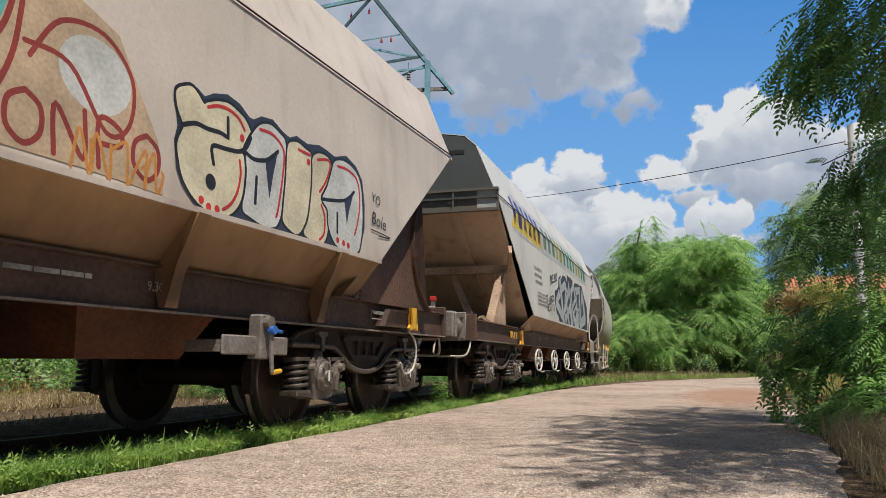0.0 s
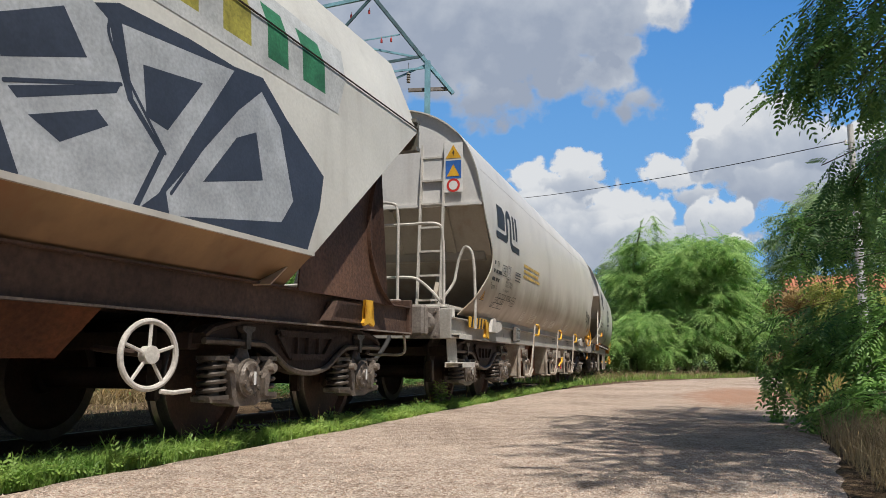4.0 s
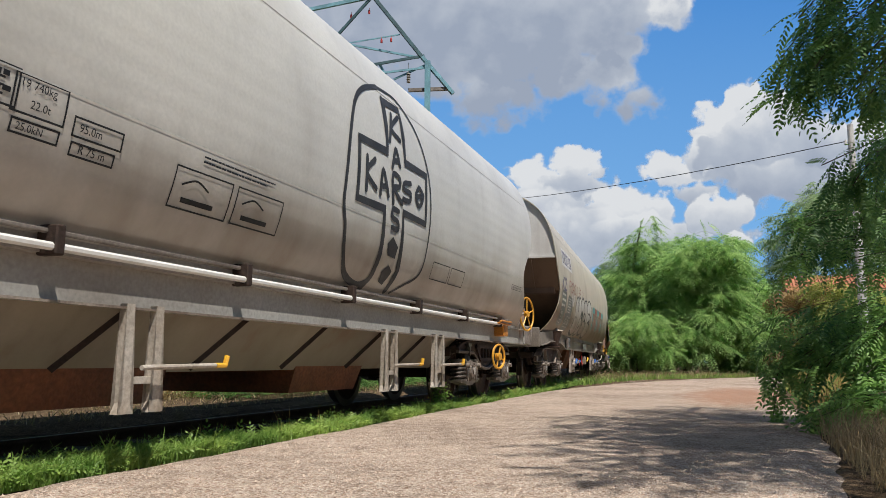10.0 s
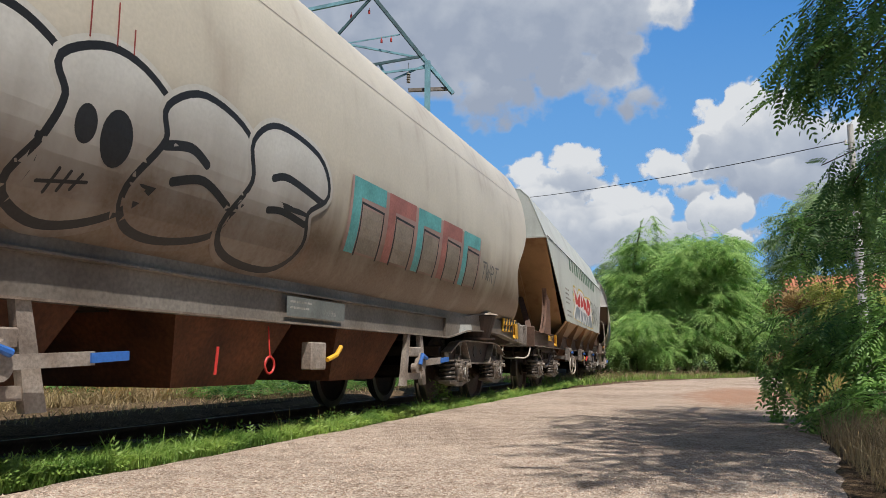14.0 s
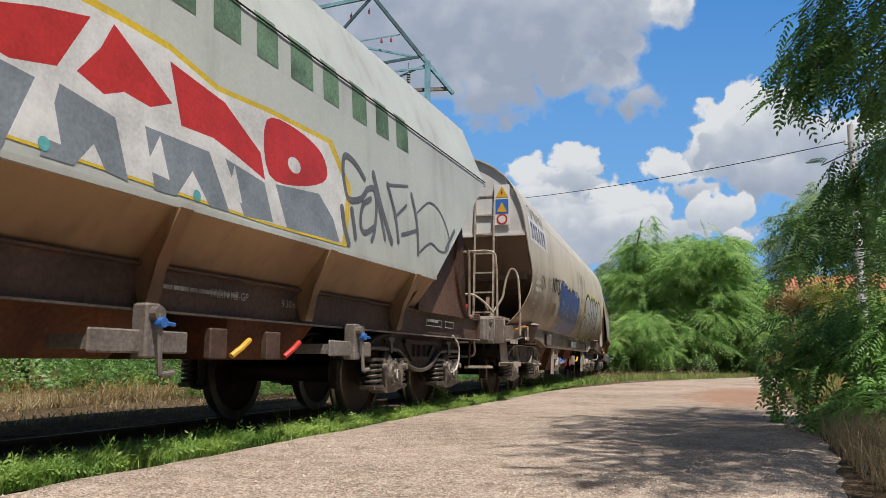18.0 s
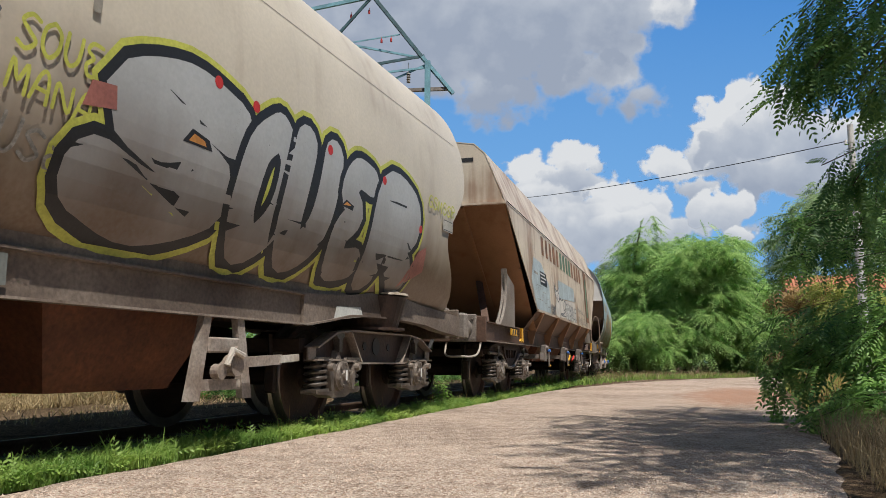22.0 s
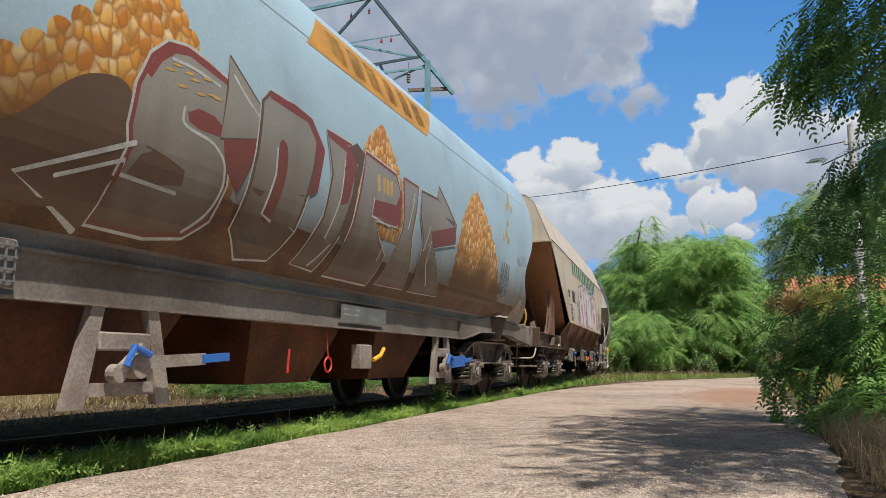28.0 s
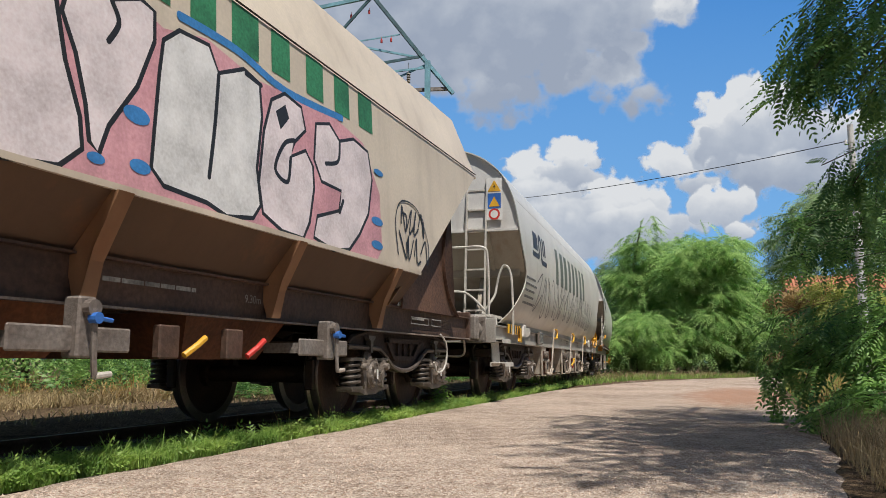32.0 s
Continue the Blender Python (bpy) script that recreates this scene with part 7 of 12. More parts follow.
def paint_seventh():
    s = Side(W[6], BARREL_SIDE)
    s.lay("name_panel", [[(-6.55, 2.56), (-4.75, 2.56), (-4.72, 2.98), (-6.5, 2.98)]], P_WHITE, "white name panel")
    s.blocks(-6.4, -4.9, 2.62, 2.9, 6, [P_NAVY], 4, label="navy blue company lettering")
    s.tag(-6.3, -4.8, 2.98, 3.2, 5, 0.03, P_GREYTAG, 2)
    s.hand("HON", -5.62, 1.84, 0.62, 0.24, 0.035, dirt_shaded("brown_tag_spray", (0.21, 0.175, 0.13)), 0.05)
    for u0, u1, z in ((-5.98, -5.87, 2.0), (-5.99, -5.88, 1.89), (-5.83, -5.78, 1.90), (-5.74, -5.50, 1.91), (-6.0, -5.79, 1.775), (-5.74, -5.47, 1.785)):
        s.lay("wagon_number", [rect(u0, u1, z, z + 0.065)], P_PRINT, "blanked wagon number")
    s.text("TEN", -5.83, 2.005, 0.10, P_PRINT, width=0.2)
    s.text("Tagnpps", -6.03, 1.66, 0.09, P_PRINT, width=0.26)
    s.bars(-6.0, 1.63, 0.2, 0.04, 1, P_FADED, 5)
    s.border(-6.03, -5.79, 1.50, 1.58, 0.008, P_PRINT)
    s.bars(-6.01, 1.565, 0.2, 0.055, 1, P_PRINT, 6)
    s.border(-5.42, -5.15, 1.67, 1.75, 0.008, P_FADED)
    s.text("100m\u00b3", -5.40, 1.69, 0.055, P_FADED, width=0.22)
    s.bars(-4.75, 2.12, 0.40, 0.28, 5, P_FADED, 6, fill=0.7)
    s.bars(-4.80, 1.80, 0.62, 0.09, 2, P_FADED, 16, fill=0.7)
    s.border(-4.83, -4.27, 1.58, 1.70, 0.008, P_FADED)
    s.bars(-4.81, 1.68, 0.5, 0.09, 2, P_FADED, 26, fill=0.6)
    s.lay("painted_square", [rect(-3.95, -3.55, 1.49, 1.71)], dirt_shaded("brown_square_spray", (0.17, 0.135, 0.10)), "dull brown painted square")
    s.border(-3.97, -3.53, 1.47, 1.73, 0.012, P_FADED)
    s.hand("HANI", -6.0, 1.36, 1.2, 0.26, 0.018, P_FADED, 0.02)
    s.hand("NOTK", -4.2, 1.93, 1.0, 0.26, 0.05, P_BLACK, 0.03)
    s.scribble([(-3.5, 1.9), (-3.2, 2.0), (-3.0, 2.16), (-2.95, 2.0), (-3.1, 1.85)], 0.035, P_BLACK)
    s.lay("graffiti_patch", [[(-3.29, 1.24), (-3.20, 1.46), (-3.06, 1.48), (-2.69, 1.46), (-2.64, 1.2), (-3.24, 1.2)]], dirt_shaded("olive_grey_spray", (0.24, 0.22, 0.18)), "olive grey painted-over patch")
    s.lay("graffiti_ground", [[(-3.12, 2.06), (-3.10, 2.14), (-3.02, 2.17), (-3.02, 2.22), (-2.66, 2.23), (-2.63, 2.16), (-2.56, 2.13), (-2.16, 2.19), (-2.12, 2.09), (-1.95, 2.13), (-1.60, 2.13), (-1.51, 1.99), (-1.45, 2.14), (-1.08, 2.18), (-0.87, 2.15), (-0.82, 2.08), (-0.55, 2.16), (-0.44, 2.07), (-0.03, 2.17), (0.09, 2.07), (0.08, 1.89), (-0.06, 1.68), (0.02, 1.50), (-0.01, 1.34), (-0.15, 1.23), (-0.46, 1.22), (-1.19, 1.21), (-1.84, 1.23), (-2.60, 1.2), (-2.68, 1.21), (-2.70, 1.46), (-2.77, 1.49), (-2.75, 1.58), (-3.09, 1.48), (-3.07, 1.59)]], dirt_shaded("dark_blue_spray", (0.03, 0.07, 0.27), 0.55, 1.2, 2.0), "dark blue sprayed block letters")
    s.lay("graffiti_patch", [[(-3.18, 1.59), (-3.17, 1.66), (-3.06, 1.73), (-3.06, 1.63)]], P_SKY, "light blue sprayed edge")
    s.scribble([(-3.12, 2.02), (-3.09, 2.13), (-3.01, 2.20), (-2.85, 2.19), (-2.69, 2.16)], 0.035, P_SKY, "graffiti_line")
    for a in [[(-2.73, 1.64), (-2.56, 1.69), (-2.46, 1.81), (-2.46, 1.97), (-2.58, 2.10), (-2.68, 2.14)], [(-2.01, 1.72), (-1.98, 1.59), (-2.04, 1.40), (-2.17, 1.29), (-2.37, 1.24), (-2.59, 1.24), (-2.65, 1.29), (-2.67, 1.47), (-2.72, 1.52)], [(-1.87, 2.12), (-1.81, 1.84), (-1.87, 1.76), (-2.04, 1.73)], [(-2.06, 1.23), (-1.54, 1.23), (-1.58, 1.48), (-1.77, 1.63)], [(-1.50, 1.88), (-1.46, 2.11)], [(-1.04, 2.18), (-1.20, 1.79), (-1.16, 1.47), (-1.07, 1.24)], [(-0.87, 1.77), (-0.66, 1.79), (-0.63, 2.00), (-0.55, 2.15)], [(-0.99, 1.58), (-0.78, 1.57), (-0.74, 1.45), (-0.59, 1.25)], [(-0.43, 1.99), (-0.47, 1.80), (-0.59, 1.71), (-0.14, 1.72)], [(-0.48, 1.66), (-0.38, 1.45), (-0.41, 1.31)], [(-0.03, 2.11), (0.01, 1.92), (-0.18, 1.66)]]:
        s.lay("graffiti_line", ribbon(a, 0.018, 2), P_LINE, "pale blue letter line", 0.0002, True)
    for a in [[(-3.11, 2.14), (-3.02, 2.18), (-3.01, 2.24), (-2.65, 2.25), (-2.62, 2.17), (-2.55, 2.15), (-2.15, 2.20), (-2.10, 2.11), (-1.94, 2.14), (-1.59, 2.14), (-1.52, 2.00), (-1.45, 2.15), (-1.07, 2.20), (-0.85, 2.17)], [(-3.24, 1.87), (-3.23, 1.97), (-3.15, 2.03), (-3.15, 1.87), (-3.21, 1.80), (-3.24, 1.87)], [(-2.56, 2.16), (-2.52, 2.20), (-2.40, 2.24), (-2.32, 2.19)], [(-1.95, 2.14), (-1.90, 2.19), (-1.83, 2.15)], [(-1.80, 2.15), (-1.74, 2.20), (-1.65, 2.14)], [(-1.36, 2.18), (-1.29, 2.24), (-1.18, 2.18)], [(-0.82, 2.11), (-0.70, 2.21), (-0.53, 2.18)], [(-0.45, 2.13), (-0.38, 2.23), (-0.23, 2.15)]]:
        s.lay("graffiti_outline", ribbon(a, 0.03, 2, False), P_BLACK, "black sprayed edge", 0.0002, True)
    for u, z in [(-2.68, 1.82), (-2.3, 1.62), (-1.74, 1.58)]:
        s.lay("graffiti_hole", [oval(u, z, 0.045, 0.04)], P_LINE, "pale blue letter eye", 0.0002)
    s.scribble([(0.72, 2.2), (0.50, 2.28), (0.45, 2.05), (0.70, 2.08), (0.62, 2.14)], 0.03, P_GREYTAG)
    for a in ([oval(0.5, 1.72, 0.2, 0.16), oval(0.5, 1.56, 0.22, 0.15), oval(0.25, 1.8, 0.12, 0.14)]):
        s.scribble(a + a[:1], 0.022, P_GREYTAG)
    s.hand("SOUER", 0.80, 1.97, 0.62, 0.17, 0.022, P_LIME)
    s.hand("MANA", 0.78, 1.78, 0.50, 0.14, 0.02, P_LIME, -0.1)
    s.hand("RUSE", 0.66, 1.52, 0.52, 0.16, 0.02, P_FADED, -0.1)
    s.text("SM", 0.0, 1.25, 0.17, P_FADED, 0.3, 1.4, 0.0, "graffiti_tag")
    steel = dirt_shaded("steel_grey_spray", (0.46, 0.47, 0.47), 0.85, 1.3, 2.05)
    s.piece("SOUER", 1.2, 5.58, 1.21, 2.32, steel, P_BLACK, 0.36, 0.065, 6, None, None, 0.15, 0.0, True, P_LIME, [(1.16, 2.62), (2.46, 3.2), (2.98, 3.80), (3.74, 4.46), (4.36, 5.58)])
    s.lay("graffiti_eye", [[(1.93, 1.84), (2.0, 1.93), (2.16, 1.90), (2.2, 1.84)], [(3.84, 1.83), (3.92, 1.89), (4.06, 1.86), (4.04, 1.82)]], P_BLACK)
    s.lay("graffiti_eye", [[(1.98, 1.855), (2.02, 1.905), (2.12, 1.885), (2.14, 1.855)], [(3.88, 1.84), (3.93, 1.875), (4.02, 1.855)]], P_ORANGE)
    s.lay("graffiti_patch", [[(1.2, 1.82), (1.42, 1.86), (1.40, 1.98), (1.24, 1.96)], [(5.3, 1.30), (5.75, 1.5), (5.7, 1.75), (5.5, 1.66)]], P_DULLRED, "dull red sprayed patch")
    for u, z in ((2.2, 2.28), (2.6, 2.25), (3.6, 2.22), (4.6, 2.2), (5.5, 1.9)):
        s.lay("graffiti_dot", [oval(u, z, 0.04)], P_RED)
    for u in (-0.2, 0.25, 0.6, 1.2):
        s.lay("soot_streak", [[(u, 2.3), (u + 0.05, 2.3), (u + 0.09, 2.75), (u, 2.8)]], spray("grey_drip", (0.33, 0.30, 0.25)))
    s.hand("GSMGSR", 5.66, 2.17, 0.80, 0.13, 0.018, P_LIME, -0.02)
    s.lay("code_plate", [rect(6.10, 6.40, 1.99, 2.12)], P_PALEPLATE, "pale code plate")
    s.border(6.12, 6.38, 2.0, 2.11, 0.008, P_BLACK)


def paint_eighth():
    s = Side(W[7], HOPPER_SIDE)
    rng = random.Random(4)
    blooms = [spray("rust_bloom", (0.46, 0.33, 0.20), 0.8, 0.35), spray("rust_bloom_deep", (0.38, 0.23, 0.12), 0.8, 0.4)]
    for k in range(26):
        u, top, ln, w = rng.uniform(-4.3, 3.6), rng.uniform(2.5, 2.95), rng.uniform(0.2, 0.7), rng.uniform(0.006, 0.022)
        s.lay("rust_bloom", [[(u - w * 0.5, top), (u + w * 0.5, top), (u + w * 0.35, top - ln * 0.6), (u, top - ln), (u - w * 0.4, top - ln * 0.5)]], blooms[k % 2], "brown rust run", 0.0002)
    s.blocks(-3.1, 2.85, 2.56, 2.92, 13, [P_RUSTPAINT, P_PALEGREEN, P_RUSTPAINT], 5, label="rust-stained green company lettering")
    s.lay("pale_patch", [[(-3.92, 1.5), (-2.43, 1.5), (-2.42, 2.02), (-3.2, 2.38), (-3.98, 2.40), (-4.30, 1.98)]], P_PALEBLUE, "pale blue repainted patch")
    s.lay("pale_patch", [[(-1.23, 2.27), (1.23, 2.30), (1.23, 1.99), (-1.23, 1.89)]], P_PALEBLUE, "pale blue repainted patch")
    s.lay("owner_plate", [rect(-3.42, -2.70, 1.97, 2.22)], P_BLACK, "black owner plate with white print")
    s.bars(-3.36, 2.19, 0.6, 0.2, 3, P_WHITE, 4, fill=0.65)
    s.bars(-4.0, 2.16, 0.4, 0.12, 1, P_FADED, 2)
    s.text("A B C D", -3.75, 1.84, 0.09, P_FADED)
    s.border(-3.85, -3.3, 1.68, 1.94, 0.01, P_FADED)
    s.border(-3.2, -2.9, 1.65, 1.85, 0.01, P_FADED)
    s.border(-2.8, -2.5, 1.60, 1.76, 0.01, P_FADED)
    s.lay("graffiti_ground", [[(-1.69, 1.475), (-1.83, 1.60), (-1.68, 1.84), (-1.76, 1.99), (-1.79, 2.15), (-1.49, 2.01), (-1.25, 2.10), (-1.24, 1.89), (-0.91, 1.91), (-0.70, 1.89), (-0.43, 1.90), (1.21, 1.97), (1.20, 1.52), (-0.31, 1.53)]], spray("chalky_white_spray", (0.62, 0.58, 0.52)), "white sprayed animal figure")
    for a in [[(-1.81, 2.16), (-1.71, 2.06), (-1.49, 2.01), (-1.24, 2.09)], [(-1.79, 2.11), (-1.73, 1.94), (-1.62, 1.85), (-1.67, 2.03), (-1.77, 2.13)], [(-1.89, 1.62), (-1.77, 1.72), (-1.71, 1.81)], [(-1.49, 1.83), (-1.42, 1.92), (-1.30, 2.00), (-1.21, 1.92), (-1.32, 1.81), (-1.46, 1.82)], [(-1.22, 1.87), (-1.03, 1.89), (-0.91, 1.86), (-0.74, 1.90)], [(-0.71, 1.71), (-0.59, 1.84), (-0.39, 1.89), (-0.34, 1.79), (-0.49, 1.69), (-0.67, 1.69)], [(-0.45, 1.66), (-0.76, 1.59), (-1.08, 1.58), (-1.23, 1.50)], [(-1.08, 1.56), (-0.92, 1.55), (-0.45, 1.55)], [(1.29, 2.02), (1.37, 2.11)], [(1.44, 2.02), (1.48, 2.12)], [(-1.29, 1.88), (-1.14, 1.86)]]:
        s.lay("graffiti_line", ribbon(a, 0.03, 3), P_GREYTAG, "grey sprayed line", 0.0002, True)
    s.piece("OBSOLE", -0.36, 1.34, 1.49, 1.84, P_GREYWHITE, P_GREYTAG, 0.26, 0.028, 7, None, None, 0.0, 0.02)
    s.hand("KOSMO", -2.37, 1.51, 0.45, 0.17, 0.03, P_GREYTAG)
    s.hand("NAXC", 1.56, 1.52, 0.95, 0.15, 0.018, P_GREYTAG)
    s.hand("GEOBE", 2.54, 1.52, 1.19, 0.15, 0.018, P_GREYTAG)
    s.text("Un loup a deux bras gauche", 1.55, 1.82, 0.14, P_GREYTAG, 0.2, 1.0, -0.05, "graffiti_tag")
    s.lay("faded_sign", [[(3.35, 1.62), (4.05, 1.62), (4.0, 2.95), (3.4, 3.0)]], P_RUSTPAINT, "faded rusty emblem")
    s.lay("faded_sign", [[(3.55, 1.75), (3.9, 1.75), (3.85, 2.75), (3.6, 2.8)]], P_PALEGREEN, "faded rusty emblem")


def maize_print(name, scale):
    """Painted maize: round grains in oranges and yellows, pale tips, dark gaps, road dirt and painted-in underside
    shade towards the foot.
    """
    m = bpy.data.materials.new(name)
    m.use_nodes = True
    n, l = m.node_tree.nodes, m.node_tree.links
    tc, mp, wob = n.new("ShaderNodeTexCoord"), n.new("ShaderNodeMapping"), n.new("ShaderNodeTexNoise")
    mp.inputs["Scale"].default_value = (1.0, 0.0, 0.72)
    l.new(tc.outputs["Object"], mp.inputs[0])
    wob.inputs["Scale"].default_value, wob.inputs["Detail"].default_value = scale * 0.8, 2
    l.new(mp.outputs[0], wob.inputs["Vector"])
    add = n.new("ShaderNodeMix")
    add.data_type, add.blend_type = "RGBA", "LINEAR_LIGHT"
    add.inputs[0].default_value = 0.03
    l.new(mp.outputs[0], add.inputs[6])
    l.new(wob.outputs[1], add.inputs[7])
    cell, edge = n.new("ShaderNodeTexVoronoi"), n.new("ShaderNodeTexVoronoi")
    edge.feature = "DISTANCE_TO_EDGE"
    for v in (cell, edge):
        v.inputs["Scale"].default_value = scale
        v.inputs["Randomness"].default_value = 0.85
        l.new(add.outputs[2], v.inputs["Vector"])
    sep = n.new("ShaderNodeSeparateColor")
    l.new(cell.outputs["Color"], sep.inputs[0])
    ramp = n.new("ShaderNodeValToRGB")
    for pos, col in ((0.3, (0.72, 0.30, 0.04)), (0.55, (0.78, 0.38, 0.06)), (0.8, (0.85, 0.55, 0.16))):
        e = ramp.color_ramp.elements.new(pos)
        e.color = (*col, 1)
    ramp.color_ramp.elements[0].color, ramp.color_ramp.elements[-1].color = (0.58, 0.20, 0.025, 1), (0.90, 0.72, 0.42, 1)
    l.new(sep.outputs[0], ramp.inputs[0])

    def mixed(f, a, b, fac0, fac1, lo, hi):
        r, q = n.new("ShaderNodeMapRange"), n.new("ShaderNodeMix")
        for i, x in zip((1, 2, 3, 4), (lo, hi, fac0, fac1)):
            r.inputs[i].default_value = x
        l.new(f, r.inputs[0])
        q.data_type = "RGBA"
        l.new(r.outputs[0], q.inputs[0])
        for i, v in ((6, a), (7, b)):
            if isinstance(v, tuple):
                q.inputs[i].default_value = (*v, 1)
            else:
                l.new(v, q.inputs[i])
        return q.outputs[2]
    # each grain is printed rounded: pale shoulder above, deep orange below
    away, dot = n.new("ShaderNodeVectorMath"), n.new("ShaderNodeVectorMath")
    away.operation, dot.operation = "SUBTRACT", "DOT_PRODUCT"
    l.new(add.outputs[2], away.inputs[0])
    l.new(cell.outputs["Position"], away.inputs[1])
    l.new(away.outputs[0], dot.inputs[0])
    dot.inputs[1].default_value = (-0.45 * scale, 0.0, 0.9 * scale)
    c = mixed(dot.outputs["Value"], (0.44, 0.17, 0.03), ramp.outputs[0], 0.15, 1.0, -0.55, 0.05)
    c = mixed(dot.outputs["Value"], c, (0.92, 0.72, 0.42), 0.0, 0.75, 0.12, 0.5)
    c = mixed(edge.outputs["Distance"], (0.40, 0.16, 0.03), c, 0.25, 1.0, 0.0, 0.16)
    z, fade = n.new("ShaderNodeSeparateXYZ"), n.new("ShaderNodeTexNoise")
    l.new(tc.outputs["Object"], z.inputs[0])
    fade.inputs["Scale"].default_value = 1.6
    l.new(tc.outputs["Object"], fade.inputs["Vector"])
    h = n.new("ShaderNodeMath")
    h.operation = "ADD"
    l.new(z.outputs[2], h.inputs[0])
    l.new(fade.outputs[0], h.inputs[1])
    c = mixed(h.outputs[0], (0.15, 0.07, 0.026), c, 0.0, 1.0, 2.0, 2.66)
    p = n["Principled BSDF"]
    l.new(c, p.inputs["Base Color"])
    p.inputs["Roughness"].default_value = 0.5
    return m


def maize(s, apex, base0, base1, mat, seed, bulge=(0.3, 0.66)):
    """A painted heap of maize with a knobbly edge."""
    rng = random.Random(seed)
    rim = spline([base0, (base0[0] + (apex[0] - base0[0]) * bulge[0], base0[1] + (apex[1] - base0[1]) * 0.36), (base0[0] + (apex[0] - base0[0]) * bulge[1], base0[1] + (apex[1] - base0[1]) * 0.68), (apex[0] - 0.10, apex[1] - 0.06), (apex[0] + 0.02, apex[1]), (apex[0] + 0.14, apex[1] - 0.12), (base1[0] + (apex[0] - base1[0]) * 0.4, base1[1] + (apex[1] - base1[1]) * 0.5), base1], 4)
    knobs = []
    for i, (q, r) in enumerate(zip(rim, rim[1:])):
        # rounded grains along the edge
        out = (r[1] - q[1], q[0] - r[0])
        sz = -0.42 * rng.uniform(0.6, 1.1)
        knobs += [(q[0], q[1])] + [(q[0] + (r[0] - q[0]) * f + out[0] * sz * h, q[1] + (r[1] - q[1]) * f + out[1] * sz * h) for f, h in ((0.12, 0.55), (0.35, 0.95), (0.65, 0.95), (0.88, 0.55))]
    knobs.append(tuple(rim[-1]))
    s.lay("maize_heap", [knobs], mat, "painted heap of orange maize")


def paint_ninth():
    s = Side(W[8], BARREL_SIDE)
    s.lay("painted_field", [[(-5.9, 1.22), (5.6, 1.22), (5.6, 1.42), (2.0, 1.46), (-2.0, 1.6), (-3.4, 1.66), (-4.2, 1.42), (-5.9, 1.5)]], spray("brown_field_paint", (0.17, 0.082, 0.032), 0.6, 0.3), "brown painted field along the foot of the shell")
    grains, fine = maize_print("painted_maize", 12.5), maize_print("painted_small_maize", 14.0)
    maize(s, (-2.57, 2.72), (-4.2, 1.33), (-1.75, 1.5), grains, 1, (0.37, 0.69))
    maize(s, (0.42, 2.74), (-0.25, 1.7), (1.15, 1.7), fine, 2, (0.12, 0.4))
    maize(s, (3.37, 2.74), (2.55, 1.36), (4.62, 1.36), fine, 3, (0.06, 0.3))
    s.lay("name_panel", [[(-0.89, 3.03), (1.71, 3.01), (2.2, 3.43), (-0.48, 3.43)]], P_CORN, "orange name panel")
    s.blocks(-0.45, 1.8, 3.09, 3.36, 6, [P_CORN2], 4, label="pale yellow company lettering")
    stripe = spray("yellow_line_print", (0.70, 0.49, 0.15))
    for z in (2.56, 2.48, 2.40):
        s.bars(-5.5, z, 2.3, 0.085, 1, stripe, 7, fill=0.8)
    s.lay("data_panel", [[(-5.85, 1.30), (-4.22, 1.29), (-4.12, 1.45), (-4.10, 1.60), (-4.35, 1.70), (-4.62, 1.76), (-4.86, 1.90), (-5.0, 2.02), (-5.85, 2.05)]], spray("grey_green_panel", (0.215, 0.24, 0.205)), "dark grey-green data panel")
    for z in (1.95, 1.84, 1.73):
        s.lay("wagon_number", [rect(-5.62, -5.45, z - 0.06, z), rect(-5.41, -5.18, z - 0.06, z)], P_PRINT, "blanked wagon number")
    data_block(s, -5.11, 1.755, P_PRINT, P_PRINT, "15.100", ("43.4", "51.4", "61.4", "69.4"), "20 600kg", "95m\u00b3", P_WHITE, True)
    s.bars(-4.22, 1.92, 0.36, 0.25, 5, P_PRINT, 8, fill=0.7)
    s.coat = 0.0042
    silver, umber = dirt_shaded("brown_silver_spray", (0.34, 0.315, 0.27), 1.0, 1.3, 2.2), dirt_shaded("umber_shade_spray", (0.15, 0.09, 0.055), 0.5, 1.2, 2.0)
    red = dirt_shaded("dirty_red_spray", (0.28, 0.075, 0.06), 0.7, 1.3, 2.2)

    def shape(name, pts, mat, label="", soft=False):
        s.lay(name, [spline(pts, 4, True) if soft else pts], mat, label, 0.0002)

    def line(pts, width=0.026, soft=True):
        s.lay("graffiti_line", ribbon(pts, width, 4 if soft else 1, soft), P_GREYWHITE, "pale sprayed line", 0.0002, True)
    # shaded disc and the letter shaped like a hook with arrows at both ends
    shape("graffiti_shade", [(-3.75, 1.40), (-3.38, 1.69), (-3.22, 1.86), (-3.05, 1.98), (-2.84, 2.02), (-2.73, 1.92), (-2.70, 1.72), (-2.85, 1.42), (-3.2, 1.31)], umber, "dark sprayed disc", True)
    shape("graffiti_arrow", [(-3.34, 1.43), (-2.69, 1.73), (-2.72, 1.55), (-2.84, 1.24)], umber, "dark arrow head")
    body = [(-2.71, 2.04), (-2.63, 2.22), (-2.51, 2.33), (-2.36, 2.36), (-2.18, 2.34), (-1.96, 2.31), (-1.97, 1.95), (-1.93, 1.83), (-1.90, 1.68), (-1.96, 1.46), (-2.10, 1.35),
            (-2.38, 1.31), (-2.80, 1.31), (-2.74, 1.55), (-2.70, 1.70), (-2.73, 1.81)]
    s.blob(body, silver, red, 0.03, P_GREYWHITE, 0.018, False)
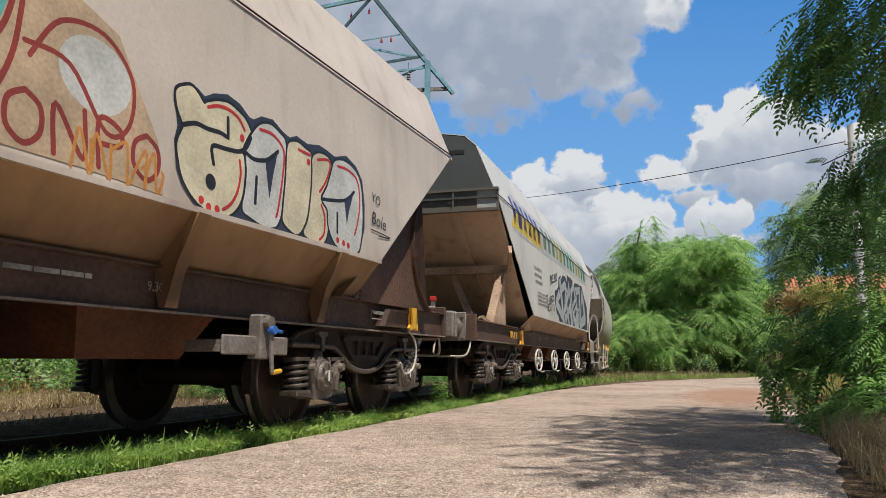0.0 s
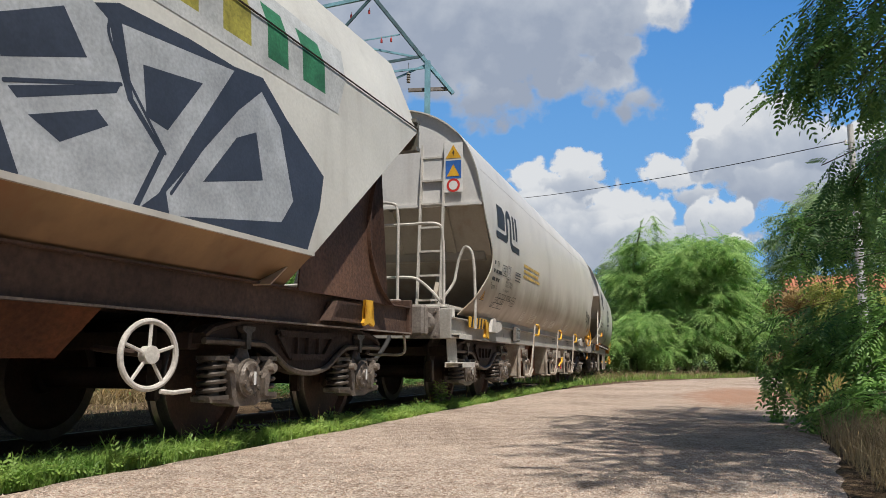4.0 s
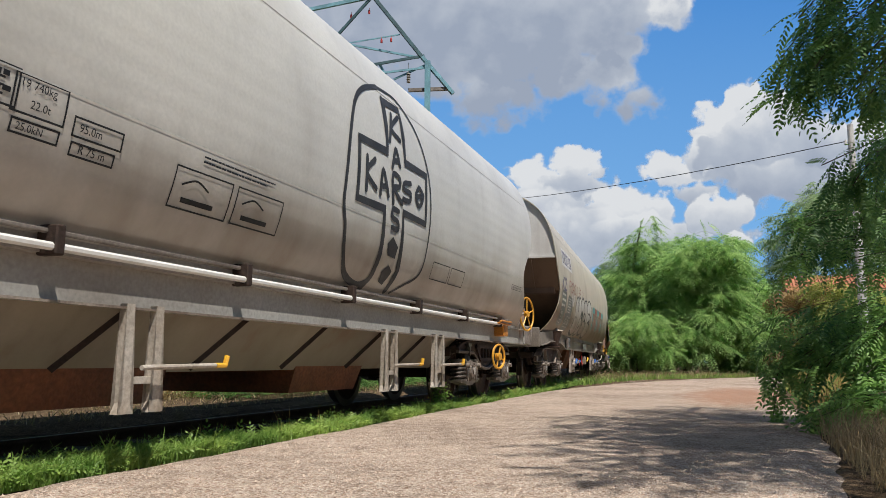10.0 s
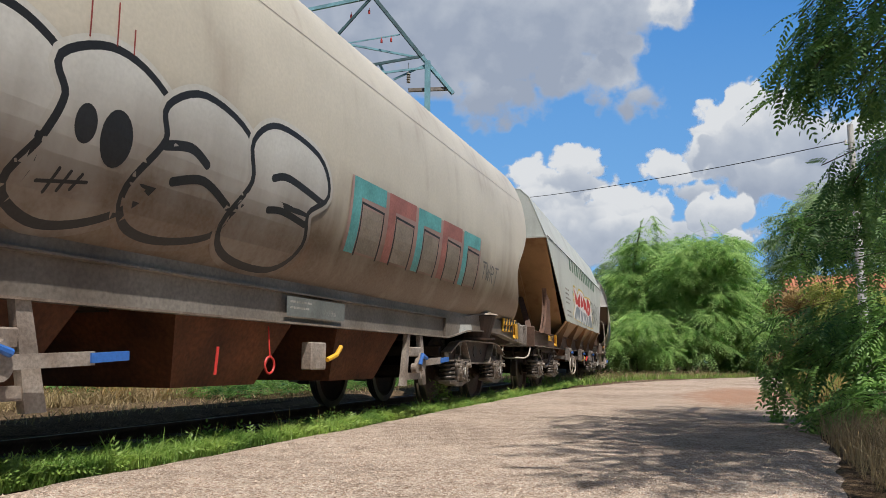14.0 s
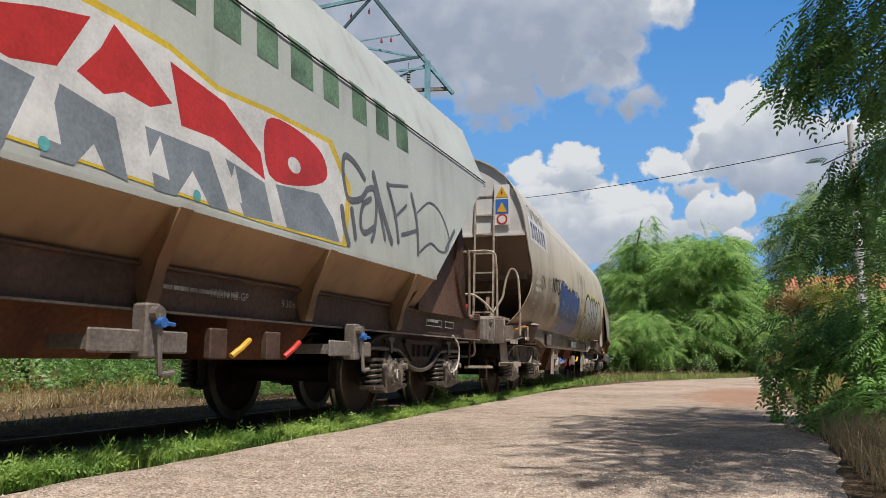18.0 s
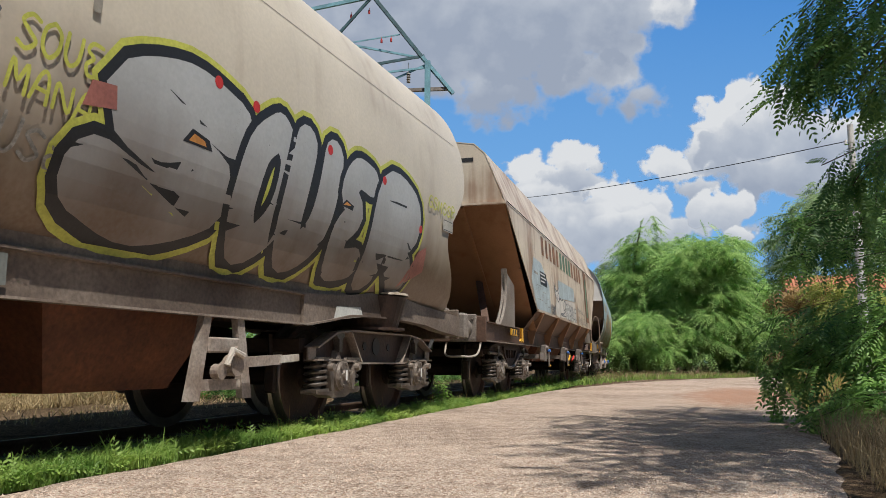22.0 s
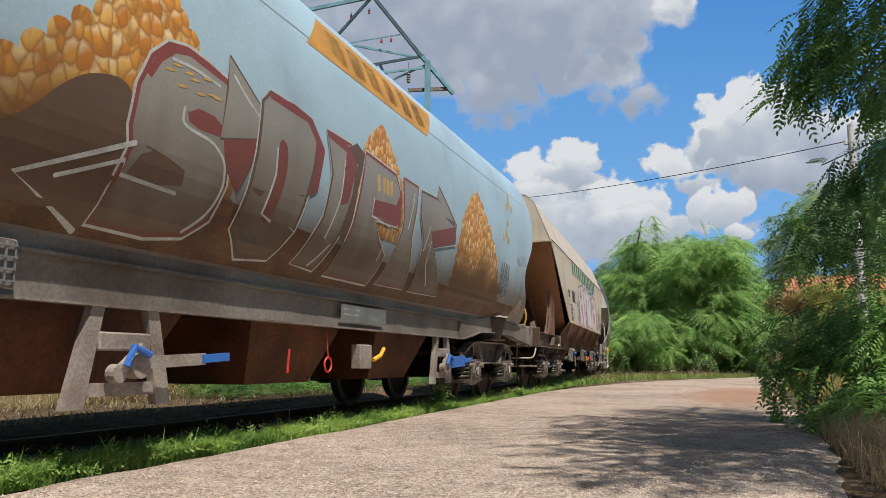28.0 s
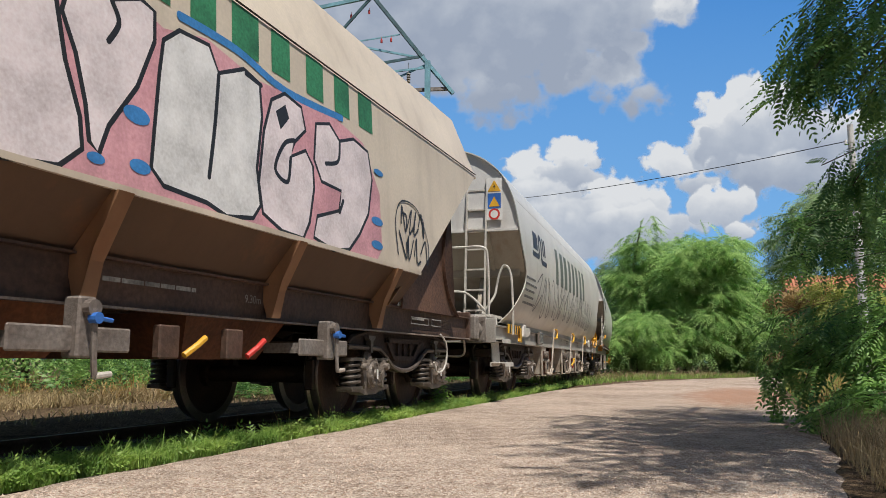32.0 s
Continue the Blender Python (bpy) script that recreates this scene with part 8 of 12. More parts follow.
    shape("graffiti_shade", [(-2.60, 1.74), (-2.44, 1.72), (-2.27, 1.68), (-2.26, 1.59), (-2.50, 1.55), (-2.70, 1.57)], umber, "dark sprayed shade")
    shape("graffiti_edge", [(-2.68, 2.12), (-2.60, 2.27), (-2.48, 2.36), (-2.34, 2.38), (-1.97, 2.33), (-1.97, 2.29), (-2.34, 2.34), (-2.46, 2.31), (-2.57, 2.22), (-2.64, 2.1)], red, "dull red letter edge")
    shape("graffiti_edge", [(-2.32, 2.01), (-2.23, 2.06), (-2.08, 2.06), (-1.99, 2.02), (-1.98, 1.95), (-2.2, 1.94), (-2.3, 1.96)], red, "dull red letter edge")
    shape("graffiti_edge", [(-1.97, 1.96), (-1.60, 2.05), (-1.63, 1.9), (-1.74, 1.66), (-1.90, 1.76)], red, "dull red letter edge")
    s.blob([(-1.96, 2.49), (-1.34, 2.12), (-2.0, 1.95), (-1.96, 2.28)], silver, umber, 0.018, None, 0, False, "graffiti_arrow")
    line([(-1.90, 2.38), (-1.72, 2.26), (-1.50, 2.16)], 0.02)
    line([(-2.35, 2.03), (-2.35, 1.95), (-2.27, 1.92), (-2.08, 1.9), (-1.95, 1.83), (-1.91, 1.74), (-1.91, 1.63), (-1.98, 1.48), (-2.12, 1.35)], 0.02)
    line([(-2.86, 1.24), (-3.34, 1.43), (-2.69, 1.73)], 0.03, False)
    line([(-3.12, 1.46), (-2.73, 1.63), (-2.74, 1.55), (-2.3, 1.54)], 0.022, False)
    line([(-2.48, 2.27), (-2.30, 2.28), (-2.05, 2.26)], 0.02)
    for k in range(9):
        u, z = -2.55 + 0.055 * k, 2.19 + 0.06 * math.sin(k * 2.3)
        s.lay("worn_fleck", [[(u, z), (u + 0.06, z + 0.004), (u + 0.10, z + 0.018), (u + 0.04, z + 0.022)]], P_CORN2, "maize showing through worn spray")
    # the other letters, upright and overlapping
    s.blob([(-1.56, 2.32), (-1.48, 2.40), (-1.16, 2.39), (-0.96, 2.36), (-0.84, 2.23), (-0.86, 2.05), (-0.92, 1.82), (-1.0, 1.55), (-1.16, 1.33), (-1.50, 1.30), (-1.68, 1.44), (-1.62, 1.69), (-1.58, 1.96)], silver, umber, 0.03, P_GREYWHITE, 0.015, False)
    shape("graffiti_edge", [(-1.52, 2.41), (-1.16, 2.43), (-0.91, 2.40), (-0.70, 2.21), (-0.76, 1.87), (-0.91, 1.80), (-0.83, 2.07), (-0.84, 2.24), (-0.97, 2.35), (-1.48, 2.37)], red, "dull red letter edge")
    shape("graffiti_shade", [(-1.34, 2.10), (-1.24, 2.09), (-1.22, 1.88), (-1.32, 1.56), (-1.42, 1.56), (-1.36, 1.80)], red, "dark slit of the letter", True)
    line([(-1.36, 2.05), (-1.35, 1.87), (-1.43, 1.58), (-1.31, 1.55)], 0.02, False)
    s.blob([(-0.66, 2.37), (-0.25, 2.36), (-0.16, 2.24), (-0.19, 1.97), (-0.32, 1.62), (-0.50, 1.32), (-0.82, 1.32), (-0.60, 1.70), (-0.54, 2.06)], silver, umber, 0.025, P_GREYWHITE, 0.015, False)
    shape("graffiti_edge", [(-0.67, 2.39), (-0.24, 2.38), (-0.14, 2.24), (-0.25, 1.88), (-0.38, 1.84), (-0.36, 2.14), (-0.33, 2.29), (-0.64, 2.33)], red, "dull red letter edge")
    line([(-0.35, 2.22), (-0.38, 1.9), (-0.52, 1.55), (-0.40, 1.52), (-0.6, 1.33)], 0.02, False)
    shape("graffiti_shade", [(-0.30, 2.34), (-0.14, 2.42), (0.02, 2.36), (-0.10, 2.01), (-0.17, 1.54), (-0.30, 1.60), (-0.19, 1.94), (-0.13, 2.24)], umber, "dark sprayed shade")
    s.blob([(0.04, 2.37), (0.70, 2.32), (0.80, 2.18), (0.77, 1.88), (0.28, 1.86), (0.42, 1.66), (0.60, 1.55), (0.52, 1.31), (-0.28, 1.31), (-0.10, 1.71), (0.0, 2.15)], silver, red, 0.03, P_GREYWHITE, 0.015, False)
    shape("graffiti_edge", [(0.23, 2.01), (0.72, 2.05), (0.84, 2.24), (0.86, 1.88), (0.24, 1.87)], red, "dull red letter edge")
    line([(0.24, 2.02), (0.22, 1.86), (0.62, 1.83), (0.5, 1.5)], 0.02, False)
    for u in (0.30, 0.42, 0.5, 0.58):
        s.lay("worn_fleck", [[(u, 2.1), (u + 0.05, 2.11), (u + 0.03, 2.26), (u - 0.02, 2.24)]], P_CORN2, "maize showing through worn spray")
    s.blob([(0.90, 2.34), (1.27, 2.33), (1.22, 2.11), (1.15, 1.8), (1.32, 1.33), (0.70, 1.32), (0.95, 1.89), (0.92, 2.16)], silver, red, 0.028, P_GREYWHITE, 0.012, False)
    line([(1.18, 2.25), (1.12, 2.05), (1.06, 1.88)], 0.02)
    s.blob([(1.38, 2.31), (1.83, 2.32), (1.89, 2.47), (2.47, 2.14), (2.47, 1.95), (1.78, 1.80), (2.30, 1.33), (1.5, 1.33), (1.50, 1.85), (1.37, 2.08)], silver, umber, 0.028, P_GREYWHITE, 0.012, False)
    shape("graffiti_edge", [(1.68, 1.95), (2.46, 2.13), (2.48, 1.95), (1.78, 1.79)], red, "dull red letter edge")
    line([(1.66, 2.0), (1.52, 1.72), (1.72, 1.85), (1.66, 1.60), (1.85, 1.40)], 0.02, False)
    s.coat += 0.0003
    s.text("740", -1.58, 1.36, 0.13, P_GREYTAG, 0.2, name="graffiti_tag")
    s.coat = 0.0035
    s.lay("sign_plate", [[(5.78, 1.36), (5.99, 1.34), (5.99, 1.53), (5.79, 1.55)]], P_PALEPLATE, "pale plate of the warning triangle")
    warning_sign(s, 5.80, 1.365, 0.175, 0.125)
    s.hand("HUKN", 5.35, 2.02, 0.55, 0.16, 0.012, P_FADED, 0.08)
    s.tag(4.5, 4.98, 1.55, 1.98, 5, 0.018, P_GREYTAG, 9)
    s.scribble([(4.62, 1.6), (4.82, 1.5), (5.0, 1.62)], 0.014, P_GREYTAG)
    for u, z in ((4.58, 2.34), (4.75, 2.43), (4.84, 2.58), (4.87, 2.34), (4.89, 2.83), (5.05, 2.93), (5.17, 2.85), (5.11, 3.05)):
        s.lay("painted_grain", [oval(u, z, 0.045, 0.06, 10)], P_CORN2, "single painted maize grain")


def paint_tenth():
    s = Side(W[9], HOPPER_SIDE)
    s.blocks(-2.55, 3.38, 2.65, 2.98, 13, [P_GREEN], 5, label="bright green company lettering")
    s.lay("owner_plate", [rect(-2.92, -2.32, 1.97, 2.24)], P_BLACK, "black owner plate with white print")
    s.bars(-2.86, 2.2, 0.5, 0.2, 3, P_FADED, 4)
    s.lay("owner_plate", [rect(-3.33, -3.02, 1.52, 1.9)], P_BLACK, "black data plate with white print")
    s.bars(-3.28, 1.85, 0.2, 0.3, 3, P_WHITE, 5)
    s.lay("owner_plate", [rect(-3.62, -3.3, 2.04, 2.2)], P_BLACK)
    s.bars(-4.0, 2.12, 0.65, 0.25, 3, P_PRINT, 6)
    s.text("Uagps", -3.76, 1.50, 0.11, P_PRINT)
    s.border(-4.0, -3.4, 1.66, 1.86, 0.01, P_FADED)
    s.border(-2.9, -2.5, 1.6, 1.8, 0.01, P_FADED)
    s.lay("graffiti_ground", [[(-1.71, 1.475), (-1.72, 1.60), (-1.66, 1.73), (-1.63, 1.88), (-1.51, 2.03), (-1.43, 2.19), (-1.26, 2.48), (-1.03, 2.46), (-0.89, 2.50), (-0.59, 2.60), (-0.32, 2.58), (-0.18, 2.46), (0.14, 2.57), (0.48, 2.49), (0.87, 2.59), (1.41, 2.51), (2.06, 2.57), (2.58, 2.58), (3.07, 2.51), (3.38, 2.11), (3.39, 1.60), (3.28, 1.49), (1.94, 1.475), (0.79, 1.475), (-0.41, 1.475), (-1.25, 1.475)]], P_PINK, "pink sprayed ground")
    for a in [[(-1.71, 1.475), (-1.72, 1.61), (-1.67, 1.73), (-1.64, 1.86), (-1.53, 2.02), (-1.45, 2.19)], [(-0.35, 2.63), (-0.21, 2.62), (-0.16, 2.49)], [(0.62, 2.63), (1.19, 2.64), (1.79, 2.56), (2.67, 2.62)]]:
        s.scribble(a, 0.06, P_SKY, "graffiti_line")
    s.blob([(-1.44, 2.34), (-1.35, 2.42), (-1.21, 2.48), (-1.03, 2.46), (-1.00, 2.40), (-1.03, 2.20), (-0.80, 2.27), (-0.89, 2.45), (-0.80, 2.54), (-0.46, 2.55), (-0.35, 2.53), (-0.29, 2.30), (-0.23, 2.03), (-0.13, 1.77), (-0.11, 1.62), (-0.24, 1.51), (-0.54, 1.475), (-0.69, 1.54), (-0.73, 1.79), (-0.78, 2.05), (-1.05, 2.01), (-1.02, 1.93), (-0.94, 1.74), (-0.95, 1.60), (-1.03, 1.52), (-1.25, 1.49), (-1.40, 1.51), (-1.42, 1.56), (-1.38, 1.82), (-1.37, 2.03), (-1.42, 2.21)], P_WHITEPINK, P_BLACK, 0.03, soft=False)
    s.blob([(-0.20, 2.40), (-0.06, 2.49), (0.08, 2.47), (0.29, 2.57), (0.39, 2.55), (0.39, 2.38), (0.26, 2.07), (0.06, 1.79), (0.00, 1.63), (-0.04, 1.67), (-0.07, 1.86), (-0.14, 2.10), (-0.23, 2.28)], P_WHITEPINK, P_BLACK, 0.03, soft=False)
    s.blob([(0.49, 2.41), (0.62, 2.52), (0.89, 2.54), (0.99, 2.39), (1.27, 2.52), (1.44, 2.49), (1.46, 2.26), (1.39, 1.88), (1.43, 1.63), (1.35, 1.54), (1.07, 1.50), (0.87, 1.55), (0.49, 1.57), (0.40, 1.64), (0.43, 1.93), (0.46, 2.21)], P_WHITE, P_BLACK, 0.03, soft=False)
    s.blob([(1.61, 2.42), (1.78, 2.52), (2.00, 2.49), (2.05, 2.34), (1.89, 2.21), (1.84, 2.06), (2.06, 2.16), (2.15, 2.07), (2.16, 1.91), (2.08, 1.63), (1.99, 1.50), (1.71, 1.51), (1.48, 1.59), (1.44, 1.79), (1.51, 2.17)], P_WHITEPINK, P_BLACK, 0.03, soft=False)
    s.blob([(2.24, 2.43), (2.45, 2.49), (2.62, 2.39), (2.88, 2.48), (3.15, 2.44), (3.21, 2.21), (3.11, 1.88), (2.92, 1.67), (2.73, 1.52), (2.46, 1.475), (2.16, 1.53), (2.22, 1.68), (2.58, 1.79), (2.63, 1.99), (2.30, 2.00), (2.20, 2.14)], P_WHITEPINK, P_BLACK, 0.03, soft=False)
    for a in [[(-1.03, 2.20), (-0.80, 2.27), (-0.76, 2.21)], [(0.08, 2.47), (0.13, 2.37), (0.06, 2.24)], [(0.99, 2.39), (0.95, 2.05), (0.89, 1.70)], [(1.29, 2.51), (1.47, 2.49)], [(1.89, 2.21), (1.75, 2.14), (1.63, 1.93), (1.79, 1.87), (1.84, 2.06)], [(2.62, 2.39), (2.58, 2.22), (2.37, 2.15)], [(2.58, 1.79), (2.65, 1.90)]]:
        s.scribble(a, 0.035, P_BLACK, "graffiti_line")
    s.lay("graffiti_hole", [[(1.65, 2.36), (1.78, 2.45), (1.83, 2.36), (1.71, 2.24)]], P_BLACK, "dark gap of the letter", 0.0002)
    s.lay("graffiti_dot", [oval(-1.83, 1.97, 0.100, 0.080)], P_SKY, "blue sprayed dot", 0.0002)
    s.lay("graffiti_dot", [oval(-1.55, 2.22, 0.050, 0.030)], P_SKY, "blue sprayed dot", 0.0002)
    s.lay("graffiti_dot", [oval(-1.92, 1.64, 0.050, 0.050)], P_SKY, "blue sprayed dot", 0.0002)
    s.lay("graffiti_dot", [oval(-1.55, 1.82, 0.080, 0.050)], P_SKY, "blue sprayed dot", 0.0002)
    s.lay("graffiti_dot", [oval(-1.73, 1.76, 0.020, 0.010)], P_SKY, "blue sprayed dot", 0.0002)
    s.lay("graffiti_dot", [oval(-1.74, 1.90, 0.020, 0.020)], P_SKY, "blue sprayed dot", 0.0002)
    s.lay("graffiti_dot", [oval(-1.90, 2.14, 0.020, 0.020)], P_SKY, "blue sprayed dot", 0.0002)
    s.lay("graffiti_dot", [oval(-2.02, 1.93, 0.020, 0.010)], P_SKY, "blue sprayed dot", 0.0002)
    s.lay("graffiti_dot", [oval(-0.82, 1.85, 0.040, 0.020)], P_SKY, "blue sprayed dot", 0.0002)
    s.lay("graffiti_dot", [oval(-0.82, 1.68, 0.060, 0.030)], P_SKY, "blue sprayed dot", 0.0002)
    s.lay("graffiti_dot", [oval(0.27, 1.90, 0.100, 0.050)], P_SKY, "blue sprayed dot", 0.0002)
    s.lay("graffiti_dot", [oval(-0.01, 1.59, 0.060, 0.030)], P_SKY, "blue sprayed dot", 0.0002)
    s.lay("graffiti_dot", [oval(0.30, 1.62, 0.080, 0.040)], P_SKY, "blue sprayed dot", 0.0002)
    s.lay("graffiti_dot", [oval(3.37, 2.31, 0.100, 0.030)], P_SKY, "blue sprayed dot", 0.0002)
    s.lay("graffiti_dot", [oval(3.30, 1.84, 0.120, 0.040)], P_SKY, "blue sprayed dot", 0.0002)
    s.lay("graffiti_dot", [oval(3.28, 1.62, 0.120, 0.040)], P_SKY, "blue sprayed dot", 0.0002)
    s.lay("graffiti_dot", [oval(-0.93, 2.39, 0.020, 0.020)], P_SKY, "blue sprayed dot", 0.0002)
    s.tag(3.85, 4.45, 1.85, 2.1, 4, 0.022, P_BLACK, 14)
    s.tag(3.8, 4.5, 1.58, 1.82, 4, 0.022, P_BLACK, 15)
    s.scribble([(3.75, 1.6), (3.72, 1.95), (3.9, 2.15), (4.3, 2.12), (4.55, 1.8), (4.5, 1.55)], 0.016, P_BLACK)


def paint_eleventh():
    s = Side(W[10], BARREL_SIDE)
    s.logo(-5.0, -3.6, 2.28, 2.76, P_SLATE)
    s.blocks(-2.6, 2.4, 2.1, 2.8, 8, [spray("dark_green_grey_lettering", (0.16, 0.19, 0.16))], 6, label="dark grey-green lettering")
    s.tag(-4.5, 4.0, 1.45, 2.1, 16, 0.03, P_GREYTAG, 5)
    s.bars(-5.5, 1.95, 1.0, 0.5, 5, P_GREYTAG, 4)


paint_first(), paint_second(), paint_third(), paint_fourth(), paint_fifth(), paint_sixth()
paint_seventh(), paint_eighth(), paint_ninth(), paint_tenth(), paint_eleventh(), paint_fourth(W[11], False)

# ---- fittings of the single wagons ----
RAIL_PAINT = material("pale_grey_rail_paint", (0.60, 0.56, 0.50), 0.5, 0.0, 0.2, 6, 60, 0.1)
RAIL_RUST = material("rust_brown_rail", (0.24, 0.17, 0.125), 0.7, 0.1, 0.3, 6, 60, 0.2)
MESH_GREY = material("galvanised_mesh", (0.34, 0.35, 0.34), 0.5, 0.5, 0.25, 8, 60, 0.15)
ORANGE = material("orange_paint", (0.62, 0.24, 0.03), 0.5, 0.0, 0.2, 5, 50, 0.1)
RAIL_WORN = material("worn_grey_brown_rail_paint", (0.45, 0.385, 0.31), 0.6, 0.0, 0.3, 7, 60, 0.15, tint=(0.25, 0.18, 0.125))
LEVER_GREY = material("rubbed_beige_steel", (0.36, 0.31, 0.265), 0.6, 0.1, 0.3, 5, 50, 0.2, tint=(0.22, 0.17, 0.135))


LEVER_BEIGE = material("beige_lever_paint", (0.47, 0.41, 0.34), 0.55, 0.0, 0.22, 5, 50, 0.15, tint=(0.27, 0.21, 0.16))
AMBER = material("amber_paint", (0.74, 0.36, 0.035), 0.45, 0.0, 0.15, 5, 50, 0.08)


def sole_side(w):
    return Side(w, [(1.206, 0.5), (1.206, 1.4)])


def end_platform(w, L, mat):
    """The boarding end: ladder up to the roof, railings, deck grating and hanging steps."""
    x = -L / 2
    ladder(w, x + 0.98, -0.63, -0.94, 1.20, 3.72, mat, 0.22)
    handrail(w, [(x + 0.62, 1.15, 2.20), (x + 0.64, 0.4, 2.26), (x + 0.66, -0.6, 2.28), (x + 0.68, -1.0, 2.27), (x + 0.70, -1.06, 2.1), (x + 0.72, -1.07, 1.7), (x + 0.72, -1.07, 1.22)], mat)
    handrail(w, [(x + 0.62, 1.1, 1.55), (x + 0.64, 0.3, 1.58), (x + 0.66, -0.55, 1.62), (x + 0.70, -0.80, 1.55), (x + 0.78, -1.05, 1.28)], mat)
    handrail(w, [(x + 0.55, 0.6, 2.52), (x + 0.55, 0.0, 2.54), (x + 0.55, -0.42, 2.54), (x + 0.55, -0.52, 2.42), (x + 0.55, -0.53, 1.9), (x + 0.55, -0.53, 1.2)], mat)
    handrail(w, [(x + 0.95, -0.1, 1.25), (x + 0.95, 0.0, 1.6), (x + 0.95, 0.18, 2.2), (x + 0.95, 0.3, 2.42), (x + 0.95, 0.42, 2.2), (x + 0.95, 0.44, 1.25)], mat)
    handrail(w, [(x + 1.12, -0.84, 1.28), (x + 1.20, -0.93, 1.42), (x + 1.28, -1.03, 1.60), (x + 1.3, -1.06, 1.75), (x + 1.3, -1.10, 1.92), (x + 1.3, -1.18, 2.07), (x + 1.3, -1.28, 1.95), (x + 1.3, -1.31, 1.5), (x + 1.3, -1.31, 1.0)], mat)
    handrail(w, [(x + 0.60, 1.05, 1.2), (x + 0.6, 1.08, 1.9), (x + 0.6, 1.15, 2.2)], mat)
    bm = bmesh.new()
    box(bm, x + 0.62, x + 1.45, -1.12, -0.25, 1.235, 1.262, 0.004)
    deck = part("platform_grating", bm, mat, w, "steel platform grating")
    for k in range(9):
        bm = bmesh.new()
        box(bm, x + 0.66 + k * 0.09, x + 0.69 + k * 0.09, -1.12, -0.25, 1.264, 1.280)
        part("slat", bm, mat, deck)
    for z, o in ((0.53, 1.20), (0.87, 1.16)):
        bm = bmesh.new()
        box(bm, x + 0.68, x + 1.22, -o - 0.13, -o + 0.10, z + 0.035, z + 0.05, 0.004)
        for dy in (-0.13, 0.09):
            box(bm, x + 0.68, x + 1.22, -o + dy, -o + dy + 0.012, z - 0.01, z + 0.04)
        part("step", bm, mat, w, "pressed steel foot step")
    bm = bmesh.new()
    bar(bm, (x + 0.86, -1.10, 1.24), (x + 0.80, -1.16, 0.54), 0.13, 0.02)
    part("step_hanger", bm, mat, w)


def tall_hoop(w, x, y0, y1, z0, z1, mat, r=0.022):
    m = (y0 + y1) / 2
    handrail(w, [(x, y0, z0), (x, y0, (z0 + z1) / 2), (x, y0 + (m - y0) * 0.1, z1 - 0.1), (x, m, z1), (x, y1 - (y1 - m) * 0.1, z1 - 0.1), (x, y1, (z0 + z1) / 2), (x, y1, z0)], mat, r)


def hand_brake_end(w, L, mat, dark, y=-0.72, r=0.27):
    x = L / 2
    hand_wheel(w, (x - 0.42, y - 0.07, 1.37), (1, 0, 0.05), r, mat, 5)
    bm = bmesh.new()
    bar(bm, (x - 0.42, y - 0.07, 1.37), (x - 0.25, y - 0.07, 1.36), 0.05, 0.05, 10)
    box(bm, x - 0.32, x - 0.22, y - 0.13, y - 0.01, 0.95, 1.42, 0.01)
    part("brake_column", bm, dark, w)
    tall_hoop(w, x - 0.30, y - 0.10, y + 0.16, 1.15, 2.36, dark)
    bm = bmesh.new()
    box(bm, x - 0.75, x - 0.30, -1.32, -1.02, 0.50, 0.535, 0.006)
    st = part("step", bm, dark, w)
    bm = bmesh.new()
    bar(bm, (x - 0.72, -1.05, 0.52), (x - 0.70, -1.10, 1.15), 0.05, 0.02)
    part("step_hanger", bm, dark, st)


def marker_lamp(w, L, mat):
    bm = bmesh.new()
    box(bm, -L / 2 + 0.60, -L / 2 + 0.66, -0.61, -0.56, 1.2, 1.40)
    p = part("lamp_bracket", bm, STEEL_GREY, w)
    bm = bmesh.new()
    box(bm, -L / 2 + 0.595, -L / 2 + 0.665, -0.625, -0.545, 1.40, 1.465, 0.008)
    part("marker_block", bm, mat, p, "red painted marker block")


def rope_hook(w, x, z=1.0, y=1.26, striped=True, paint=None):
    """Rope hook casting on a striped plate or a plain tapered bracket of the solebar."""
    if striped is None:
        pass
    elif striped:
        hazard_panel(w, x, z, 0.5, h=0.10, y=y - 0.03)
    else:
        bm = bmesh.new()
        prism(bm, [(x - 0.32, z - 0.08), (x - 0.20, z + 0.09), (x + 0.42, z + 0.09), (x + 0.42, z + 0.06), (x - 0.18, z + 0.06), (x - 0.26, z - 0.05), (x + 0.42, z - 0.05), (x + 0.42, z - 0.08)], 0.10, Matrix.Translation((0, -y, 0)))
        part("hook_bracket", bm, STEEL_BROWN, w)
    bm = bmesh.new()
    prism(bm, [(x + 0.24, z + 0.13), (x + 0.38, z + 0.13), (x + 0.375, z + 0.09), (x + 0.35, z + 0.04), (x + 0.35, z - 0.03), (x + 0.41, z - 0.05), (x + 0.42, z - 0.08), (x + 0.40, z - 0.10),
               (x + 0.32, z - 0.075), (x + 0.23, z - 0.10), (x + 0.20, z - 0.08), (x + 0.22, z - 0.05), (x + 0.28, z - 0.03), (x + 0.28, z + 0.04), (x + 0.25, z + 0.09)], 0.03, Matrix.Translation((0, -y - 0.04, 0)))
    part("rope_hook", bm, paint or YELLOW, w, "rubbed pale rope hook" if paint else "yellow rope hook")


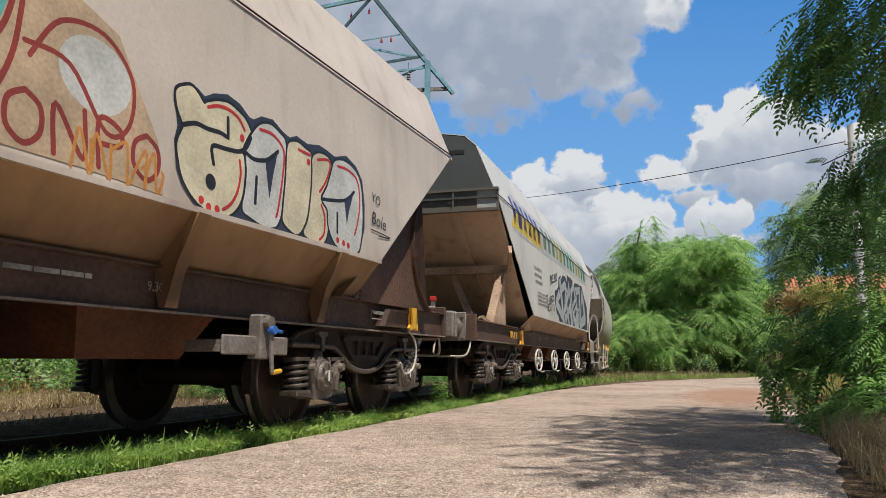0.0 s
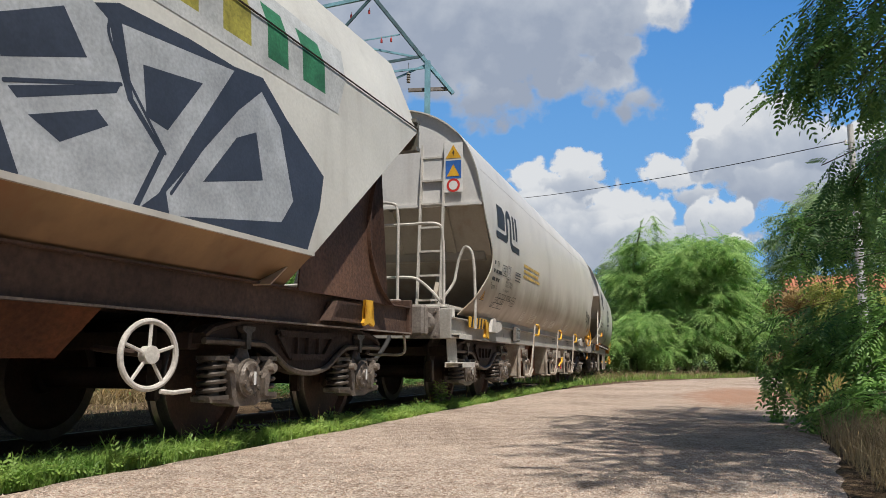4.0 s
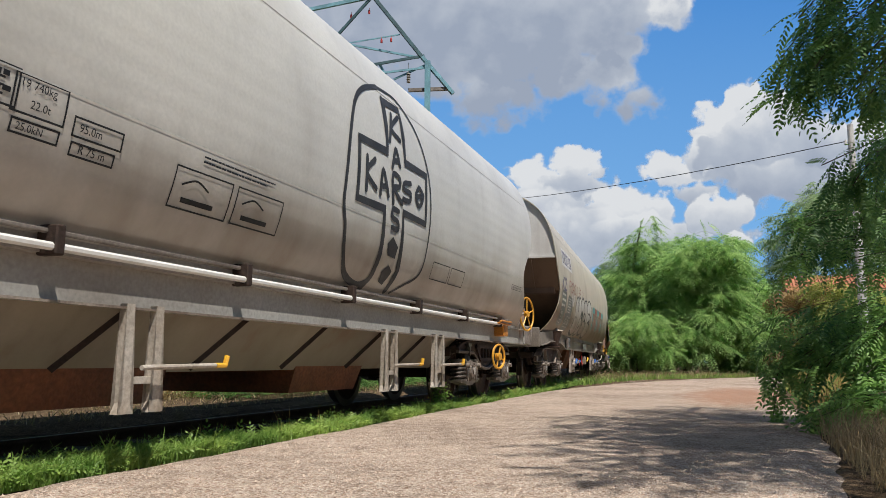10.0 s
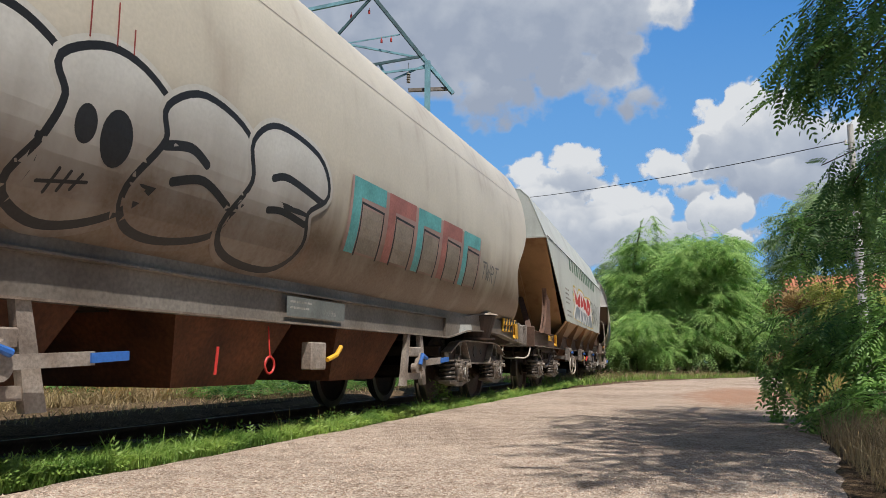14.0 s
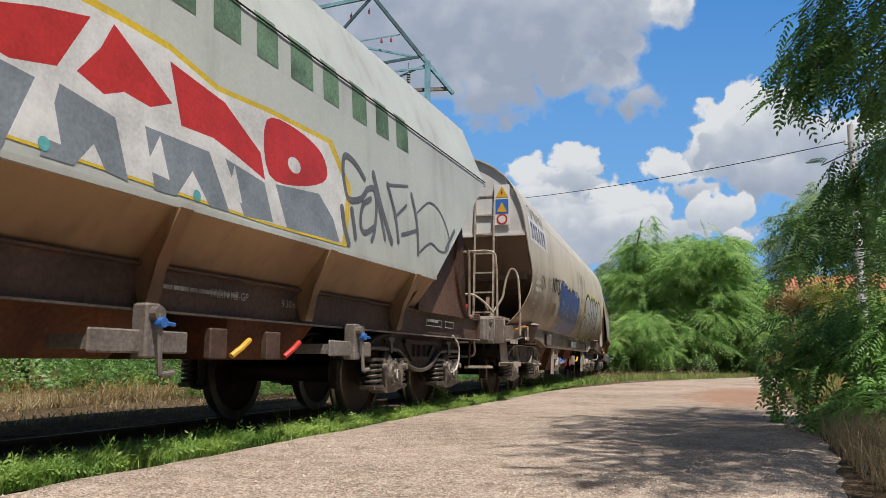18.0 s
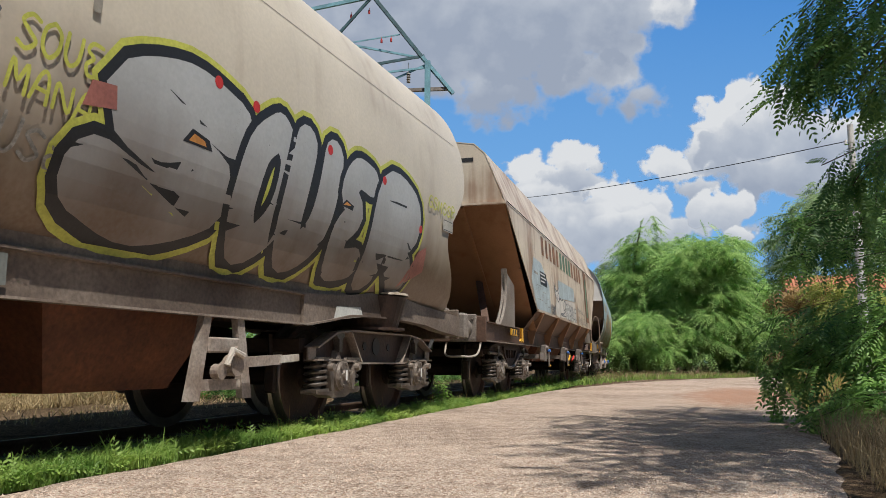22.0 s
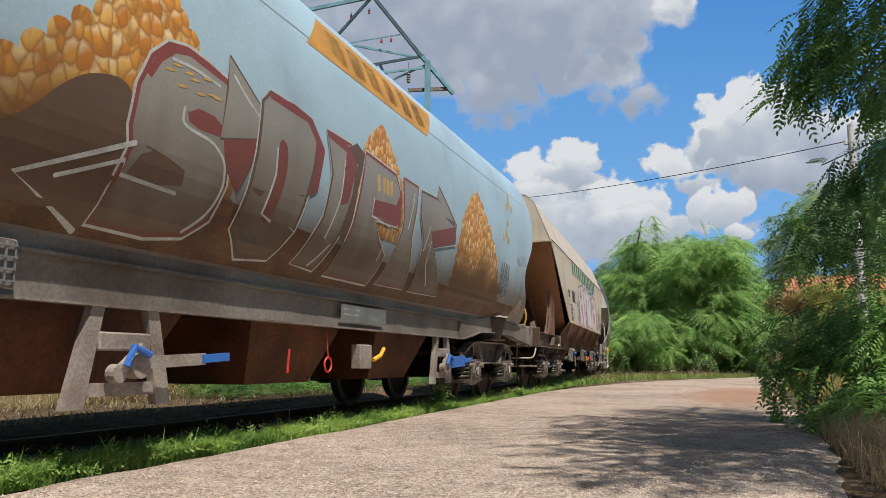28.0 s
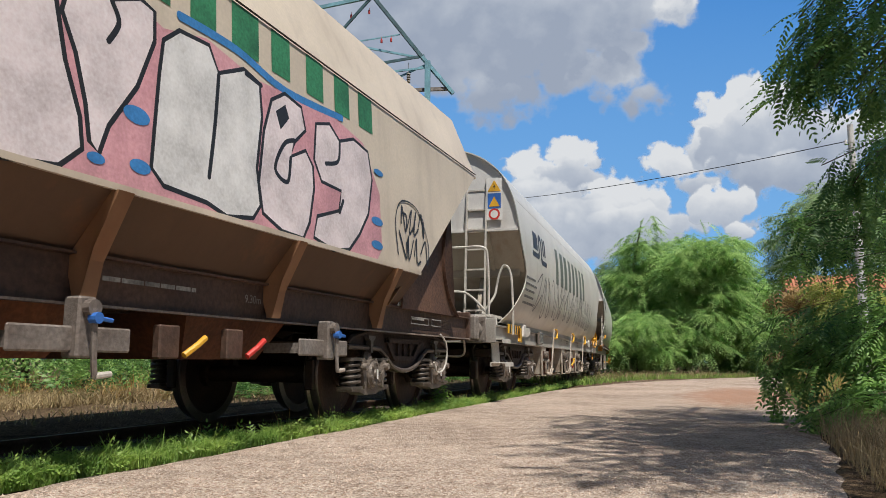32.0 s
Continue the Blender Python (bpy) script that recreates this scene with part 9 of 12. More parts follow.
def hose_loop(w, x, z=0.9, y=1.22):
    bm = bmesh.new()
    tube(bm, spline([(x, -y, z), (x + 0.10, -y - 0.03, z - 0.1), (x + 0.13, -y - 0.03, z - 0.26), (x + 0.05, -y - 0.02, z - 0.40), (x - 0.10, -y, z - 0.43), (x - 0.20, -y, z - 0.32)], 5), 0.011, 6)
    part("hose", bm, RAIL_PAINT, w, "pale bent brake hose")


def ticket_box(w, x, z=0.91, y=1.24):
    bm = bmesh.new()
    box(bm, x - 0.14, x + 0.14, -y - 0.03, -y + 0.02, z, z + 0.23, 0.006)
    b = part("ticket_box", bm, STEEL_GREY, w, "mesh-fronted ticket box")
    for k in range(6):
        bm = bmesh.new()
        box(bm, x - 0.125 + k * 0.05 - 0.005, x - 0.125 + k * 0.05 + 0.005, -y - 0.04, -y - 0.03, z + 0.01, z + 0.22)
        part("grille_bar", bm, MESH_GREY, b)
    for k in range(4):
        bm = bmesh.new()
        box(bm, x - 0.13, x + 0.13, -y - 0.046, -y - 0.038, z + 0.03 + k * 0.055, z + 0.038 + k * 0.055)
        part("grille_bar", bm, MESH_GREY, b)


def discharge_bracket(w, x, mat, grip, wide=0.36, reach=0.8, blade=None, z0=0.34):
    """A splayed bracket below the frame with the long discharge lever on it."""
    bm = bmesh.new()
    for sx in (-1, 1):
        prism(bm, [(x + sx * wide * 0.45, 0.88), (x + sx * wide * 0.70, 0.88), (x + sx * wide * 1.1, z0), (x + sx * wide * 0.75, z0)], 0.05, Matrix.Translation((0, -1.24, 0)))
    box(bm, x - wide * 0.85, x + wide * 0.85, -1.23, -1.19, z0 + 0.06, z0 + 0.13)
    box(bm, x - wide * 0.55, x + wide * 0.55, -1.25, -1.18, 0.64, 0.74, 0.01)
    br = part("lever_bracket", bm, mat, w, "splayed steel lever bracket")
    bm = bmesh.new()
    disc(bm, (x + 0.05, -1.28, 0.56), (0, 1, 0), 0.07, 0.07, 0.08, 16)
    disc(bm, (x - 0.10, -1.28, 0.52), (0, 1, 0), 0.05, 0.05, 0.06, 14)
    bar(bm, (x - 0.12, -1.28, 0.50), (x + 0.1, -1.28, 0.66), 0.03, 0.06)
    part("lever_hub", bm, mat, br)
    bm = bmesh.new()
    bar(bm, (x, -1.31, 0.575), (x + reach * 0.72, -1.33, 0.60), 0.022, 0.13 if blade else 0.07)
    part("lever", bm, blade or mat, br)
    bm = bmesh.new()
    bar(bm, (x + reach * 0.68, -1.335, 0.60), (x + reach, -1.34, 0.615), 0.03, 0.05)
    tube(bm, [(x - 0.08, -1.33, 0.56), (x - 0.04, -1.34, 0.66), (x + 0.08, -1.34, 0.62)], 0.022, 8)
    part("lever_grip", bm, grip, br)


def loop_lever(w, x, mat):
    """Folded bracket with a cut-out and a toothed quadrant; its flat cranked lever ends in a yellow loop."""
    z = Matrix.Translation((0, -1.22, 0))
    bm = bmesh.new()
    prism(bm, [(x - 0.23, 0.89), (x - 0.15, 0.89), (x - 0.15, 0.78), (x - 0.15, 0.33), (x - 0.26, 0.33), (x - 0.28, 0.58)], 0.02, z)
    prism(bm, [(x - 0.15, 0.89), (x + 0.21, 0.89), (x + 0.19, 0.795), (x - 0.15, 0.795)], 0.02, z)
    prism(bm, [(x + 0.10, 0.795), (x + 0.19, 0.795), (x + 0.155, 0.60), (x + 0.08, 0.60)], 0.02, z)
    prism(bm, [(x - 0.15, 0.65), (x + 0.08, 0.65), (x + 0.08, 0.60), (x - 0.15, 0.60)], 0.02, z)
    box(bm, x - 0.24, x - 0.10, -1.27, -1.10, 0.32, 0.345, 0.004)
    box(bm, x - 0.245, x - 0.225, -1.20, -0.98, 0.36, 0.89)
    br = part("lever_bracket", bm, LEVER_BEIGE, w, "folded beige steel lever bracket with a cut-out")
    bm = bmesh.new()
    rim = [(x + 0.08 + 0.26 * math.cos(k), 0.37 + 0.26 * math.sin(k)) for k in (0.35, 0.75, 1.1, 1.45, 1.8, 2.15)]
    prism(bm, [(x - 0.02, 0.37), (x + 0.24, 0.40)] + rim, 0.03, Matrix.Translation((0, -1.27, 0)))
    q = part("quadrant", bm, LEVER_BEIGE, br, "worn locking quadrant")
    bm = bmesh.new()
    prism(bm, [(x + 0.0, 0.47), (x + 0.05, 0.44), (x + 0.09, 0.50), (x + 0.06, 0.56), (x + 0.0, 0.55)], 0.008, Matrix.Translation((0, -1.276, 0)))
    part("slot", bm, BLACK, q)
    bm = bmesh.new()
    for c, d in zip(rim, rim[1:]):
        bar(bm, (c[0], -1.265, c[1]), (d[0], -1.265, d[1]), 0.07, 0.022)
    part("quadrant_rim", bm, LEVER_BEIGE, q)
    bm = bmesh.new()
    disc(bm, (x + 0.0, -1.26, 0.72), (0, 1, 0), 0.075, 0.075, 0.08, 18)
    bar(bm, (x - 0.14, -1.28, 0.705), (x + 0.0, -1.28, 0.715), 0.045, 0.045, 10)
    bar(bm, (x + 0.05, -1.27, 0.69), (x + 0.15, -1.27, 0.57), 0.03, 0.07)
    bar(bm, (x + 0.12, -1.24, 0.625), (x + 0.28, -1.24, 0.62), 0.03, 0.03, 8)
    part("lever_hub", bm, CAST, br)
    bm = bmesh.new()
    prism(bm, [(x - 0.01, 0.335), (x + 0.05, 0.335), (x + 0.29, 0.46), (x + 0.345, 0.58), (x + 0.66, 1.22), (x + 0.615, 1.235), (x + 0.275, 0.60), (x + 0.235, 0.52), (x - 0.01, 0.39)], 0.018, Matrix.Translation((0, -1.335, 0)))
    bar(bm, (x + 0.02, -1.345, 0.36), (x + 0.02, -1.25, 0.36), 0.06, 0.06, 10)
    bar(bm, (x + 0.055, -1.33, 0.345), (x + 0.285, -1.33, 0.465), 0.05, 0.012)
    lv = part("lever", bm, LEVER_BEIGE, br, "flat cranked beige lever")
    bm = bmesh.new()
    tube(bm, spline([(x + 0.63, -1.34, 1.225), (x + 0.68, -1.34, 1.235), (x + 0.86, -1.34, 1.235), (x + 0.93, -1.34, 1.20), (x + 0.90, -1.34, 1.12), (x + 0.82, -1.34, 1.06), (x + 0.56, -1.34, 1.06)], 4), 0.02, 8)
    part("lever_loop", bm, YELLOW, lv, "yellow grip loop")


def valve_beam(w, x):
    """Slotted angle beam under the frame with brake valves, red rod, ring and a yellow cranked handle."""
    bm = bmesh.new()
    box(bm, x, x + 0.98, -1.22, -1.20, 0.69, 0.83)
    box(bm, x, x + 0.98, -1.29, -1.20, 0.675, 0.69)
    box(bm, x, x + 0.98, -1.20, -1.10, 0.82, 0.83)
    bm2 = bmesh.new()
    for a in (0.22, 0.86):
        box(bm2, x + a, x + a + 0.045, -1.224, -1.21, 0.755, 0.805)
    be = part("valve_beam", bm, LEVER_BEIGE, w, "slotted beige angle beam")
    part("slot", bm2, BLACK, be)
    for a in (0.04, 0.32):
        bm = bmesh.new()
        prism(bm, [(x + a, 0.675), (x + a + 0.20, 0.675), (x + a + 0.18, 0.55), (x + a + 0.12, 0.50), (x + a + 0.03, 0.55)], 0.10, Matrix.Translation((0, -1.22, 0)))
        part("valve_body", bm, LEVER_GREY, be)
    bm = bmesh.new()
    tube(bm, spline([(x + 0.40, -1.27, 0.50), (x + 0.46, -1.29, 0.56), (x + 0.56, -1.30, 0.575), (x + 0.64, -1.30, 0.65)], 4), 0.02, 8)
    disc(bm, (x + 0.64, -1.30, 0.655), (0, 1, 0), 0.03, 0.03, 0.05, 12)
    part("valve_handle", bm, YELLOW, be, "yellow cranked handle")
    bm = bmesh.new()
    tube(bm, spline([(x + 0.16, -1.25, 0.56), (x + 0.18, -1.26, 0.50), (x + 0.155, -1.26, 0.44), (x + 0.165, -1.25, 0.40)], 4), 0.016, 8)
    part("pull_rod", bm, RED, be, "red pull rod")
    bm = bmesh.new()
    ring(bm, (x + 0.74, -1.25, 0.50), (0, 1, 0), 0.055, 0.011, 20, 6)
    bar(bm, (x + 0.74, -1.24, 0.56), (x + 0.76, -1.22, 0.675), 0.012, 0.012, 6)
    part("release_ring", bm, RED, be, "red brake release ring")
    bm = bmesh.new()
    disc(bm, (x + 0.62, -1.02, 0.48), (0, 1, 0), 0.15, 0.15, 0.26, 20)
    part("brake_cylinder", bm, STEEL_DARK, be)


def side_wheel(w, x, z, r, mat):
    """Upright brake hand wheel at the frame's end with its column."""
    hand_wheel(w, (x, -1.30, z), (0.18, 1, 0), r, mat, 5)
    bm = bmesh.new()
    bar(bm, (x, -1.30, z), (x, -1.12, z), 0.04, 0.04, 10)
    box(bm, x - 0.05, x + 0.05, -1.20, -1.10, 0.98, z + 0.06, 0.01)
    part("brake_column", bm, LEVER_GREY, w)


def small_valves(w, xs):
    """White box with a yellow handle, red ring and red pull rod under the frame."""
    a, b, c = xs
    bm = bmesh.new()
    box(bm, c - 0.12, c + 0.12, -1.25, -1.15, 0.52, 0.74, 0.01)
    v = part("valve_box", bm, LEVER_GREY, w, "brown-grey valve box")
    bm = bmesh.new()
    tube(bm, [(c + 0.10, -1.27, 0.60), (c + 0.22, -1.29, 0.64), (c + 0.30, -1.29, 0.71)], 0.02, 8)
    part("valve_handle", bm, YELLOW, v)
    bm = bmesh.new()
    ring(bm, (b, -1.22, 0.56), (0, 1, 0), 0.06, 0.009, 20, 6)
    bar(bm, (b, -1.22, 0.62), (b, -1.20, 0.84), 0.012, 0.012, 6)
    part("release_ring", bm, RED, w, "red brake release ring")
    bm = bmesh.new()
    bar(bm, (a, -1.22, 0.50), (a + 0.02, -1.22, 0.68), 0.02, 0.02, 8)
    part("pull_rod", bm, RED, w, "red pull rod")


def warning_plate(w, L):
    """Pictogram plate on the end: plain yellow triangles and a red ring on blue and white."""
    x = -(L / 2 - 1.15) - 0.045
    bm = bmesh.new()
    box(bm, x, x + 0.012, -1.20, -0.95, 2.76, 3.42)
    p = part("warning_plate", bm, WHITE, w, "white plate with yellow and blue warning signs")

    def flat(name, pts, mat, d):
        bm2 = bmesh.new()
        bm2.faces.new([bm2.verts.new((x - d, a, b)) for a, b in pts])
        part(name, bm2, mat, p)
    flat("sign_field", [(-1.18, 2.94), (-0.97, 2.94), (-0.97, 3.18), (-1.18, 3.18)], BLUE, 0.003)
    flat("sign_triangle", [(-1.18, 3.21), (-0.97, 3.21), (-1.075, 3.39)], YELLOW, 0.004)
    flat("sign_triangle", [(-1.16, 2.97), (-0.99, 2.97), (-1.075, 3.13)], YELLOW, 0.006)
    flat("sign_ring", [(-1.075 + 0.09 * math.cos(k * 0.35), 2.85 + 0.09 * math.sin(k * 0.35)) for k in range(18)], RED, 0.004)
    flat("sign_disc", [(-1.075 + 0.06 * math.cos(k * 0.35), 2.85 + 0.06 * math.sin(k * 0.35)) for k in range(18)], WHITE, 0.006)
    flat("sign_bolt", [(-1.08, 3.24), (-1.06, 3.29), (-1.075, 3.29), (-1.06, 3.35), (-1.095, 3.28), (-1.08, 3.28)], BLACK, 0.007)


def end_triangle(w, L, u, z):
    s = Side(w, [(1.205, 0.5), (1.205, 1.6)])
    s.lay("warning_sign", [[(u - 0.10, z), (u + 0.10, z), (u, z + 0.18)]], P_YELLOW, "yellow warning triangle")
    s.lay("sign_bolt", [[(u - 0.01, z + 0.03), (u + 0.02, z + 0.08), (u + 0.0, z + 0.08), (u + 0.01, z + 0.13), (u - 0.03, z + 0.07)]], P_BLACK)


def gusset(w, L):
    """Side gusset with three round holes at the leading end."""
    for sg in (-1,):
        for y in (-1.40, 1.38):
            bm = bmesh.new()
            x = L / 2
            prism(bm, [(sg * (x - 0.57), 1.10), (sg * (x - 1.30), 2.08), (sg * (x - 1.74), 2.28), (sg * (x - 1.80), 2.12), (sg * (x - 0.90), 1.12)], 0.02, Matrix.Translation((0, y, 0)))
            g = part("end_gusset", bm, STEEL_LIGHT, w, "pale gusset plate with three round holes")
            for a, z, r in ((1.42, 1.96, 0.085), (1.19, 1.69, 0.08), (0.98, 1.45, 0.07)):
                bm = bmesh.new()
                disc(bm, (sg * (x - a - 0.02), y + 0.01, z), (0, 1, 0), r, r, 0.028, 24)
                part("hole", bm, BLACK, g)


def side_pipes(w, L):
    bm = bmesh.new()
    tube(bm, [(-3.9, -1.30, 1.13), (5.2, -1.30, 1.13)], 0.022, 8)
    part("side_pipe", bm, WHITE, w, "long white operating rod")
    bm = bmesh.new()
    tube(bm, [(-4.2, -1.26, 1.21), (5.4, -1.26, 1.21)], 0.016, 8)
    part("side_pipe", bm, STEEL_GREY, w)
    for x in (-3.2, -1.6, 0.0, 1.6, 3.2, 4.8):
        bm = bmesh.new()
        box(bm, x - 0.03, x + 0.03, -1.33, -1.20, 1.09, 1.24, 0.008)
        part("pipe_clip", bm, STEEL_DARK, w)
    for sg in (-1, 1):
        bm = bmesh.new()
        q = [(-4.2, sg * 1.10, 0.95), (4.2, sg * 1.10, 0.95), (3.7, sg * 0.75, 0.52), (-3.7, sg * 0.75, 0.52)]
        sheet(bm, q if sg < 0 else q[::-1], 0.012)
        pan = part("lower_panel", bm, INNER_GREY, w, "sloping discharge panel below the frame")
        for k in range(7):
            bm = bmesh.new()
            u = -3.6 + k * 1.2
            bar(bm, (u, sg * 1.11, 0.95), (u - 0.3, sg * 0.78, 0.54), 0.03, 0.06)
            part("rib", bm, STEEL_DARK, pan)
    for x in (-2.6, 0.9, 2.3):
        bm = bmesh.new()
        for dx in (0.0, 0.24):
            prism(bm, [(x + dx - 0.03, 0.9), (x + dx + 0.03, 0.9), (x + dx + 0.03, 0.36), (x + dx + 0.06, 0.30), (x + dx - 0.06, 0.30), (x + dx - 0.03, 0.36)], 0.05, Matrix.Translation((0, -1.24, 0)))
        box(bm, x, x + 0.24, -1.23, -1.19, 0.46, 0.50)
        f = part("lever_frame", bm, STEEL_LIGHT, w, "pale upright lever frame")
        bm = bmesh.new()
        bar(bm, (x + 0.05, -1.29, 0.55), (x + 0.72, -1.30, 0.56), 0.03, 0.03, 8)
        part("lever", bm, STEEL_LIGHT, f)
        bm = bmesh.new()
        tube(bm, [(x + 0.70, -1.30, 0.56), (x + 0.80, -1.30, 0.56), (x + 0.82, -1.30, 0.62)], 0.018, 8)
        part("lever_grip", bm, YELLOW, f)
    for x in (-4.6, 4.9):
        bm = bmesh.new()
        box(bm, x - 0.30, x + 0.30, -1.36, -1.14, 1.125, 1.145, 0.006)
        box(bm, x + 0.02, x + 0.24, -1.33, -1.16, 0.96, 1.12, 0.01)
        g = part("gear_box", bm, ORANGE, w, "orange-yellow gear box with a tread plate")
        bm = bmesh.new()
        tube(bm, [(x - 0.30, -1.36, 1.15), (x - 0.26, -1.37, 1.17), (x + 0.28, -1.37, 1.17)], 0.014, 8)
        part("tread_rail", bm, ORANGE, g)
    for x, m in ((-5.5, YELLOW), (-5.25, RED)):
        bm = bmesh.new()
        box(bm, x - 0.10, x + 0.04, -1.42, -1.28, 1.36, 1.44, 0.01)
        v = part("valve", bm, STEEL_LIGHT, w)
        bm = bmesh.new()
        tube(bm, [(x, -1.43, 1.38), (x + 0.10, -1.46, 1.40), (x + 0.16, -1.46, 1.48)], 0.02, 8)
        part("valve_handle", bm, m, v)
    hand_wheel(w, (L / 2 - 2.75, -1.34, 0.66), (0.25, 1, 0), 0.165, AMBER, 4)


def length(i):
    return JOINTS[i + 1] - JOINTS[i]


# flat-sided hoppers
for i, (grip, tip) in ((0, (STEEL_GREY, YELLOW)), (5, (STEEL_GREY, STEEL_GREY)), (7, (STEEL_GREY, YELLOW)), (9, (STEEL_GREY, STEEL_LIGHT))):
    for x in (-2.45, 0.1, 2.65):
        clutch_lever(W[i], x, 0.63, STEEL_GREY, grip, tip)
        bm = bmesh.new()
        disc(bm, (x + 0.01, -1.37, 0.80), (0, 1, 0), 0.03, 0.03, 0.05, 10)
        tube(bm, [(x + 0.01, -1.38, 0.80), (x + 0.10, -1.39, 0.79)], 0.012, 6)
        part("lever_knob", bm, BLUE, W[i], "small blue locking knob")
    for x, m in ((0.85, YELLOW), (1.5, RED)) if i else ():
        bm = bmesh.new()
        box(bm, x - 0.09, x + 0.09, -1.22, -1.16, 0.60, 0.80, 0.01)
        v = part("valve_plate", bm, STEEL_BROWN, W[i])
        bm = bmesh.new()
        tube(bm, [(x + 0.08, -1.26, 0.62), (x + 0.17, -1.28, 0.68), (x + 0.25, -1.28, 0.73)], 0.02, 8)
        part("valve_handle", bm, m, v)
    hose_loop(W[i], length(i) / 2 - 1.75)
    s = sole_side(W[i])
    s.border(length(i) / 2 - 2.6, length(i) / 2 - 2.1, 0.98, 1.06, 0.01, P_FADED)
    s.bars(length(i) / 2 - 2.57, 1.05, 0.44, 0.06, 1, P_FADED, 3)
    s.border(length(i) / 2 - 2.0, length(i) / 2 - 1.7, 0.98, 1.06, 0.01, P_FADED)
    s.bars(0.3, 1.04, 0.9, 0.07, 1, P_FADED, i + 2)
    s.text("9.30m", 1.6, 0.99, 0.08, P_FADED)
hand_wheel(W[5], (-2.3, -1.36, 0.52), (0.2, 1, 0), 0.20, STEEL_LIGHT, 4)
s_ = sole_side(W[5])
s_.text("FREIN KE-GP", 0.75, 1.0, 0.075, P_FADED)
s_ = sole_side(W[7])
s_.text("FREIN KE-GP", 1.9, 1.0, 0.085, P_FADED)
for i in (1, 5, 7, 9):
    marker_lamp(W[i], length(i), RED)
    rope_hook(W[i], -length(i) / 2 + (2.88 if i == 1 else 2.35), 0.96 if i == 1 else 1.0, striped=i != 9, paint=LEVER_BEIGE if i == 9 else None)
for i in (0, 1, 7):
    rope_hook(W[i], length(i) / 2 - 2.1, striped=False)
# four hand wheels of the off-white hopper
for x in (-2.71, -0.96, 0.77, 2.57):
    hand_wheel(W[1], (x, -1.34, 0.62), (0.15, 1, 0), 0.185, RAIL_PAINT, 5)
    bm = bmesh.new()
    bar(bm, (x, -1.34, 0.62), (x, -0.95, 0.66), 0.04, 0.04, 8)
    part("wheel_shaft", bm, STEEL_DARK, W[1])
    bm = bmesh.new()
    tube(bm, [(x + 0.08, -1.36, 0.42), (x + 0.16, -1.38, 0.41), (x + 0.3, -1.39, 0.42)], 0.014, 6)
    part("wheel_grip", bm, RAIL_PAINT, W[1])
s_ = sole_side(W[1])
s_.text("9.30m", -1.9, 0.99, 0.09, P_FADED)
for x in (-2.85, -1.13, 0.57):
    s_.scribble([(x - 0.1, 1.04), (x, 1.07), (x + 0.1, 1.04)], 0.012, P_FADED)

# boarding ends
end_platform(W[2], length(2), RAIL_PAINT)
end_platform(W[6], length(6), RAIL_WORN)
end_platform(W[8], length(8), RAIL_RUST)
end_platform(W[10], length(10), RAIL_PAINT)
warning_plate(W[6], length(6))
warning_plate(W[10], length(10))
warning_plate(W[2], length(2))
for i in (2, 8, 10):
    hazard_panel(W[i], -length(i) / 2 + 1.70, 1.02, 0.92, h=0.14, y=1.25)
    rope_hook(W[i], -length(i) / 2 + 1.70, 1.0, 1.25, striped=None)
rope_hook(W[4], length(4) / 2 - 1.5, 1.04, 1.26)
hazard_panel(W[4], length(4) / 2 - 1.4, 1.14, 0.75, h=0.10, y=1.25)
for i in (2, 10):
    side_wheel(W[i], length(i) / 2 - 1.12, 1.25, 0.23, AMBER)
side_wheel(W[3], length(3) / 2 - 0.85, 1.37, 0.27, AMBER)
tall_hoop(W[3], length(3) / 2 - 0.52, -1.08, -0.72, 1.15, 2.12, RAIL_PAINT)
handrail(W[3], [(length(3) / 2 - 0.52, -1.08, 1.62), (length(3) / 2 - 0.52, -0.9, 1.62), (length(3) / 2 - 0.52, -0.72, 1.62)], RAIL_PAINT)
hand_brake_end(W[8], length(8), YELLOW, RAIL_RUST, -0.78, 0.31)
for i in (4, 6):
    tall_hoop(W[i], length(i) / 2 - 0.5, -0.95, -0.75, 1.15, 2.2, RAIL_RUST)
    marker_lamp(W[i], length(i), RED)
marker_lamp(W[3], length(3), RED)
# side gear of the rounded wagons
for i in (4, 6, 8):
    discharge_bracket(W[i], -2.45, LEVER_GREY, BLUE)
    discharge_bracket(W[i], 2.7, LEVER_GREY, STEEL_LIGHT if i == 6 else BLUE, 0.3, 0.75, BLUE if i == 8 else None)
    small_valves(W[i], (-0.72, -0.08, 0.6))
    ticket_box(W[i], -3.35)
    s_ = Side(W[i], [(1.236, 0.5), (1.236, 1.4)])
    s_.lay("data_panel", [rect(0.1, 1.05, 0.93, 1.08)], P_PANEL, "slate data panel on the frame")
    s_.bars(0.15, 1.05, 0.4, 0.09, 2, P_FADED, 3)
    s_.text("11.19m" if i != 8 else "10.30m", 0.68, 0.96, 0.07, P_FADED)
    if i != 8:
        Side(W[i], [(1.218, 0.5), (1.218, 1.4)]).lay("white_patch", [[(4.2, 0.93), (4.75, 0.985), (4.7, 1.07), (4.25, 1.05)]], P_GREYWHITE, "bare white patch on the frame")
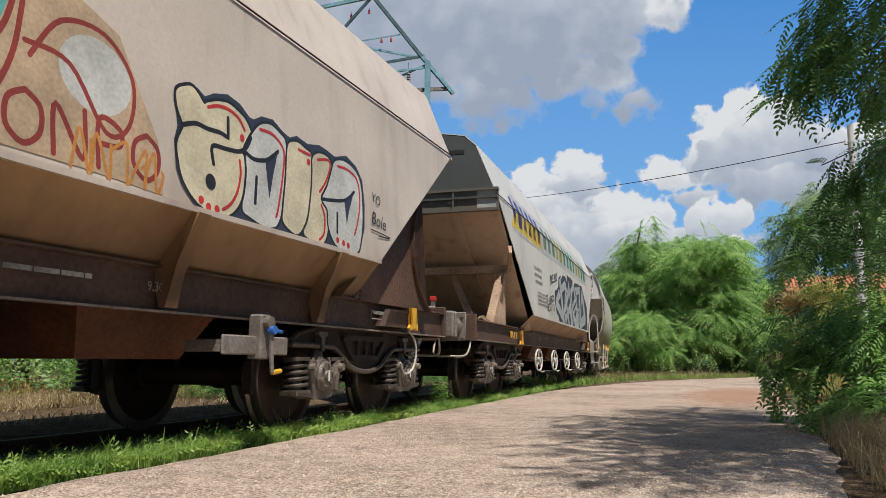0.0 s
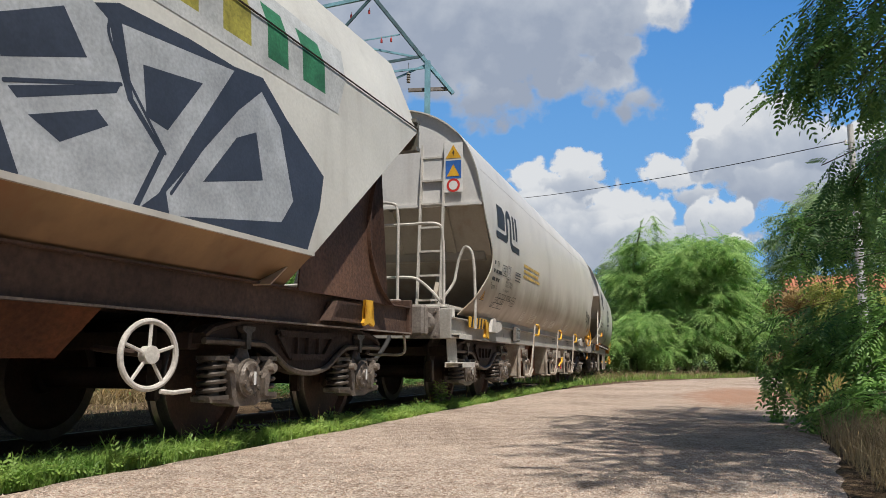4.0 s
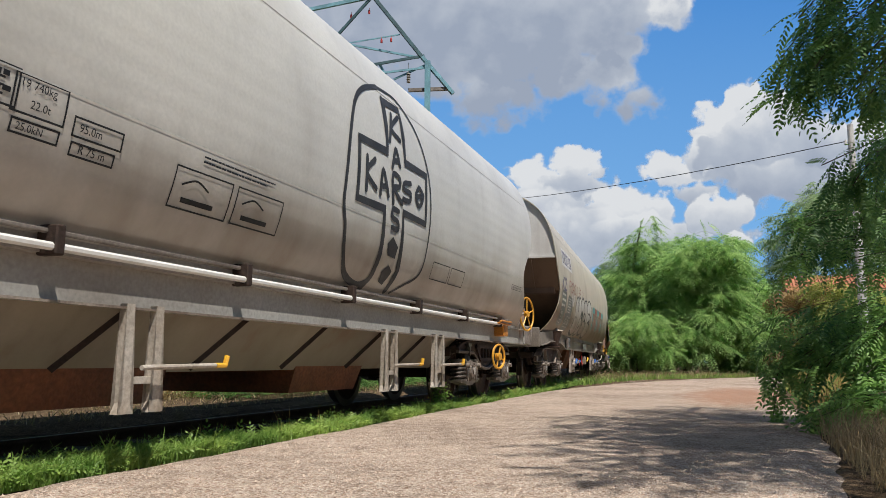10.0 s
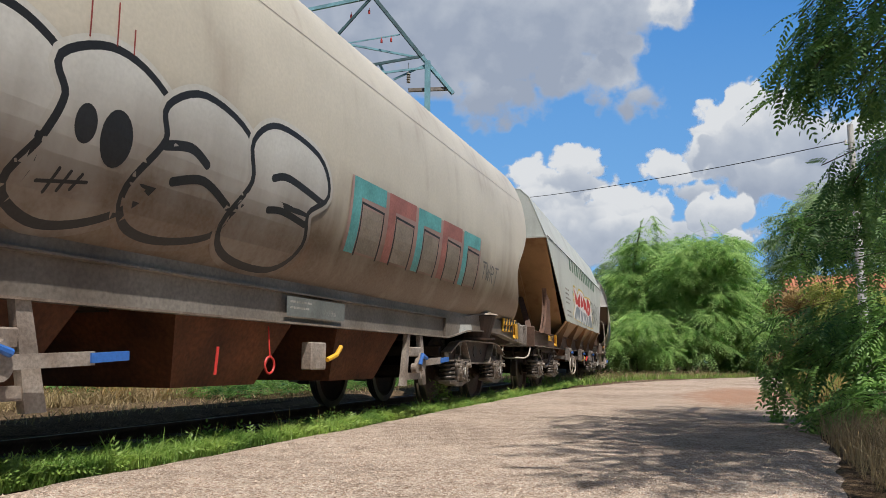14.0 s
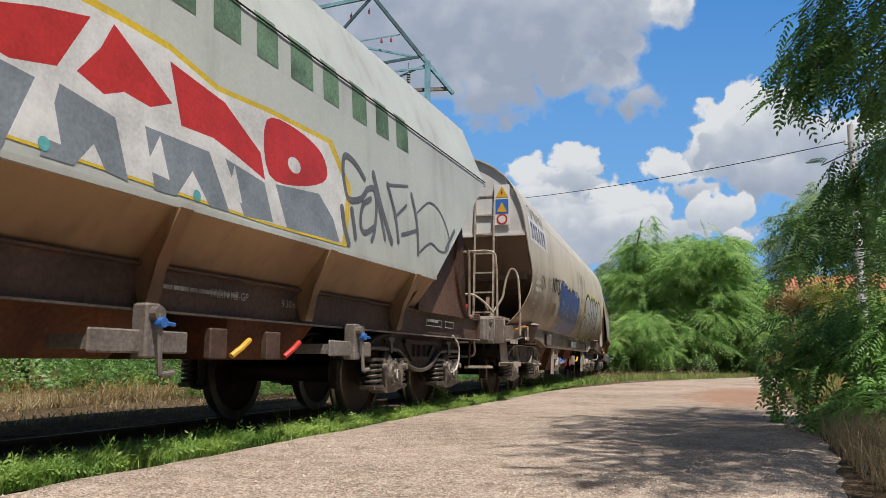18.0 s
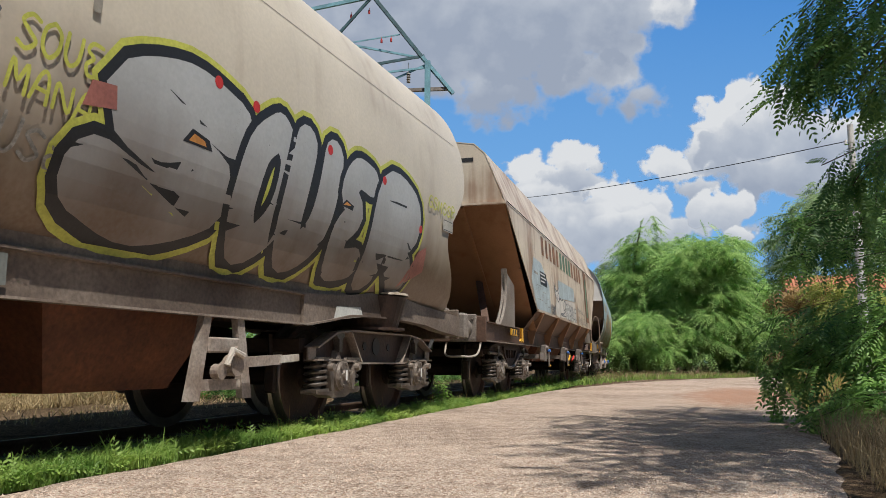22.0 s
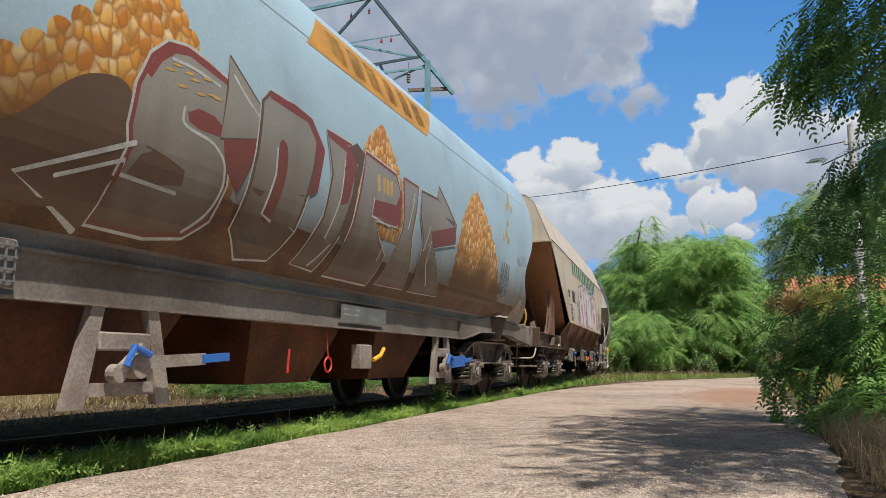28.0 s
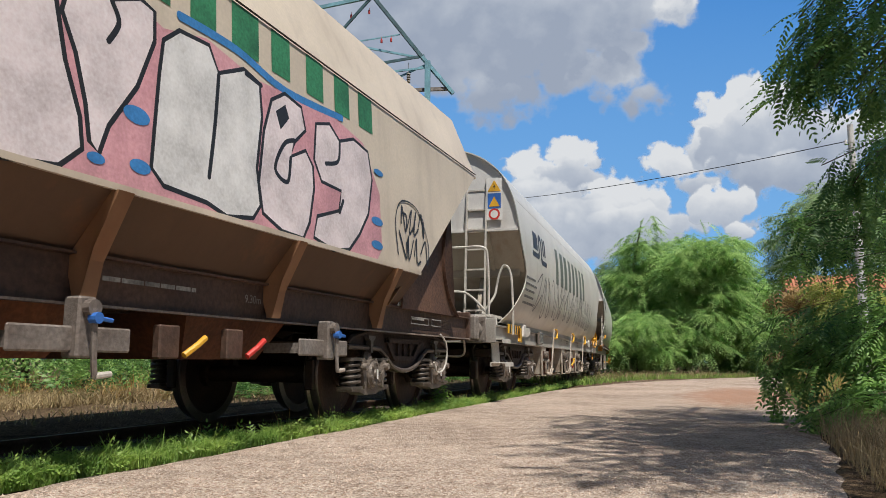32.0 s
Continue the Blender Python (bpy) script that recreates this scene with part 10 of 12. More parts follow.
for i in (2, 10):
    for x in (-2.5, 0.1, 2.45):
        loop_lever(W[i], x, STEEL_LIGHT)
    ticket_box(W[i], -3.1)
    valve_beam(W[i], 0.67)
    for e in (-1, 1):
        bm = bmesh.new()
        prism(bm, [(e * a, b) for a, b in ((4.95, 1.0), (4.85, 1.18), (4.72, 1.20), (4.68, 1.14), (4.4, 1.16), (4.32, 1.12), (4.34, 1.05), (4.6, 1.0))], 0.05, Matrix.Translation((0, -1.29, 0)))
        part("jacking_bracket", bm, RAIL_PAINT, W[i], "pale jacking bracket")
    s_ = Side(W[i], [(1.236, 0.5), (1.236, 1.4)])
    s_.text("3R", -4.05, 0.95, 0.09, P_BLACK)
    s_ = Side(W[i], [(1.186, 0.5), (1.186, 1.4)])
    s_.text("9.55 m", -0.02, 1.045, 0.075, P_BLACK)
    for e in (-1, 1):
        s_.lay("arrow", [[(0.10 + e * 0.17, 1.065), (0.10 + e * 0.25, 1.065), (0.10 + e * 0.25, 1.072), (0.10 + e * 0.17, 1.072)], [(0.10 + e * 0.19, 1.055), (0.10 + e * 0.165, 1.068), (0.10 + e * 0.19, 1.082)][::e]], P_BLACK)
    s_.text("0 F", -0.06, 0.945, 0.075, P_BLACK)
    s_.text("0 F", 2.2, 0.95, 0.06, P_BLACK)
    for u in (0.76, 2.75):
        s_.border(u, u + 0.36, 0.98, 1.07, 0.008, P_BLACK)
        s_.bars(u + 0.03, 1.06, 0.3, 0.07, 2, P_BLACK, 4)
    s_.text("1R", 4.2, 0.95, 0.11, P_BLACK)
for i in (3, 11):
    gusset(W[i], length(i))
    side_pipes(W[i], length(i))
end_triangle(W[3], length(3), -5.5, 0.9)
end_triangle(W[4], length(4), -length(4) / 2 + 0.75, 0.95)
ticket_box(W[3], -5.85)
for i, x in ((4, -5.35), (6, -5.35), (8, -5.07)):
    Side(W[i], [(1.085, 0.4), (1.085, 1.2)]).text("1.80m", x + 0.22, 0.70, 0.075, P_FADED)

# weld seams along the rounded shells
SEAM = spray("weld_seam", (0.30, 0.27, 0.23))
for i in (2, 3, 4, 6, 8, 10, 11):
    sd = Side(W[i], BARREL_SIDE)
    sd.lay("weld_seam", [rect(-length(i) / 2 + 1.3, length(i) / 2 - 1.3, 3.085, 3.093)], SEAM, "fine lengthwise weld seam", -0.001)

# gear under the leading ends of the two pale rounded wagons
for i in (3, 11):
    x = -length(i) / 2
    for y0, y1, z in ((-1.35, -0.1, 2.02), (0.1, 1.35, 2.02)):
        bm = bmesh.new()
        box(bm, x + 1.72, x + 1.84, y0, y1, z - 0.06, z + 0.05, 0.01)
        part("cross_beam", bm, STEEL_LIGHT, W[i], "pale cross beam under the end sheet")
    bm = bmesh.new()
    prism(bm, [(-0.32, 2.10), (0.32, 2.10), (0.20, 1.75), (0.36, 1.13), (-0.36, 1.13), (-0.20, 1.75)], 0.05, Matrix.Translation((x + 1.62, 0, 0)) @ Matrix.Rotation(math.pi / 2, 4, "Z"))
    part("saddle", bm, STEEL_LIGHT, W[i], "waisted saddle plate under the shell")
    bm = bmesh.new()
    bar(bm, (x + 1.08, -0.36, 2.62), (x + 0.98, -0.36, 2.14), 0.05, 0.025)
    lv = part("hanging_lever", bm, RAIL_PAINT, W[i], "pale lever hanging under the end plate")
    bm = bmesh.new()
    box(bm, x + 0.94, x + 1.02, -0.44, -0.28, 1.90, 2.16, 0.01)
    part("lever_block", bm, RAIL_PAINT, lv)
    bm = bmesh.new()
    bar(bm, (x + 0.98, -0.36, 1.95), (x + 1.22, -0.5, 1.80), 0.06, 0.05)
    part("lever_foot", bm, RAIL_PAINT, lv)
    for y in (-0.45, 0.1):
        bm = bmesh.new()
        tube(bm, spline([(x + 0.75, y, 1.15), (x + 0.75, y, 1.38), (x + 0.75, y + 0.15, 1.46), (x + 0.75, y + 0.45, 1.46), (x + 0.75, y + 0.55, 1.36), (x + 0.75, y + 0.55, 1.15)], 4), 0.028, 8)
        part("end_pipe", bm, STEEL_GREY, W[i], "bent grey pipe on the end deck")
    bm = bmesh.new()
    tube(bm, spline([(x + 0.45, -0.98, 0.92), (x + 0.30, -1.02, 0.74), (x + 0.32, -1.05, 0.66), (x + 0.48, -1.06, 0.66)], 4), 0.018, 8)
    h0 = part("shunter_handle", bm, RUBBER, W[i])
    bm = bmesh.new()
    tube(bm, spline([(x + 0.48, -1.06, 0.66), (x + 0.62, -1.07, 0.70), (x + 0.70, -1.08, 0.86)], 4), 0.022, 8)
    part("grip", bm, ORANGE, h0, "orange painted grip")

# orange air hose lying along the boarding end of the sooty wagon, and its rusty caps
x = -length(6) / 2
bm = bmesh.new()
tube(bm, spline([(x + 1.20, -1.25, 1.09), (x + 1.45, -1.26, 1.12), (x + 1.65, -1.27, 1.145), (x + 1.95, -1.27, 1.17), (x + 2.18, -1.27, 1.165), (x + 2.25, -1.26, 1.12)], 5), 0.018, 8)
part("air_hose", bm, ORANGE, W[6], "orange air hose on the frame")
rope_hook(W[6], x + 1.78, 1.04, 1.25, striped=None, paint=RAIL_WORN)


def end_text(w, L, words, y, z, size, mat, tilt=0.0):
    """A tag sprayed on the upright end plate that faces up the line."""
    cu = bpy.data.curves.new("words", "FONT")
    cu.body, cu.size, cu.shear, cu.resolution_u = words, size, 0.2, 3
    ob = bpy.data.objects.new("words", cu)
    me = bpy.data.meshes.new_from_object(ob)
    bpy.data.objects.remove(ob)
    bpy.data.curves.remove(cu)
    c, sn = math.cos(tilt), math.sin(tilt)
    x = -(L / 2 - 1.15) - 0.006
    for v in me.vertices:
        a, b = v.co.x, v.co.y
        v.co = (x, y - (a * c - b * sn), z + a * sn + b * c)
    me.name = "graffiti_tag"
    me.materials.append(mat)
    link("graffiti_tag", me, parent=w, label="grey sprayed tag on the end plate")


end_text(W[6], length(6), "MC", 0.95, 3.22, 0.42, P_GREYTAG, 0.1)
end_text(W[6], length(6), "BTYO", 1.0, 2.80, 0.46, P_GREYTAG, 0.05)
# railings and step at the trailing end of the greenish hopper
x = length(5) / 2
for y0, y1 in ((-1.05, -0.70), (-0.35, -0.05)):
    tall_hoop(W[5], x - 0.62, y0, y1, 1.15, 2.2, RAIL_RUST, 0.02)
bm = bmesh.new()
box(bm, x - 0.66, x - 0.36, -1.12, 0.2, 1.17, 1.21, 0.006)
part("platform_board", bm, RAIL_WORN, W[5], "worn timber platform board")
bm = bmesh.new()
box(bm, x - 0.75, x - 0.35, -1.30, -1.02, 0.50, 0.535, 0.006)
part("step", bm, RAIL_WORN, W[5], "chequered steel foot step")
bm = bmesh.new()
bar(bm, (x - 0.68, -1.06, 0.52), (x - 0.66, -1.10, 1.15), 0.06, 0.02)
part("step_hanger", bm, STEEL_BROWN, W[5])

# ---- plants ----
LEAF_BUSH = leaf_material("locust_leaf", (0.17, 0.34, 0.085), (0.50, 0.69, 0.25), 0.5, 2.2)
# deeper green copy of the locust leaf: crown shade put into its colour
LEAF_NEAR = leaf_material("shade_toned_locust_leaf", (0.075, 0.18, 0.055), (0.28, 0.47, 0.12), 0.5)
LEAF_FAR = leaf_material("greyish_leaf", (0.21, 0.32, 0.15), (0.40, 0.52, 0.26), 0.45)
GRASS = leaf_material("green_grass", (0.15, 0.29, 0.055), (0.42, 0.57, 0.14), 0.5)
STRAW = leaf_material("dry_grass", (0.30, 0.17, 0.055), (0.66, 0.45, 0.17), 0.35)
STRAW_DULL = leaf_material("dull_dry_grass", (0.28, 0.20, 0.10), (0.52, 0.40, 0.22), 0.35)
BARK = material("grey_brown_bark", (0.14, 0.105, 0.075), 0.9, 0, 0.35, 6, 40, 0.6)


def frond_template(leaflets, length, leaf, droop, rng, oval_leaf=False):
    """A feathered leaf along +x: pairs of small leaflets, pointed or oval, on a drooping midrib."""
    vs, fs = [], []
    for i in range(leaflets):
        t = (i // 2 + 1) / (leaflets / 2)
        x, z = length * t, -droop * length * t * t
        side = 0 if i == leaflets - 1 else (1 if i % 2 else -1)
        a = side * (1.15 - 0.25 * t)
        ln = leaf * (1.0 - 0.35 * abs(t - 0.45)) * rng.uniform(0.85, 1.1)
        d = np.array([math.cos(a), math.sin(a), -0.30 + rng.uniform(-0.2, 0.15)])
        d /= np.linalg.norm(d)
        s = np.cross(d, (0, 0, 1.0))
        s /= np.linalg.norm(s)
        p = np.array([x, 0, z])
        w = ln * 0.2
        k = len(vs)
        if oval_leaf:
            up = np.array((0, 0, w * 0.25))
            vs += [p, p + d * ln * 0.28 + s * w + up, p + d * ln * 0.72 + s * w * 0.9 + up, p + d * ln, p + d * ln * 0.72 - s * w * 0.9 + up, p + d * ln * 0.28 - s * w + up]
            fs += [(k, k + 1, k + 2, k + 3), (k, k + 3, k + 4, k + 5)]
            continue
        vs += [p, p + d * ln * 0.45 + s * w + (0, 0, w * 0.25), p + d * ln, p + d * ln * 0.45 - s * w + (0, 0, w * 0.25)]
        fs.append((k, k + 1, k + 2, k + 3))
    return np.array(vs), np.array(fs)


def fronds(name, pts, dirs, sizes, mat, leaflets=11, leaf=0.16, droop=0.5, seed=1, face=None, oval_leaf=False):
    """Many feathered leaves in one mesh: at pts, pointing along dirs, their upper sides turned towards face."""
    rng = np.random.default_rng(seed)
    temps = [frond_template(leaflets, 1.0, leaf, droop * rng.uniform(0.6, 1.4), rng, oval_leaf) for _ in range(5)]
    V, Fc, base = [], [], 0
    pts, dirs = np.asarray(pts, float), np.asarray(dirs, float)
    dirs /= np.linalg.norm(dirs, axis=1)[:, None]
    pick = rng.integers(0, 5, len(pts))
    for k, (tv, tf) in enumerate(temps):
        sel = pick == k
        p, d, s = pts[sel], dirs[sel], np.asarray(sizes)[sel]
        if not len(p):
            continue
        up = (np.tile((0, 0, 1.0), (len(p), 1)) if face is None else np.asarray(face)[sel]) + rng.normal(0, 0.35, (len(p), 3))
        side = np.cross(up, d)
        side /= np.linalg.norm(side, axis=1)[:, None] + 1e-9
        top = np.cross(d, side)
        v = (tv[None, :, 0, None] * d[:, None] + tv[None, :, 1, None] * side[:, None] + tv[None, :, 2, None] * top[:, None]) * s[:, None, None] + p[:, None]
        f = tf[None] + (np.arange(len(p)) * len(tv))[:, None, None] + base
        base += len(p) * len(tv)
        V.append(v.reshape(-1, 3))
        Fc.append(f.reshape(-1, 4))
    return raw(name, np.concatenate(V), np.concatenate(Fc), mat)


def crown_points(lobes, n, seed, fill=0.35, sprays=True):
    """Leaf places and directions on and inside overlapping lobes (x, y, z, radius, height)."""
    rng = np.random.default_rng(seed)
    L = np.array(lobes, float)
    wgt = L[:, 3] ** 2
    idx = rng.choice(len(L), n, p=wgt / wgt.sum())
    per = 6 if sprays else 1
    tips = n // per
    idx = np.repeat(idx[:tips], per)
    d = np.repeat(rng.normal(size=(tips, 3)), per, axis=0)
    n = tips * per
    d /= np.linalg.norm(d, axis=1)[:, None]
    d[:, 2] = np.abs(d[:, 2]) * np.repeat(np.where(rng.random(tips) < 0.72, 1, -1), per)
    r = np.repeat((1 - fill * rng.random(tips) ** 2) * (1 + 0.16 * rng.normal(size=tips)), per)
    p = L[idx, :3] + d * r[:, None] * np.stack([L[idx, 3], L[idx, 3], L[idx, 4]], 1)
    out = d * (0.8, 0.8, 0.35) + rng.normal(0, 0.5 if sprays else 0.45, (n, 3)) * ((1, 1, 0.35) if sprays else (1, 1, 1)) + (0, 0, 0.0 if sprays else -0.1)
    keep = p[:, 2] > 0.15
    return p[keep], out[keep], (d * (1, 1, 0.6) + (0, 0, 0.75))[keep]


def trunk(bm, pts, r0, r1, sides=8):
    pts = spline(pts, 5)
    n = len(pts)
    for i, (a, b) in enumerate(zip(pts, pts[1:])):
        bar(bm, a, b, 2 * (r0 + (r1 - r0) * i / n), 2 * (r0 + (r1 - r0) * (i + 1) / n), sides)


def tree(name, label, lobes, n, mat, seed, frond=0.55, leaf=0.17, leaflets=11, stem=((0, 0, 0), (0, 0, 3)), r=0.16, limbs=7, category="tree"):
    rng = np.random.default_rng(seed)
    t = thing(name, label, category)
    bm = bmesh.new()
    trunk(bm, stem, r, r * 0.35)
    part("trunk", bm, BARK, t)
    top = Vector(stem[-1])
    mid = (Vector(stem[0]) + top) / 2
    bm = bmesh.new()
    for l in sorted(lobes, key=lambda q: -q[3])[:limbs]:
        a = mid.lerp(top, rng.random())
        b = Vector(l[:3])
        trunk(bm, [a, a.lerp(b, 0.5) + Vector((0, 0, 0.15)), b], r * 0.4, r * 0.1, 6)
    part("limbs", bm, BARK, t)
    p, d, face = crown_points(lobes, n, seed)
    link("crown", fronds("crown", p, d - np.array((0, 0, 0.35)), rng.uniform(0.7, 1.25, len(p)) * frond, mat, leaflets, leaf, 0.55, seed, face), parent=t)
    return t


def scatter_lobes(centre, spread, n, r, seed, low=0.4):
    rng = np.random.default_rng(seed)
    out = []
    for _ in range(n):
        a, k = rng.random() * math.tau, rng.random() ** 0.5
        zz = rng.random()
        squeeze = math.sqrt(max(0.05, 1 - (zz * 1.05 - 0.25) ** 2 * 1.1)) if zz > 0.24 else 0.9
        out.append((centre[0] + spread[0] * k * math.cos(a) * squeeze, centre[1] + spread[1] * k * math.sin(a) * squeeze, low + zz * spread[2], r * rng.uniform(0.7, 1.2), r * rng.uniform(0.55, 0.9)))
    return out


# the broad locust thicket where the road bends
tree("locust_thicket_tree", "bright green leafy locust thicket at the road's bend", scatter_lobes((41.2, -2.1), (3.0, 3.3, 6.4), 74, 0.85, 3, 0.5), 12500, LEAF_BUSH, 11, frond=0.85, leaf=0.20, leaflets=17, stem=((41, -1.6, 0), (41.2, -1.5, 3), (41, -1.2, 5.5)), limbs=5)
tree("young_locust_tree", "slender young locust tree with feathery leaves", scatter_lobes((41, 0.9), (1.5, 1.2, 4.6), 24, 0.62, 4, 0.6) + [(40.6, 0.75, 6.3, 0.5, 0.5), (40.6, 0.95, 6.9, 0.32, 0.4), (40.3, 0.1, 6.3, 0.55, 0.5), (40.3, -0.05, 7.1, 0.45, 0.5), (40.3, -0.12, 7.9, 0.26, 0.5), (40.5, 1.35, 5.9, 0.4, 0.4)], 3000, LEAF_BUSH, 12, frond=0.75, leaf=0.20, leaflets=17, stem=((41, 0.9, 0), (41, 1.0, 4), (40.5, 0.3, 7.6)), r=0.07, limbs=4)
tree("young_locust_tree", "low leafy locust growing out of the verge", scatter_lobes((38, 0.4), (1.5, 1.6, 2.6), 24, 0.6, 44, 0.2), 2600, LEAF_BUSH, 45, frond=0.7, leaf=0.20, leaflets=17, stem=((38, 0.4, 0), (38, 0.4, 2.2)), r=0.06, limbs=4)
tree("grey_green_tree", "grey-green tree far behind the thicket", scatter_lobes((75, 7.4), (4, 3.4, 9.5), 26, 2.0, 5), 5200, LEAF_FAR, 13, frond=1.0, leaf=0.3, stem=((75, 7, 0), (75, 7, 8)), limbs=4)
tree("grey_green_tree", "grey-green tree standing behind the house", scatter_lobes((70, -13.6), (4.5, 4.4, 12.5), 34, 2.1, 6, 2), 9000, LEAF_FAR, 14, frond=1.0, leaf=0.3, stem=((70, -13.6, 0), (70, -13.6, 11)), limbs=4)
tree("grey_green_tree", "tall grey-green tree beside the far road", scatter_lobes((66, -9.6), (2.8, 2.9, 12.2), 34, 1.15, 7, 1.4), 5200, LEAF_FAR, 15, frond=0.9, leaf=0.26, stem=((66, -9.6, 0), (66, -9.6, 10)), limbs=4)
tree("locust_thicket_tree", "leafy locust bush at the foot of the thicket", scatter_lobes((42.5, -4.9), (2.0, 1.9, 4.2), 40, 0.7, 61, 0.3), 5000, LEAF_BUSH, 62, frond=0.85, leaf=0.20, leaflets=17, stem=((42.5, -4.8, 0), (42.5, -4.9, 3.5)), r=0.07, limbs=4)
for x, y, wx, wy, h, sd in ((30.0, -7.9, 1.1, 1.3, 2.2, 71), (34.0, -9.6, 1.5, 1.3, 2.9, 72), (38.5, -10.2, 1.6, 1.4, 3.0, 73)):
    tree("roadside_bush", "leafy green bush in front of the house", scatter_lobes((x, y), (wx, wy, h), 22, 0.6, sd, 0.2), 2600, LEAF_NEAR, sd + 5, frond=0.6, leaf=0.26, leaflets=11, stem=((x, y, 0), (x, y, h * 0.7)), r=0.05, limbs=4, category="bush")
LEAF_RUST = leaf_material("reddish_leaf", (0.26, 0.15, 0.07), (0.42, 0.30, 0.12), 0.4, 1.2)
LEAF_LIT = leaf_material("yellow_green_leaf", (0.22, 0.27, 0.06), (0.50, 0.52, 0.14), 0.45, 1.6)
tree("roadside_bush", "reddish withering bush in front of the house", scatter_lobes((34.5, -6.7), (0.7, 0.8, 3.0), 18, 0.5, 81, 0.5), 2000, LEAF_RUST, 82, frond=0.5, leaf=0.26, stem=((34.5, -6.7, 0), (34.5, -6.7, 2.4)), r=0.05, limbs=4, category="bush")
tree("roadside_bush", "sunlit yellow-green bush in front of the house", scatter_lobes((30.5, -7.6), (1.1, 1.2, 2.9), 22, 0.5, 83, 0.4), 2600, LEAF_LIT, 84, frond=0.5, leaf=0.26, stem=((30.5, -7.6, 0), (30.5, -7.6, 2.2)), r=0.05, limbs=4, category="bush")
# the wood on the far side of the track
for i, (x, y, h) in enumerate(((9.0, 9.2, 5.4), (12.5, 10.2, 6.0), (16.5, 11.0, 5.4), (21.0, 12.5, 5.6), (5.5, 11.5, 5.5), (28.0, 13.5, 5.0))):
    tree("locust_tree", "leafy green locust tree beyond the track", scatter_lobes((x, y), (2.0, 1.8, h), 24, 0.95, 20 + i, 0.5), 3600, LEAF_BUSH, 30 + i, frond=0.5, leaf=0.28, stem=((x, y, 0), (x, y, h * 0.75)), r=0.09, limbs=4)


# ---- grass ----
def blades(name, pos, height, width, lean, mat, seed):
    """Bent grass blades, two quads each."""
    rng = np.random.default_rng(seed)
    pos = np.asarray(pos, float)
    n = len(pos)
    a = rng.random(n) * math.tau
    side = np.stack([np.cos(a), np.sin(a), np.zeros(n)], 1)
    la = rng.random(n) * math.tau
    ld = np.stack([np.cos(la), np.sin(la), np.zeros(n)], 1) * (rng.random(n) * lean)[:, None]
    h = np.asarray(height) * np.ones(n)
    w = (width * (0.6 + 0.8 * rng.random(n)))[:, None]
    up = np.array([0, 0, 1.0])
    m = pos + up * (h * 0.55)[:, None] + ld * (h * 0.3)[:, None]
    t = pos + up * (h * (1 - 0.3 * lean * rng.random(n)))[:, None] + ld * h[:, None]
    v = np.stack([pos - side * w, pos + side * w, m - side * w * 0.8, m + side * w * 0.8, t - side * w * 0.12, t + side * w * 0.12], 1).reshape(-1, 3)
    k = np.arange(n)[:, None] * 6
    f = np.concatenate([k + np.array([[0, 1, 3, 2]]), k + np.array([[2, 3, 5, 4]])])
    return raw(name, v, f, mat)


def verge_places(n, s0, s1, o0, o1, seed, power=1.0, wave=0.1):
    rng = np.random.default_rng(seed)
    s = s0 + (s1 - s0) * rng.random(n) ** power
    o = o0 + (o1 - o0) * rng.random(n)
    out = []
    for a, b in zip(s, o):
        if noise.noise((a * 1.3, b * 2.0, 9)) > -0.35:
            p = beside(a, b + wave * noise.noise((a * 0.9, 4, 0)))
            out.append((p.x, p.y, -0.03))
    return np.array(out)


